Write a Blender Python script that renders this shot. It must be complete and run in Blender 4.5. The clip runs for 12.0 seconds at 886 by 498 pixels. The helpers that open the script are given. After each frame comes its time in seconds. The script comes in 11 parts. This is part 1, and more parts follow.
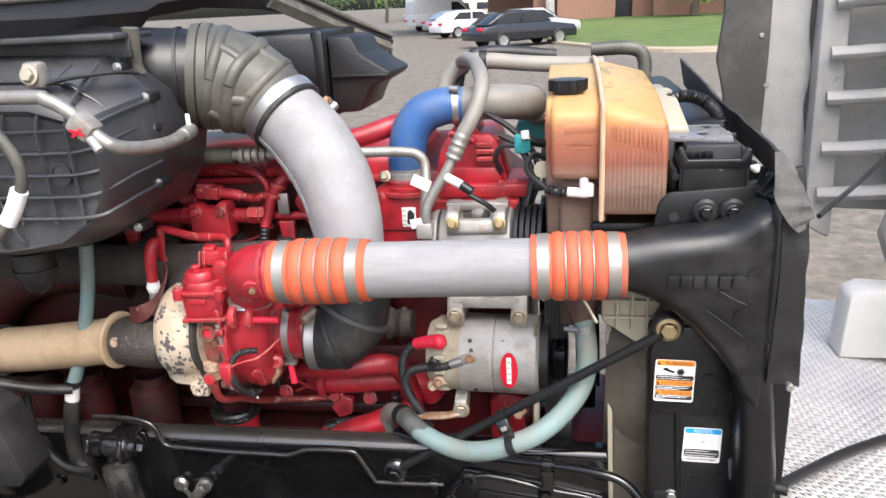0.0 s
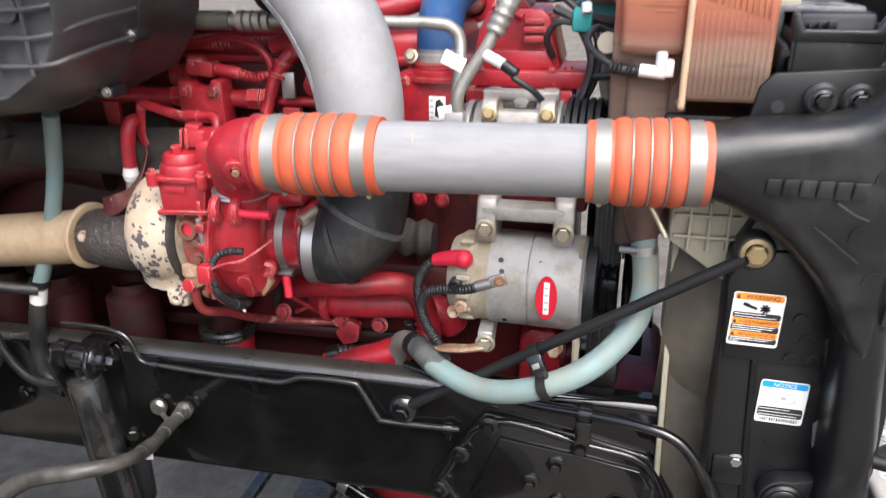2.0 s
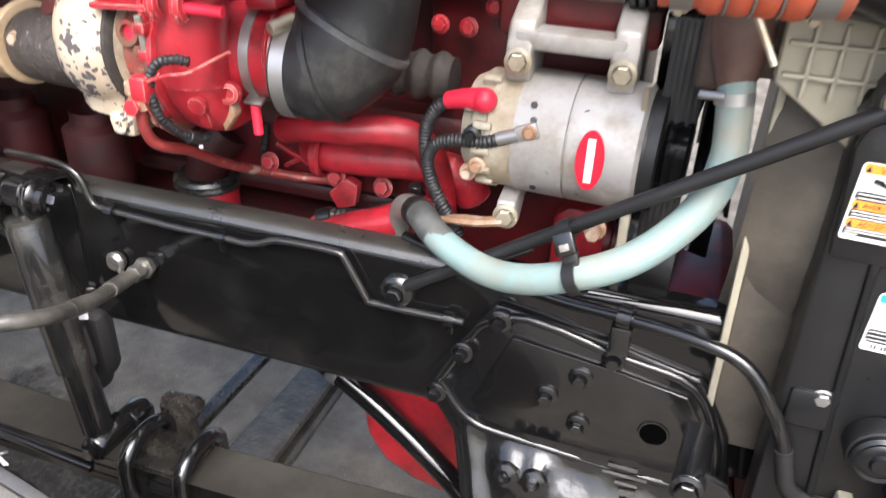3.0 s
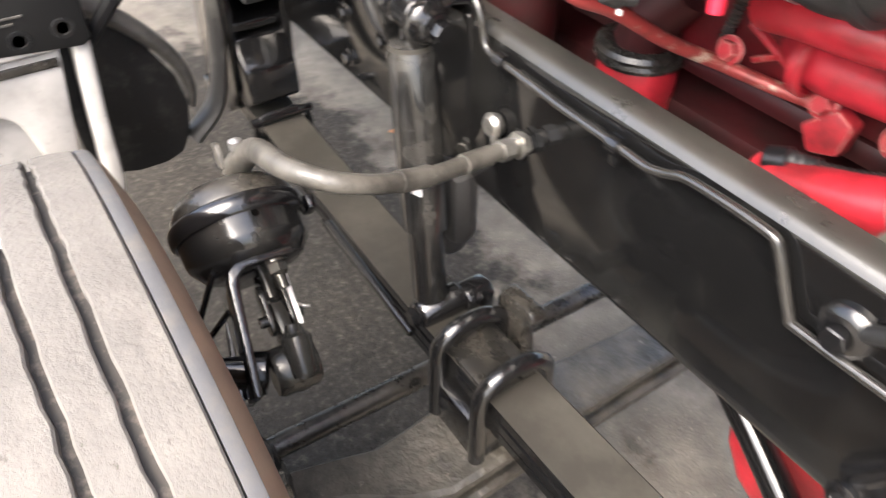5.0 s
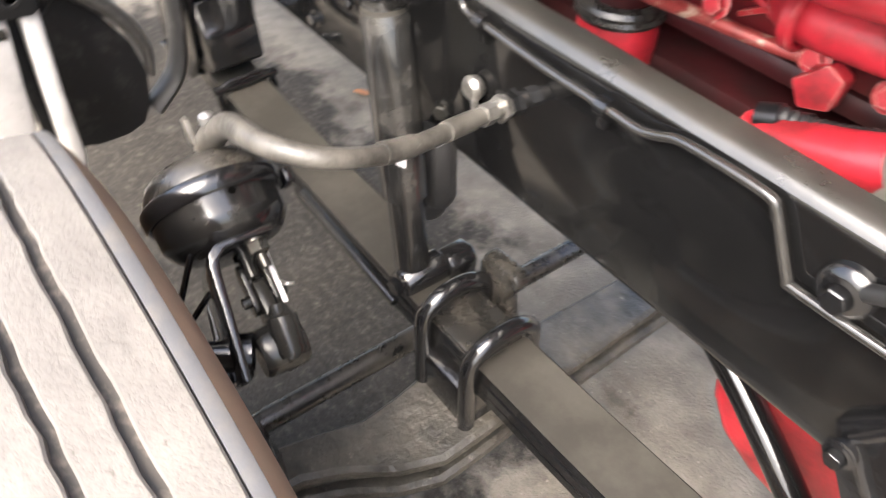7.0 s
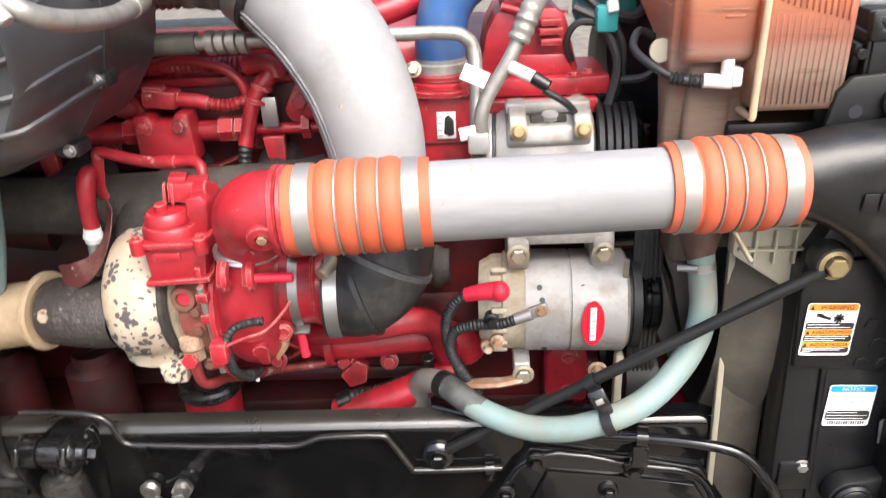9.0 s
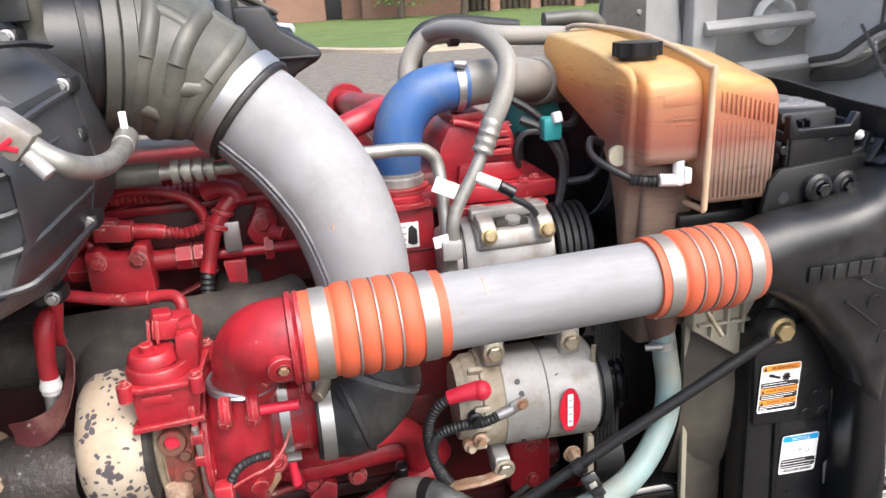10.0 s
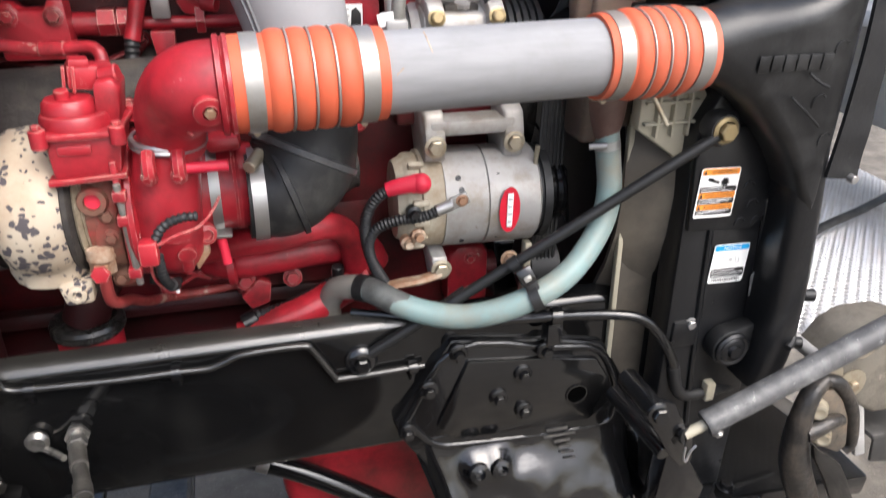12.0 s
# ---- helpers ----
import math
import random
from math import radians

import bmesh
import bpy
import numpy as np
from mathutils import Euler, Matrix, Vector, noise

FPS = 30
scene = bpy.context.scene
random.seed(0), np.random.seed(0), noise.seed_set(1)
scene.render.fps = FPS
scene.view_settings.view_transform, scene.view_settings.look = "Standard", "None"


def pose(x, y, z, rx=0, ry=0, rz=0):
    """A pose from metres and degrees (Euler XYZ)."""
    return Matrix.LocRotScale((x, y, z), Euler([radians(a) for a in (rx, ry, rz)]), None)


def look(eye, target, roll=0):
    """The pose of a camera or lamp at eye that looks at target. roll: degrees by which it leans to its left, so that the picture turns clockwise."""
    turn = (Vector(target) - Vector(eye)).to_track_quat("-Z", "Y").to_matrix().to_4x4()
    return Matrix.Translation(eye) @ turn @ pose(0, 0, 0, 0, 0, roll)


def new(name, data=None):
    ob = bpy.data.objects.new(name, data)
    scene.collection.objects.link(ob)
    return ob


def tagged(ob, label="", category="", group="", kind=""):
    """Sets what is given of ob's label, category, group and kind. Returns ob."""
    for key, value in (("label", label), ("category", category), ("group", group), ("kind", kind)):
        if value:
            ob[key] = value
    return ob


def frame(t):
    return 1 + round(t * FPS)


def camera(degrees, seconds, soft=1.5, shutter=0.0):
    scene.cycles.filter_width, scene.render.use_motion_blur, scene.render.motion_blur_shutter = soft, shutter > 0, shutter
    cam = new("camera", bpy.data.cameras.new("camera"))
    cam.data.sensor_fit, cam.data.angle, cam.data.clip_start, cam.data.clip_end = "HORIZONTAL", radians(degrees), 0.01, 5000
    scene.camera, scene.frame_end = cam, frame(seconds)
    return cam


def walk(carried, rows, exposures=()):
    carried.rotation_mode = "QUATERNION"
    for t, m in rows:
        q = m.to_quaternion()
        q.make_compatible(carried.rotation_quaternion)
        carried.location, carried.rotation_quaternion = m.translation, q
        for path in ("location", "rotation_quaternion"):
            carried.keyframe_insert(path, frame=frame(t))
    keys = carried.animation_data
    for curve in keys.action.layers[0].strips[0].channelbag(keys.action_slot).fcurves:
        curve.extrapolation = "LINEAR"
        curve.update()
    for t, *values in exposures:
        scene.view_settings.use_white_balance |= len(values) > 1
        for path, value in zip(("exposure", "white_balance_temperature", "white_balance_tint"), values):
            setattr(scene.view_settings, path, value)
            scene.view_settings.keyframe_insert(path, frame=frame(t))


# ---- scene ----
cam = camera(61.4, 12.0, soft=1.2, shutter=0.4)
PATH = [
    (0, (0.324, 0.145, 1.862), (-0.001, 2.017, 1.238), -3.0),
    (0.5, (0.318, 0.155, 1.858), (-0.06, 2.04, 1.307), -3.8),
    (1, (0.32, 0.158, 1.848), (-0.054, 2.045, 1.3), -3.1),
    (1.5, (0.319, 0.217, 1.783), (-0.053, 2.078, 1.154), -1.8),
    (2, (0.29, 0.347, 1.694), (-0.113, 2.165, 0.966), -0.3),
    (2.5, (0.284, 0.479, 1.619), (-0.158, 2.235, 0.77), 1.3),
    (2.7, (0.304, 0.523, 1.572), (-0.166, 2.25, 0.679), 2.1),
    (4.3, (0.284, 0.798, 1.466), (-0.639, 2.016, 0.176), -1.7),
    (4.5, (0.243, 0.808, 1.457), (-0.759, 1.957, 0.162), -1.1),
    (5, (0.142, 0.9, 1.427), (-1.093, 1.721, 0.085), 0.3),
    (5.5, (0.064, 0.97, 1.412), (-1.322, 1.491, 0.067), -0.3),
    (6, (0.039, 0.982, 1.42), (-1.392, 1.374, 0.079), -0.1),
    (6.5, (0.067, 0.987, 1.393), (-1.25, 1.481, -0.028), 0.3),
    (7, (0.106, 0.897, 1.425), (-1.007, 1.745, -0.004), 0.4),
    (7.5, (0.107, 0.754, 1.535), (-0.743, 2.061, 0.283), -0.9),
    (7.7, (0.119, 0.699, 1.592), (-0.571, 2.153, 0.405), -0.3),
    (9.3, (-0.007, 0.463, 1.779), (0.042, 2.304, 0.999), -3.4),
    (9.5, (-0.065, 0.471, 1.79), (0.094, 2.325, 1.055), -3.6),
    (10, (-0.154, 0.474, 1.808), (0.227, 2.328, 1.159), -3.2),
    (10.5, (-0.172, 0.473, 1.823), (0.32, 2.312, 1.21), -2.0),
    (11, (-0.161, 0.47, 1.77), (0.35, 2.287, 1.11), -0.6),
    (11.5, (-0.158, 0.458, 1.703), (0.349, 2.234, 0.935), 0.6),
    (12, (-0.154, 0.445, 1.655), (0.33, 2.161, 0.748), 1.0),
]
EXPOSURES = [(0.0, 1.13, 6100, 10), (1.5, 1.02, 6050, 10), (2.5, 1.4, 6050, 10), (4.5, 2.50, 6500, 10), (5.5, 2.46, 6600, 10), (6.5, 2.58, 6600, 10), (7.0, 2.68, 6600, 10), (7.5, 2.85, 6700, 10), (8.1, 2.15, 6550, 10), (8.7, 1.6, 6400, 10), (9.5, 1.35, 6180, 10), (10.5, 0.98, 6100, 10), (11.0, 0.84, 6080, 10), (12.0, 1.07, 6080, 10)]
walk(cam, [(t, look(eye, target, roll)) for t, eye, target, roll in PATH], EXPOSURES)


# ---- light: an overcast day ----
world = bpy.data.worlds.new("overcast_sky")
scene.world = world
world.use_nodes = True
wn = world.node_tree.nodes
sky = wn.new("ShaderNodeTexSky")
sky.sky_type = "NISHITA"
sky.sun_disc = False
sky.sun_elevation, sky.sun_rotation = radians(54), radians(154)
sky.air_density, sky.dust_density, sky.ozone_density = 1.0, 6.0, 0.6
wn["Background"].inputs["Strength"].default_value = 0.15
world.node_tree.links.new(sky.outputs[0], wn["Background"].inputs["Color"])
sun_data = bpy.data.lights.new("sun", "SUN")
sun_data.energy, sun_data.angle, sun_data.color = 1.35, radians(50), (1.0, 0.985, 0.965)
sun = new("sun", sun_data)
sun.matrix_world = look((4, -8, 14), (0, 1.5, 1))

# ---- materials ----


def node(nt, kind, **props):
    n = nt.nodes.new(kind)
    for k, v in props.items():
        if k in n.inputs:
            n.inputs[k].default_value = v
    return n


def ramp(nt, fac, stops):
    r = nt.nodes.new("ShaderNodeValToRGB")
    el = r.color_ramp.elements
    while len(el) < len(stops):
        el.new(0.5)
    for e, (p, c) in zip(el, stops):
        e.position, e.color = p, (*c, 1) if len(c) == 3 else c
    nt.links.new(fac, r.inputs[0])
    return r.outputs[0]


def mixed(nt, fac, a, b, blend="MIX"):
    m = nt.nodes.new("ShaderNodeMix")
    m.data_type, m.blend_type = "RGBA", blend
    for sock, v in ((m.inputs[0], fac), (m.inputs[6], a), (m.inputs[7], b)):
        if isinstance(v, (int, float)):
            sock.default_value = v
        elif isinstance(v, tuple):
            sock.default_value = (*v, 1)
        else:
            nt.links.new(v, sock)
    return m.outputs[2]


def noise_tex(nt, scale, detail=6, rough=0.6, stretch=None):
    tc = nt.nodes.new("ShaderNodeTexCoord")
    src = tc.outputs["Object"]
    if stretch:
        mp = nt.nodes.new("ShaderNodeMapping")
        mp.inputs["Scale"].default_value = stretch
        nt.links.new(src, mp.inputs["Vector"])
        src = mp.outputs["Vector"]
    n = node(nt, "ShaderNodeTexNoise", Scale=scale, Detail=detail, Roughness=rough)
    nt.links.new(src, n.inputs["Vector"])
    return n.outputs["Fac"]


def surface(name, base, rough=0.5, metal=0.0, wear=None, wear_amount=0.5, wear_scale=14, dirt=None, dirt_amount=0.4,
            dirt_scale=5, grain=160, bump=0.15, bump_dist=0.001, rough_var=0.12, stretch=None, spec=0.5, vary=0.12, coat=0.0, edge=None, edge_amount=0.6):
    """A painted, metal, rubber or plastic surface: colour drift, patches of wear and dirt, fine relief."""
    m = bpy.data.materials.new(name)
    m.use_nodes = True
    nt = m.node_tree
    bs = nt.nodes["Principled BSDF"]
    lo, hi = tuple(c * (1 - vary) for c in base), tuple(min(1, c * (1 + vary)) for c in base)
    col = ramp(nt, noise_tex(nt, 9, 4, 0.6, stretch), [(0.3, lo), (0.7, hi)])
    if dirt:
        f = ramp(nt, noise_tex(nt, dirt_scale, 8, 0.68), [(0.62 - 0.35 * dirt_amount, (0, 0, 0)), (0.80 - 0.2 * dirt_amount, (1, 1, 1))])
        col = mixed(nt, f, col, dirt)
    if wear:
        f = ramp(nt, noise_tex(nt, wear_scale, 9, 0.75), [(0.70 - 0.25 * wear_amount, (0, 0, 0)), (0.74 - 0.22 * wear_amount, (1, 1, 1))])
        col = mixed(nt, f, col, wear)
    if edge:
        # paint rubbed off along edges, in patches
        bv = nt.nodes.new("ShaderNodeBevel")
        bv.samples = 4
        bv.inputs["Radius"].default_value = 0.0028
        geo = nt.nodes.new("ShaderNodeNewGeometry")
        dt = nt.nodes.new("ShaderNodeVectorMath")
        dt.operation = "DOT_PRODUCT"
        nt.links.new(bv.outputs[0], dt.inputs[0])
        nt.links.new(geo.outputs["Normal"], dt.inputs[1])
        e1 = ramp(nt, dt.outputs["Value"], [(0.86, (1, 1, 1)), (0.985, (0, 0, 0))])
        e2 = ramp(nt, noise_tex(nt, 45, 6, 0.7), [(0.60 - 0.25 * edge_amount, (0, 0, 0)), (0.70 - 0.2 * edge_amount, (0.85, 0.85, 0.85))])
        col = mixed(nt, mixed(nt, 1.0, e1, e2, "MULTIPLY"), col, edge)
    nt.links.new(col, bs.inputs["Base Color"])
    fine = noise_tex(nt, grain, 4, 0.6, stretch)
    r = nt.nodes.new("ShaderNodeMapRange")
    r.inputs["To Min"].default_value, r.inputs["To Max"].default_value = max(0.02, rough - rough_var), min(1, rough + rough_var)
    nt.links.new(noise_tex(nt, 22, 6, 0.7), r.inputs["Value"])
    nt.links.new(r.outputs[0], bs.inputs["Roughness"])
    bs.inputs["Metallic"].default_value = metal
    bs.inputs["Specular IOR Level"].default_value = spec
    bs.inputs["Coat Weight"].default_value = coat
    b = node(nt, "ShaderNodeBump", Strength=bump, Distance=bump_dist)
    nt.links.new(fine, b.inputs["Height"])
    nt.links.new(b.outputs[0], bs.inputs["Normal"])
    return m


RED = surface("red_engine_enamel", (0.365, 0.0165, 0.0270), 0.38, edge=(0.52, 0.22, 0.20), edge_amount=0.6, wear=(0.44, 0.17, 0.15), wear_amount=0.21, wear_scale=48, dirt=(0.125, 0.011, 0.013), dirt_amount=0.5, dirt_scale=13, coat=0.10, bump=0.45, grain=95, bump_dist=0.0012, vary=0.22)
RED_WORN = surface("worn_chalky_red_enamel", (0.38, 0.017, 0.028), 0.44, edge=(0.58, 0.36, 0.30), edge_amount=0.8, wear=(0.50, 0.36, 0.29), wear_amount=0.30, wear_scale=42, dirt=(0.14, 0.014, 0.016), dirt_amount=0.5, dirt_scale=17, bump=0.55, grain=95, bump_dist=0.0015, vary=0.25)
RUST_RED = surface("rusted_iron_with_red_overspray", (0.15, 0.070, 0.045), 0.72, 0.1, dirt=(0.34, 0.022, 0.026), dirt_amount=0.38, dirt_scale=16, wear=(0.36, 0.27, 0.20), wear_amount=0.28, wear_scale=40, bump=0.9, grain=110, bump_dist=0.002)
# oily red, its base darkened to paint in shade between engine parts
RED_DARK = surface("shade_dark_oily_red_enamel", (0.12, 0.006, 0.009), 0.46, dirt=(0.018, 0.008, 0.007), dirt_amount=0.7, dirt_scale=9, wear=(0.20, 0.15, 0.12), wear_amount=0.08, wear_scale=24, bump=0.5, grain=90, bump_dist=0.0015)
# near-black red: deep shade of the engine's gaps put into the colour
RED_SHADE = surface("deep_shade_red_enamel", (0.040, 0.004, 0.005), 0.5, dirt=(0.010, 0.006, 0.005), dirt_amount=0.6, dirt_scale=9, bump=0.5, grain=90)
DEEP = surface("unlit_depth_of_a_bore", (0.0015, 0.0015, 0.0015), 0.95, spec=0.0, vary=0.02)
SPATTERED = surface("dust_spattered_gloss_black", (0.008, 0.008, 0.0082), 0.19, dirt=(0.045, 0.043, 0.039), dirt_amount=0.42, dirt_scale=11, wear=(0.20, 0.19, 0.175), wear_amount=0.05, wear_scale=120, coat=0.4, rough_var=0.10)
AXLE_WET = surface("oil_wet_grey_forging", (0.066, 0.060, 0.049), 0.46, 0.0, dirt=(0.014, 0.013, 0.011), dirt_amount=0.62, dirt_scale=16, wear=(0.14, 0.128, 0.105), wear_amount=0.34, wear_scale=34, bump=1.0, grain=42, bump_dist=0.006, rough_var=0.22, vary=0.3)
RED_BRIGHT = surface("bright_red_rubber", (0.62, 0.02, 0.05), 0.42)
BLACK_PAINT = surface("glossy_black_chassis_paint", (0.0050, 0.0050, 0.0053), 0.13, dirt=(0.014, 0.0135, 0.0125), dirt_amount=0.3, dirt_scale=9, coat=0.5, rough_var=0.07)
RAIL_BLACK = surface("dust_specked_gloss_black_rail", (0.0046, 0.0046, 0.0048), 0.075, dirt=(0.013, 0.0128, 0.0120), dirt_amount=0.38, dirt_scale=7, spec=0.58, coat=0.0, rough_var=0.045, wear=(0.075, 0.072, 0.066), wear_amount=0.02, wear_scale=60, bump=0.04)
STEEL_GREY = surface("dull_grimy_steel", (0.30, 0.29, 0.27), 0.30, 0.8, dirt=(0.07, 0.066, 0.06), dirt_amount=0.45, dirt_scale=40)
STUD = surface("oily_dark_steel", (0.045, 0.044, 0.041), 0.24, 0.6, dirt=(0.03, 0.029, 0.026), dirt_amount=0.5, dirt_scale=30, wear=(0.35, 0.34, 0.32), wear_amount=0.15, wear_scale=60)
PIPE_DUSTY = surface("dust_filmed_black_pipe", (0.022, 0.021, 0.0195), 0.17, 0.0, dirt=(0.009, 0.0088, 0.0083), dirt_amount=0.45, dirt_scale=30, coat=0.7)
GRIMY_BLACK = surface("grimy_black_paint", (0.012, 0.0115, 0.0105), 0.28, dirt=(0.055, 0.050, 0.043), dirt_amount=0.5, dirt_scale=16, coat=0.2)
BLACK_CAST = surface("glossy_black_cast_iron", (0.006, 0.006, 0.0065), 0.17, bump=0.6, grain=70, bump_dist=0.0014, coat=0.5, rough_var=0.08)
BLACK_PLASTIC = surface("black_moulded_plastic", (0.007, 0.0073, 0.0082), 0.33, dirt=(0.026, 0.026, 0.026), dirt_amount=0.28, dirt_scale=9, bump=0.4, grain=90, rough_var=0.15)
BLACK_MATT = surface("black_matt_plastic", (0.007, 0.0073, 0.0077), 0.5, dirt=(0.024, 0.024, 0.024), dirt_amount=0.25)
BLACK_RUBBER = surface("black_rubber", (0.013, 0.013, 0.0135), 0.5, dirt=(0.07, 0.068, 0.062), dirt_amount=0.3, dirt_scale=13, bump=0.4, grain=120)
RUBBER_GREY = surface("dusty_ribbed_rubber", (0.070, 0.070, 0.058), 0.45, dirt=(0.145, 0.14, 0.115), dirt_amount=0.42, dirt_scale=9, wear=(0.045, 0.043, 0.034), wear_amount=0.3, wear_scale=16, bump=0.4, grain=110)
HEATER_PLASTIC = surface("satin_black_plastic", (0.024, 0.0245, 0.027), 0.46, dirt=(0.080, 0.0805, 0.083), dirt_amount=0.38, dirt_scale=6, spec=0.9, coat=0.0, bump=0.35, grain=70, wear=(0.20, 0.195, 0.185), wear_amount=0.07, wear_scale=26)
COWL_BLACK = surface("grained_black_cowl_plastic", (0.026, 0.026, 0.0275), 0.42, dirt=(0.055, 0.055, 0.055), dirt_amount=0.4, dirt_scale=6, bump=0.4, grain=140, spec=0.5)
WORN_RUBBER = surface("rubbed_pale_rubber", (0.115, 0.113, 0.108), 0.7, dirt=(0.035, 0.034, 0.033), dirt_amount=0.45, dirt_scale=30, wear=(0.22, 0.215, 0.20), wear_amount=0.35, wear_scale=60, bump=0.6)
WEATHERED = surface("weathered_tan_black_rubber", (0.15, 0.135, 0.11), 0.65, dirt=(0.035, 0.034, 0.032), dirt_amount=0.5, dirt_scale=9, wear=(0.25, 0.22, 0.175), wear_amount=0.25, wear_scale=20)
RAIL_DUST = surface("dust_on_black_paint", (0.034, 0.0325, 0.029), 0.30, dirt=(0.013, 0.0128, 0.012), dirt_amount=0.48, dirt_scale=7, spec=0.95, wear=(0.075, 0.071, 0.062), wear_amount=0.2, wear_scale=16)
ALU = surface("mill_finish_aluminium", (0.255, 0.255, 0.259), 0.70, 0.08, spec=0.35, dirt=(0.21, 0.207, 0.20), dirt_amount=0.45, stretch=(1, 7, 7), wear=(0.17, 0.13, 0.10), wear_amount=0.13, wear_scale=26)
ALU_INTAKE = surface("cast_aluminium_intake", (0.285, 0.285, 0.29), 0.64, 0.10, spec=0.4, dirt=(0.205, 0.20, 0.19), dirt_amount=0.45, dirt_scale=10, wear=(0.35, 0.22, 0.12), wear_amount=0.02, wear_scale=10)
ALU_CAST = surface("dull_cast_aluminium", (0.37, 0.36, 0.345), 0.5, 0.4, dirt=(0.22, 0.185, 0.14), dirt_amount=0.45, dirt_scale=16, bump=0.5, grain=110, wear=(0.14, 0.10, 0.065), wear_amount=0.12, wear_scale=45)
HOSE_BAND = surface("worn_pale_steel_band", (0.33, 0.32, 0.30), 0.46, 0.65, dirt=(0.27, 0.245, 0.21), dirt_amount=0.4, dirt_scale=18)
STEEL = surface("bright_steel_band", (0.43, 0.425, 0.415), 0.42, 0.9, dirt=(0.45, 0.42, 0.38), dirt_amount=0.2)
ZINC = surface("zinc_plated_bolt", (0.46, 0.41, 0.31), 0.42, 0.7, dirt=(0.28, 0.20, 0.12), dirt_amount=0.35, dirt_scale=30)
RUSTY = surface("rusted_steel", (0.30, 0.17, 0.10), 0.7, 0.2, dirt=(0.55, 0.48, 0.38), dirt_amount=0.5, dirt_scale=25, bump=0.4)
ORANGE = surface("orange_silicone_hose", (0.53, 0.093, 0.038), 0.6, dirt=(0.40, 0.125, 0.075), dirt_amount=0.4, grain=240)
BLUE = surface("blue_silicone_hose", (0.030, 0.098, 0.275), 0.5, dirt=(0.095, 0.135, 0.20), dirt_amount=0.5, dirt_scale=14)
TEAL_HOSE = surface("faded_blue_green_coolant_hose", (0.18, 0.262, 0.257), 0.5, dirt=(0.215, 0.21, 0.172), dirt_amount=0.5, dirt_scale=12, grain=320)
GREY_HOSE = surface("grey_heater_hose", (0.20, 0.19, 0.17), 0.5, dirt=(0.30, 0.28, 0.24), dirt_amount=0.4)
BRAKE_HOSE = surface("grimy_grey_brake_hose", (0.078, 0.073, 0.064), 0.36, dirt=(0.020, 0.019, 0.017), dirt_amount=0.48, dirt_scale=26, wear=(0.30, 0.285, 0.24), wear_amount=0.26, wear_scale=38, bump=0.7, bump_dist=0.002, grain=70)
EXHAUST_CREAM = surface("heat_tanned_exhaust_wrap", (0.44, 0.33, 0.21), 0.62, dirt=(0.27, 0.18, 0.10), dirt_amount=0.5, dirt_scale=8, wear=(0.13, 0.095, 0.065), wear_amount=0.14, wear_scale=22, bump=0.5)
IRON = surface("dark_cast_iron", (0.034, 0.029, 0.026), 0.75, 0.1, dirt=(0.078, 0.066, 0.052), dirt_amount=0.36, dirt_scale=18, bump=1.0, grain=85, bump_dist=0.003)
FLEX = surface("woven_steel_flex_pipe", (0.085, 0.072, 0.066), 0.5, 0.5, wear=(0.36, 0.34, 0.31), wear_amount=0.36, wear_scale=70, bump=1.0, grain=75, bump_dist=0.005)
PIPE_GREY = surface("dull_metal_line", (0.32, 0.31, 0.28), 0.46, 0.6, dirt=(0.17, 0.16, 0.14), dirt_amount=0.42, dirt_scale=22)
WHITE_PLASTIC = surface("white_nylon", (0.74, 0.72, 0.70), 0.42)
CHASSIS_GREY = surface("dust_filmed_black_steel", (0.045, 0.044, 0.042), 0.38, dirt=(0.14, 0.13, 0.12), dirt_amount=0.5, dirt_scale=8, coat=0.1)
SPRING_STEEL = surface("grey_spring_steel", (0.028, 0.026, 0.022), 0.48, 0.1, dirt=(0.050, 0.047, 0.040), dirt_amount=0.40, dirt_scale=9, wear=(0.025, 0.023, 0.02), wear_amount=0.2, wear_scale=20)
TYRE = surface("worn_tread_rubber", (0.100, 0.094, 0.087), 0.85, dirt=(0.135, 0.127, 0.116), dirt_amount=0.45, dirt_scale=16, grain=140, bump=0.9, bump_dist=0.002, wear=(0.070, 0.064, 0.057), wear_amount=0.34, wear_scale=55)
TYRE_SIDE = surface("tyre_sidewall", (0.215, 0.155, 0.108), 0.8, dirt=(0.31, 0.215, 0.145), dirt_amount=0.6, dirt_scale=5)
TYRE_GROOVE = surface("tyre_groove_dirt", (0.055, 0.050, 0.045), 0.9, dirt=(0.20, 0.17, 0.14), dirt_amount=0.3, dirt_scale=40)
WHITE_PAINT = surface("dirty_white_body_paint", (0.41, 0.40, 0.385), 0.45, dirt=(0.22, 0.21, 0.192), dirt_amount=0.48, dirt_scale=5, wear=(0.09, 0.078, 0.068), wear_amount=0.26, wear_scale=50)
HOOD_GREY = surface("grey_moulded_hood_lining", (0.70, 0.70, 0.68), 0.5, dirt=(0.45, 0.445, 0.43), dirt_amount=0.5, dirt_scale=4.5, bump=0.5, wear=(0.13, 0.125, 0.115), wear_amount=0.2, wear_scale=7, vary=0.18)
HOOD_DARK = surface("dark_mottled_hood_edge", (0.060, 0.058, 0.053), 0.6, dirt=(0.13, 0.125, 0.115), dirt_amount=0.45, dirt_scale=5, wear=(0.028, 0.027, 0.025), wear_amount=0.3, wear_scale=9)
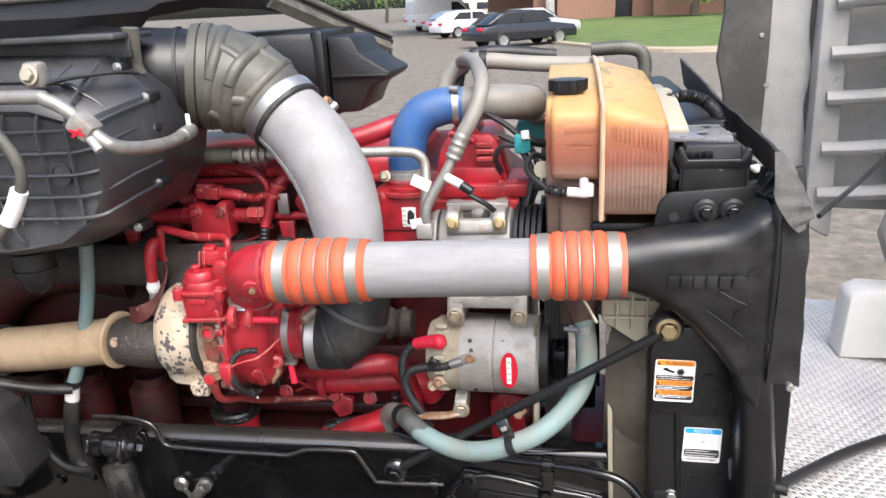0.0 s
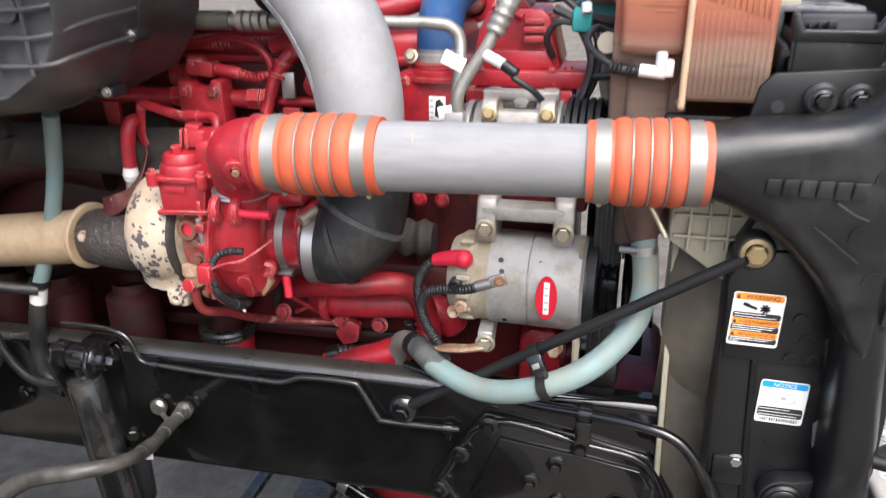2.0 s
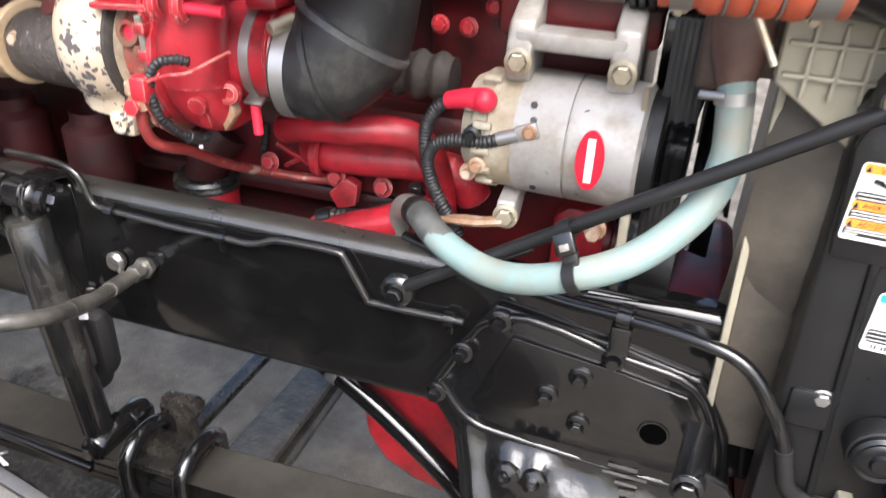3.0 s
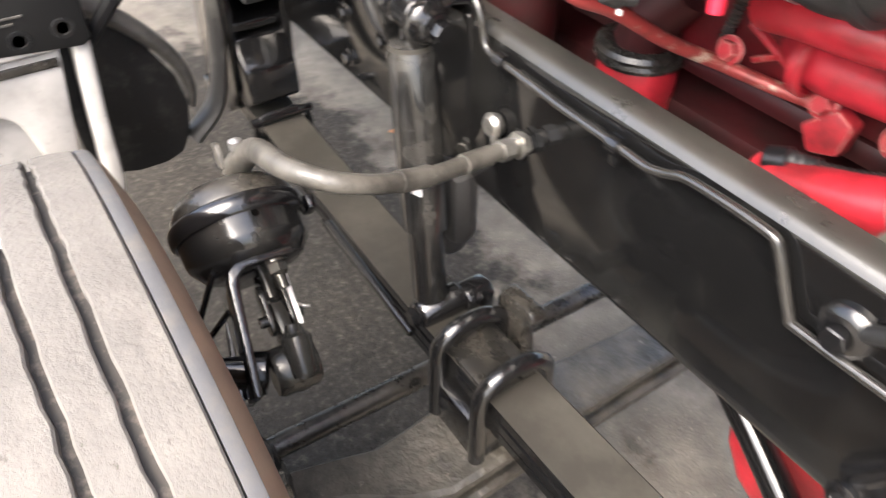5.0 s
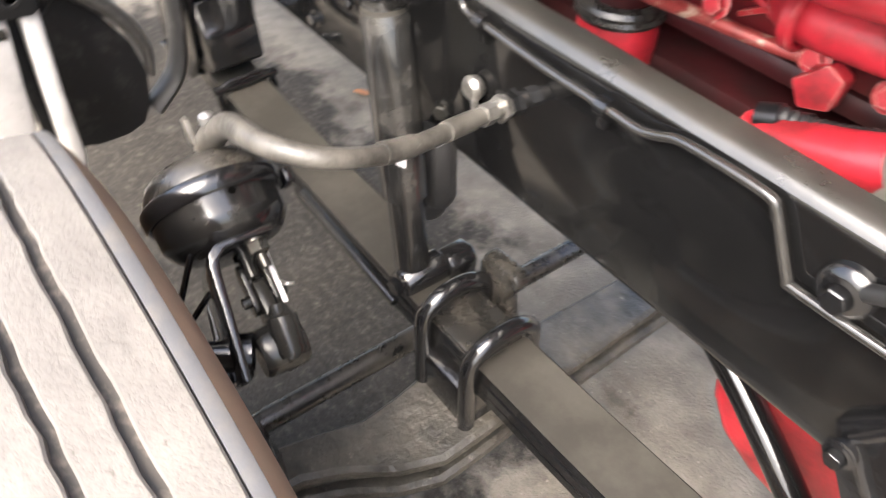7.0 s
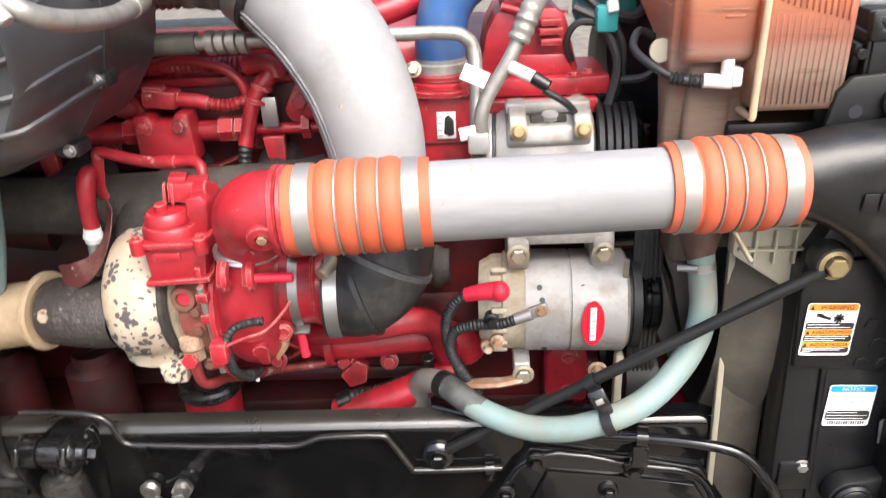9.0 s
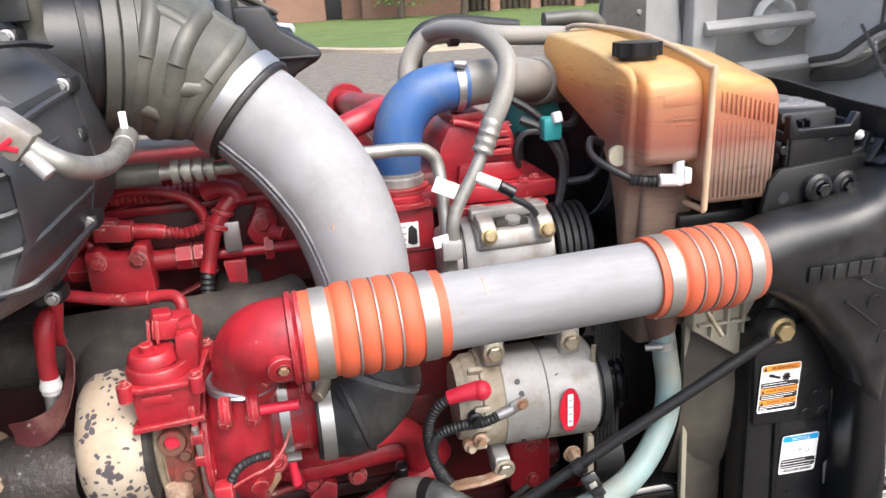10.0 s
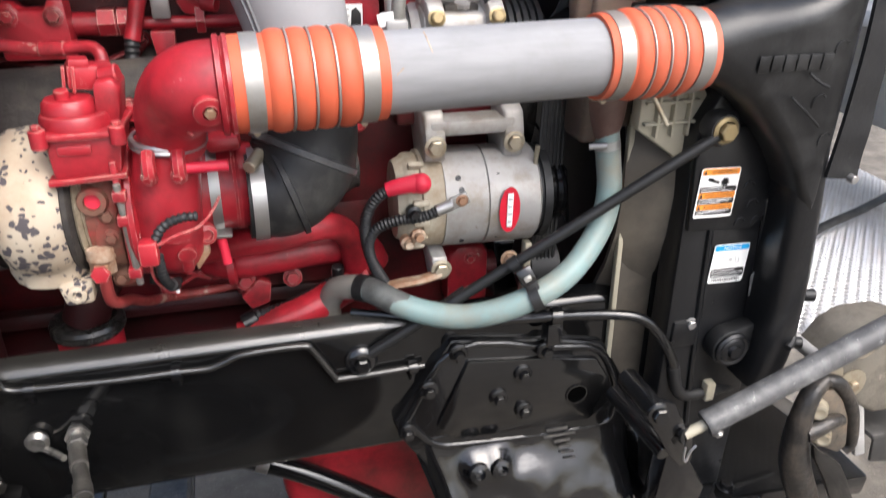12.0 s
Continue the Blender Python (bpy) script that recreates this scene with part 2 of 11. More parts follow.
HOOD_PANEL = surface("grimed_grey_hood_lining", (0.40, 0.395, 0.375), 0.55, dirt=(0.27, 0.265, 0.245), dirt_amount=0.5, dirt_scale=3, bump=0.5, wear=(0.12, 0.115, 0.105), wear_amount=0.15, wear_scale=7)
MESH_STEEL = surface("stainless_grille_wire", (0.76, 0.75, 0.735), 0.38, 0.6, dirt=(0.66, 0.58, 0.55), dirt_amount=0.2)
SHROUD = surface("dusty_fan_shroud_plastic", (0.070, 0.060, 0.048), 0.65, dirt=(0.145, 0.125, 0.095), dirt_amount=0.55, dirt_scale=4)
PALE_NYLON = surface("pale_translucent_nylon", (0.36, 0.33, 0.25), 0.45, dirt=(0.30, 0.28, 0.22), dirt_amount=0.4)
GOLD_ZINC = surface("gold_passivated_bolt", (0.40, 0.31, 0.16), 0.45, 0.6, dirt=(0.22, 0.16, 0.09), dirt_amount=0.45, dirt_scale=30)
WIRE_BLACK = surface("black_corrugated_loom", (0.016, 0.016, 0.017), 0.5)
TEAL_PAINT = surface("teal_painted_duct", (0.03, 0.26, 0.27), 0.45)
STICKER = surface("white_sticker", (0.82, 0.82, 0.80), 0.4, vary=0.03, bump=0.02)
STICKER_ORANGE = surface("orange_sticker_ink", (0.86, 0.30, 0.04), 0.4, vary=0.04, bump=0.02)
STICKER_BLUE = surface("blue_sticker_ink", (0.02, 0.33, 0.68), 0.4, vary=0.04, bump=0.02)
INK = surface("black_sticker_ink", (0.02, 0.02, 0.02), 0.45, vary=0.05, bump=0.02)
INK_GREY = surface("grey_sticker_ink", (0.45, 0.45, 0.44), 0.45, vary=0.05, bump=0.02)
LABEL_RED = surface("red_label_ink", (0.55, 0.01, 0.03), 0.35, vary=0.05, bump=0.02)


def spotted():
    m = surface("flaked_cream_turbine_coating", (0.45, 0.385, 0.295), 0.66, dirt=(0.38, 0.27, 0.175), dirt_amount=0.5, dirt_scale=7, bump=0.3)
    nt = m.node_tree
    bs = nt.nodes["Principled BSDF"]
    old = bs.inputs["Base Color"].links[0].from_socket
    tc = nt.nodes.new("ShaderNodeTexCoord")
    warp = node(nt, "ShaderNodeTexNoise", Scale=60.0, Detail=3.0)
    nt.links.new(tc.outputs["Object"], warp.inputs["Vector"])
    add = nt.nodes.new("ShaderNodeVectorMath")
    add.operation = "MULTIPLY_ADD"
    add.inputs[1].default_value = (0.016, 0.016, 0.016)
    nt.links.new(warp.outputs["Color"], add.inputs[0])
    nt.links.new(tc.outputs["Object"], add.inputs[2])
    vo = node(nt, "ShaderNodeTexVoronoi", Scale=105.0, Randomness=1.0)
    nt.links.new(add.outputs[0], vo.inputs["Vector"])
    size = noise_tex(nt, 22, 2)
    sub = nt.nodes.new("ShaderNodeMath")
    sub.operation = "MULTIPLY_ADD"
    sub.inputs[1].default_value = -1.5
    nt.links.new(size, sub.inputs[0])
    nt.links.new(vo.outputs["Distance"], sub.inputs[2])
    lift = nt.nodes.new("ShaderNodeMath")
    lift.inputs[1].default_value = 0.47
    nt.links.new(sub.outputs[0], lift.inputs[0])
    f = ramp(nt, lift.outputs[0], [(0.0, (1, 1, 1)), (0.05, (0, 0, 0))])
    nt.links.new(mixed(nt, f, old, (0.075, 0.065, 0.07)), bs.inputs["Base Color"])
    return m


SPOTTED = spotted()


def amber_tank():
    """Yellowed translucent plastic; the coolant inside shows as a browner band below its level."""
    m = bpy.data.materials.new("amber_translucent_tank_plastic")
    m.use_nodes = True
    nt = m.node_tree
    bs = nt.nodes["Principled BSDF"]
    tc = nt.nodes.new("ShaderNodeTexCoord")
    sep = nt.nodes.new("ShaderNodeSeparateXYZ")
    nt.links.new(tc.outputs["Object"], sep.inputs[0])
    wob = node(nt, "ShaderNodeMath")
    wob.operation = "MULTIPLY_ADD"
    nt.links.new(noise_tex(nt, 18, 5), wob.inputs[0])
    wob.inputs[1].default_value = 0.02
    nt.links.new(sep.outputs["Z"], wob.inputs[2])
    mr = nt.nodes.new("ShaderNodeMapRange")
    mr.inputs["From Min"].default_value, mr.inputs["From Max"].default_value = 0.0, 0.45
    nt.links.new(wob.outputs[0], mr.inputs["Value"])
    col = ramp(nt, mr.outputs[0], [(0.0, (0.11, 0.085, 0.070)), (0.35, (0.17, 0.13, 0.105)), (0.52, (0.28, 0.21, 0.165)), (0.62, (0.31, 0.215, 0.17)), (0.66, (0.44, 0.32, 0.255)), (0.71, (0.46, 0.285, 0.225)), (0.74, (0.44, 0.185, 0.135)), (0.80, (0.56, 0.235, 0.150)), (0.865, (0.64, 0.32, 0.185)), (0.90, (0.80, 0.50, 0.215)), (1.0, (0.84, 0.64, 0.31))])
    # residue streaks along the level
    mp = nt.nodes.new("ShaderNodeMapping")
    mp.inputs["Scale"].default_value = (9, 9, 60)
    nt.links.new(tc.outputs["Object"], mp.inputs[0])
    st = node(nt, "ShaderNodeTexNoise", Scale=1.4, Detail=6.0, Roughness=0.65)
    nt.links.new(mp.outputs[0], st.inputs["Vector"])
    stf = ramp(nt, st.outputs["Fac"], [(0.54, (0, 0, 0)), (0.74, (0.4, 0.4, 0.4))])
    col = mixed(nt, stf, col, (0.50, 0.30, 0.23))
    st2 = ramp(nt, st.outputs["Fac"], [(0.28, (0.5, 0.5, 0.5)), (0.44, (0, 0, 0))])
    col = mixed(nt, st2, col, (0.17, 0.085, 0.062))
    nt.links.new(col, bs.inputs["Base Color"])
    bs.inputs["Roughness"].default_value = 0.30
    bs.inputs["Subsurface Weight"].default_value = 0.25
    bs.inputs["Subsurface Radius"].default_value = (0.03, 0.015, 0.006)
    bs.inputs["Subsurface Scale"].default_value = 0.25
    b = node(nt, "ShaderNodeBump", Strength=0.12, Distance=0.001)
    nt.links.new(noise_tex(nt, 90, 3), b.inputs["Height"])
    nt.links.new(b.outputs[0], bs.inputs["Normal"])
    tl = nt.nodes.new("ShaderNodeBsdfTranslucent")
    nt.links.new(col, tl.inputs["Color"])
    mx = nt.nodes.new("ShaderNodeMixShader")
    mx.inputs[0].default_value = 0.50
    nt.links.new(bs.outputs[0], mx.inputs[1])
    nt.links.new(tl.outputs[0], mx.inputs[2])
    nt.links.new(mx.outputs[0], nt.nodes["Material Output"].inputs["Surface"])
    return m


AMBER = amber_tank()


def glass():
    m = bpy.data.materials.new("car_window_glass")
    m.use_nodes = True
    bs = m.node_tree.nodes["Principled BSDF"]
    bs.inputs["Base Color"].default_value = (0.03, 0.035, 0.04, 1)
    bs.inputs["Roughness"].default_value = 0.05
    return m


GLASS = glass()

PALE_AMBER = surface("pale_amber_weld", (0.52, 0.38, 0.25), 0.35, dirt=(0.34, 0.24, 0.17), dirt_amount=0.4, dirt_scale=14)

# ---- building tools ----
BASE = {}
# how far a thing sits from the place where its parts are drawn
SEAT = {
    "frame_rail": (0, -0.014, 0.004), "brake_pipe": (0, -0.008, 0.009),
    "heater_box": (0.014, 0.004, 0.014), "heater_cable": (0.018, 0, 0.022), "drain_hose": (0.010, 0, 0.008),
    "turbocharger": (-0.002, 0.006, 0.014), "turbo_actuator": (0.008, -0.002, 0.013), "turbo_oil_line": (0, 0.002, 0.010),
    "actuator_wire": (0, -0.002, 0.014), "intake_pipe": (0.010, -0.034, 0.012), "intake_bellows": (0.011, -0.034, 0.008),
    "air_cleaner_outlet": (0.011, -0.034, 0.008), "compressor_inlet_elbow": (0.010, -0.012, 0.006),
    "air_con_compressor": (0.003, -0.012, 0.006), "discharge_line": (0.006, 0, 0.004), "alternator": (0.002, 0.002, 0.003),
    "alternator_leads": (0.002, 0, 0.005), "coolant_tank": (0.008, -0.002, 0.004), "sensor_lead": (0.006, 0, 0.002),
    "charge_air_duct": (0, 0.008, 0.004),
}


def add_box(bm, c, s, bevel=0.004, rot=(0, 0, 0), seg=2):
    m = Matrix.Translation(c) @ Euler([radians(a) for a in rot]).to_matrix().to_4x4() @ Matrix.Diagonal((*s, 1))
    r = bmesh.ops.create_cube(bm, size=1, matrix=m)
    if bevel:
        es = list({e for v in r["verts"] for e in v.link_edges})
        bmesh.ops.bevel(bm, geom=es, offset=min(bevel, 0.45 * min(s)), segments=seg, affect="EDGES", profile=0.5)
    return bm


def axes_for(d):
    d = Vector(d).normalized()
    a = Vector((0, 0, 1)) if abs(d.z) < 0.9 else Vector((0, 1, 0))
    u = a.cross(d).normalized()
    return u, d.cross(u), d


def add_lathe(bm, p, d, profile, seg=28, closed=False, turn=0.0, span=1.0):
    """profile: (along, radius) pairs, turned about the line from p along d."""
    p = Vector(p)
    u, v, d = axes_for(d)
    rows = []
    n = seg if span == 1.0 else seg + 1
    for a, r in profile:
        if r < 1e-6:
            rows.append([bm.verts.new(p + d * a)])
        else:
            rows.append([bm.verts.new(p + d * a + (u * math.cos(t) + v * math.sin(t)) * r)
                         for t in (turn + 2 * math.pi * span * i / seg for i in range(n))])
    pairs = list(zip(rows, rows[1:]))
    if closed:
        pairs.append((rows[-1], rows[0]))
    m = seg
    for A, B in pairs:
        for i in range(m):
            j = (i + 1) % len(A) if len(A) > 1 else 0
            k = (i + 1) % len(B) if len(B) > 1 else 0
            if len(A) == 1 and len(B) == 1:
                continue
            if len(A) == 1:
                bm.faces.new((A[0], B[i], B[k]))
            elif len(B) == 1:
                bm.faces.new((A[i], B[0], A[j]))
            else:
                bm.faces.new((A[i], B[i], B[k], A[j]))
    return bm


def add_rod(bm, a, b, r, seg=16, bevel=0.0):
    a, b = Vector(a), Vector(b)
    L = (b - a).length
    e = bevel or r * 0.12
    return add_lathe(bm, a, b - a, [(0, 0), (0, r - e), (e, r), (L - e, r), (L, r - e), (L, 0)], seg)


def spline(pts, per=6):
    pts = [Vector(p) for p in pts]
    if len(pts) < 3:
        return pts
    out = []
    P = [2 * pts[0] - pts[1]] + pts + [2 * pts[-1] - pts[-2]]
    for i in range(1, len(P) - 2):
        p0, p1, p2, p3 = P[i - 1:i + 3]
        for k in range(per):
            t = k / per
            out.append(0.5 * (2 * p1 + (p2 - p0) * t + (2 * p0 - 5 * p1 + 4 * p2 - p3) * t * t + (3 * p1 - p0 - 3 * p2 + p3) * t ** 3))
    out.append(pts[-1])
    return out


def add_tube(bm, pts, r, seg=14, per=6, ripple=0.0, pitch=0.006, hollow=0.0, flat=1.0):
    """A pipe through pts. r: one radius or one for each point; ripple: corrugation depth; hollow: wall thickness with open ends."""
    n = len(pts)
    rs = [r] * n if isinstance(r, (int, float)) else list(r)
    cr = spline(pts, per)
    m = len(cr)
    rr = [rs[min(n - 2, int(i * (n - 1) / max(1, m - 1)))] + (rs[min(n - 1, int(i * (n - 1) / max(1, m - 1)) + 1)] - rs[min(n - 2, int(i * (n - 1) / max(1, m - 1)))]) * ((i * (n - 1) / max(1, m - 1)) - min(n - 2, int(i * (n - 1) / max(1, m - 1)))) for i in range(m)]
    if ripple:
        acc, P2, R2 = 0.0, [cr[0]], [rr[0]]
        for i in range(1, m):
            L = (cr[i] - cr[i - 1]).length
            k = max(1, int(L / (pitch / 4)))
            for j in range(1, k + 1):
                f = j / k
                P2.append(cr[i - 1].lerp(cr[i], f))
                R2.append(rr[i - 1] + (rr[i] - rr[i - 1]) * f + ripple * math.sin((acc + L * f) / pitch * 2 * math.pi))
            acc += L
        cr, rr, m = P2, R2, len(P2)
    u = None
    rings = []
    for i in range(m):
        d = (cr[min(i + 1, m - 1)] - cr[max(i - 1, 0)]).normalized()
        if u is None:
            u = axes_for(d)[0]
        u = (u - d * u.dot(d)).normalized()
        v = d.cross(u)
        rings.append([bm.verts.new(cr[i] + (u * math.cos(2 * math.pi * k / seg) + v * flat * math.sin(2 * math.pi * k / seg)) * rr[i]) for k in range(seg)])
    for A, B in zip(rings, rings[1:]):
        for k in range(seg):
            j = (k + 1) % seg
            bm.faces.new((A[k], A[j], B[j], B[k]))
    if hollow:
        for ring, c in ((rings[0], cr[0]), (rings[-1], cr[-1])):
            inner = [bm.verts.new(c + (w.co - c) * (1 - hollow / rr[0])) for w in ring]
            for k in range(seg):
                j = (k + 1) % seg
                bm.faces.new((ring[k], ring[j], inner[j], inner[k]))
            bm.faces.new(inner)
    else:
        bm.faces.new(rings[0][::-1])
        bm.faces.new(rings[-1])
    return bm


def add_prism(bm, poly, axis, a, b, bevel=0.0, seg=2):
    """A polygon pushed from a to b along an axis. poly holds (y, z) for x, (x, z) for y and (x, y) for z."""
    def at(p, w):
        return {"x": (w, p[0], p[1]), "y": (p[0], w, p[1]), "z": (p[0], p[1], w)}[axis]
    A = [bm.verts.new(at(p, a)) for p in poly]
    B = [bm.verts.new(at(p, b)) for p in poly]
    n = len(poly)
    fs = [bm.faces.new(A), bm.faces.new(B[::-1])]
    for i in range(n):
        fs.append(bm.faces.new((A[i], B[i], B[(i + 1) % n], A[(i + 1) % n])))
    bmesh.ops.recalc_face_normals(bm, faces=fs)
    if bevel:
        es = list({e for f in fs for e in f.edges})
        bmesh.ops.bevel(bm, geom=es, offset=bevel, segments=seg, affect="EDGES", profile=0.5, clamp_overlap=True)
    return bm


def add_loft(bm, rings, caps=True):
    rows = [[bm.verts.new(p) for p in r] for r in rings]
    n = len(rows[0])
    for A, B in zip(rows, rows[1:]):
        for k in range(n):
            bm.faces.new((A[k], A[(k + 1) % n], B[(k + 1) % n], B[k]))
    if caps:
        bm.faces.new(rows[0][::-1])
        bm.faces.new(rows[-1])
    bmesh.ops.recalc_face_normals(bm, faces=bm.faces[:])
    return bm


def rounded(w, h, r, n=5):
    """Outline of a rounded rectangle, centred."""
    r = min(r, 0.49 * w, 0.49 * h)
    out = []
    for cx, cy, a0 in ((w / 2 - r, h / 2 - r, 0), (-w / 2 + r, h / 2 - r, 90), (-w / 2 + r, -h / 2 + r, 180), (w / 2 - r, -h / 2 + r, 270)):
        for k in range(n + 1):
            a = radians(a0 + 90 * k / n)
            out.append((cx + r * math.cos(a), cy + r * math.sin(a)))
    return out


def add_hex(bm, p, d, r, h=None, washer=0.0, flange=True):
    """A hexagon bolt head that stands out from p along d."""
    p = Vector(p)
    h = h or r * 0.75
    if flange:
        add_lathe(bm, p, d, [(0, 0), (0, r * 1.45 + washer), (r * 0.12, r * 1.45 + washer), (r * 0.26, r * 1.05)], 18)
    return add_lathe(bm, p + Vector(d).normalized() * r * 0.15, d, [(0, r), (h * 0.85, r), (h, r * 0.86), (h, 0)], 6)


def B():
    return bmesh.new()


def sharpen(bm, angle=38):
    bmesh.ops.recalc_face_normals(bm, faces=bm.faces[:])
    lim = radians(angle)
    for f in bm.faces:
        f.smooth = True
    for e in bm.edges:
        if len(e.link_faces) != 2 or e.calc_face_angle(0) > lim:
            e.smooth = False


def thing(name, base, label, category, group="", kind=""):
    """An empty at the thing's base, to carry its parts."""
    ob = new(name)
    ob.empty_display_size = 0.05
    ob.location = Vector(base) + Vector(SEAT.get(name, (0, 0, 0)))
    BASE[ob] = Vector(base)
    return tagged(ob, label, category, group, kind)


def part(name, bm, material, parent=None, label="", angle=38):
    """Links a bmesh, built in world places, as one mesh under a thing or a part."""
    sharpen(bm, angle)
    base = BASE[parent] if parent else Vector((0, 0, 0))
    bmesh.ops.translate(bm, verts=bm.verts[:], vec=-base)
    me = bpy.data.meshes.new(name)
    bm.to_mesh(me)
    bm.free()
    me.materials.append(material)
    ob = new(name, me)
    BASE[ob] = base
    if parent:
        ob.parent = parent
    if label:
        ob["label"] = label
    return ob


def single(name, bm, material, base, label, category, group="", kind=""):
    """A thing of one mesh."""
    sharpen(bm)
    bmesh.ops.translate(bm, verts=bm.verts[:], vec=-Vector(base))
    me = bpy.data.meshes.new(name)
    bm.to_mesh(me)
    bm.free()
    me.materials.append(material)
    ob = new(name, me)
    ob.location = base
    BASE[ob] = Vector(base)
    return tagged(ob, label, category, group, kind)


def ring_band(p, d, r, w, t=0.0015):
    """A clamp band round a pipe."""
    return add_lathe(B(), p, d, [(-w / 2, r), (-w / 2, r + t), (w / 2, r + t), (w / 2, r)], 36, closed=True)


def write(text, m, size, material, parent=None, name="lettering"):
    """Flat lettering as a mesh, standing at the pose m."""
    cu = bpy.data.curves.new(name, "FONT")
    cu.body, cu.size, cu.align_x, cu.align_y = text, size, "CENTER", "CENTER"
    tmp = bpy.data.objects.new(name, cu)
    me = bpy.data.meshes.new_from_object(tmp)
    bpy.data.objects.remove(tmp)
    bpy.data.curves.remove(cu)
    me.transform(m)
    if parent:
        me.transform(Matrix.Translation(-BASE[parent]))
    me.materials.clear()
    me.materials.append(material)
    ob = new(name, me)
    BASE[ob] = BASE[parent] if parent else Vector((0, 0, 0))
    if parent:
        ob.parent = parent
    return ob

# ---- the setting: parking lot, kerb, bank of grass ----
GROUND = 0.0


def asphalt(name, base, patch):
    """Worn asphalt: aggregate standing out of the binder, and a ragged dark patch of old oil and painted truck shade.
    """
    m = surface(name, base, 0.78, spec=0.2, dirt=patch, dirt_amount=0.5, dirt_scale=3.2, grain=120, bump=0.9, bump_dist=0.006, wear=tuple(c * 1.9 for c in base), wear_amount=0.40, wear_scale=85, vary=0.35)
    nt = m.node_tree
    bs = nt.nodes["Principled BSDF"]
    old = bs.inputs["Base Color"].links[0].from_socket
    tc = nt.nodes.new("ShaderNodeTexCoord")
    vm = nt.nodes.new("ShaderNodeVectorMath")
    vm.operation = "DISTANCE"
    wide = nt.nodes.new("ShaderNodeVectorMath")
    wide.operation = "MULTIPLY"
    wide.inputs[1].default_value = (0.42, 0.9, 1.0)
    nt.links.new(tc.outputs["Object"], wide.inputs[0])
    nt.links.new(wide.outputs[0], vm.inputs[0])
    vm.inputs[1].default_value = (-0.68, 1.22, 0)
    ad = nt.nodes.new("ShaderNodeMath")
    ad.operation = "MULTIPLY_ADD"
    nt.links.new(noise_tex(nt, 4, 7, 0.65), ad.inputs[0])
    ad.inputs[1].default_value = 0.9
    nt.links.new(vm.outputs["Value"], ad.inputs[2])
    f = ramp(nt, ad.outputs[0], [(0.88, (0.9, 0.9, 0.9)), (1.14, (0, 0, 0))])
    # oil and painted shade darken the binder more than the stones
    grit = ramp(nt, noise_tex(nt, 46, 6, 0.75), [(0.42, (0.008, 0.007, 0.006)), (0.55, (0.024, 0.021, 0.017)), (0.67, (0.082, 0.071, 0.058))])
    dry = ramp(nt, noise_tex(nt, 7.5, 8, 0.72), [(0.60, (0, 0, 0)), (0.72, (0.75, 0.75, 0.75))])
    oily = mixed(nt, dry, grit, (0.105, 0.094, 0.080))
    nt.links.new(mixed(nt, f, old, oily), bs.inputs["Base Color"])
    return m


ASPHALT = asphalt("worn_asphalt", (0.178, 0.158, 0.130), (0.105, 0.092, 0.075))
KERB = surface("pale_concrete_kerb", (0.36, 0.30, 0.22), 0.85, dirt=(0.26, 0.22, 0.17), dirt_amount=0.4, dirt_scale=1.0)
GRASS = surface("mown_grass", (0.118, 0.168, 0.046), 0.9, dirt=(0.08, 0.125, 0.034), dirt_amount=0.6, dirt_scale=0.6, grain=25, bump=1.0, bump_dist=0.05)
BRICK_RED = surface("brown_red_brick", (0.32, 0.182, 0.130), 0.85, dirt=(0.25, 0.15, 0.11), dirt_amount=0.5, dirt_scale=0.5)
STONE = surface("cream_stone_band", (0.55, 0.48, 0.38), 0.8)
# dark door paint, also painted shade inside vents and small holes
DARK_OPENING = surface("door_paint_and_hole_shade", (0.02, 0.02, 0.024), 0.4)
BARK = surface("bark", (0.10, 0.078, 0.06), 0.9, bump=0.8)
TIMBER = surface("weathered_fence_board", (0.16, 0.13, 0.10), 0.85, stretch=(1, 1, 0.1))
CAR_BLACK = surface("black_car_paint", (0.012, 0.014, 0.02), 0.15, coat=0.6, bump=0.0)
CAR_SILVER = surface("silver_car_paint", (0.55, 0.57, 0.58), 0.25, 0.4, coat=0.5, bump=0.0)
CAR_WHITE = surface("white_car_paint", (0.75, 0.75, 0.74), 0.3, coat=0.4, bump=0.0)
PALE_RENDER = surface("pale_cream_render", (0.60, 0.55, 0.46), 0.8)
LEAF = surface("leaf_green", (0.115, 0.235, 0.045), 0.6, vary=0.45)


def kerb_y(x):
    """How far off the kerb runs: it bends away behind the parked cars."""
    return 25.3 + (0.29 * (5 - x) ** 2 if x < 5 else 0.006 * (x - 5) ** 2)


bm = B()
for (x0, y0, x1, y1) in ((-600, -600, 600, 700),):
    vs = [bm.verts.new(p) for p in ((x0, y0, GROUND), (x1, y0, GROUND), (x1, y1, GROUND), (x0, y1, GROUND))]
    bm.faces.new(vs)
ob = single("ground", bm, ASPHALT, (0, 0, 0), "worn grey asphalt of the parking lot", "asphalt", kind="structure")

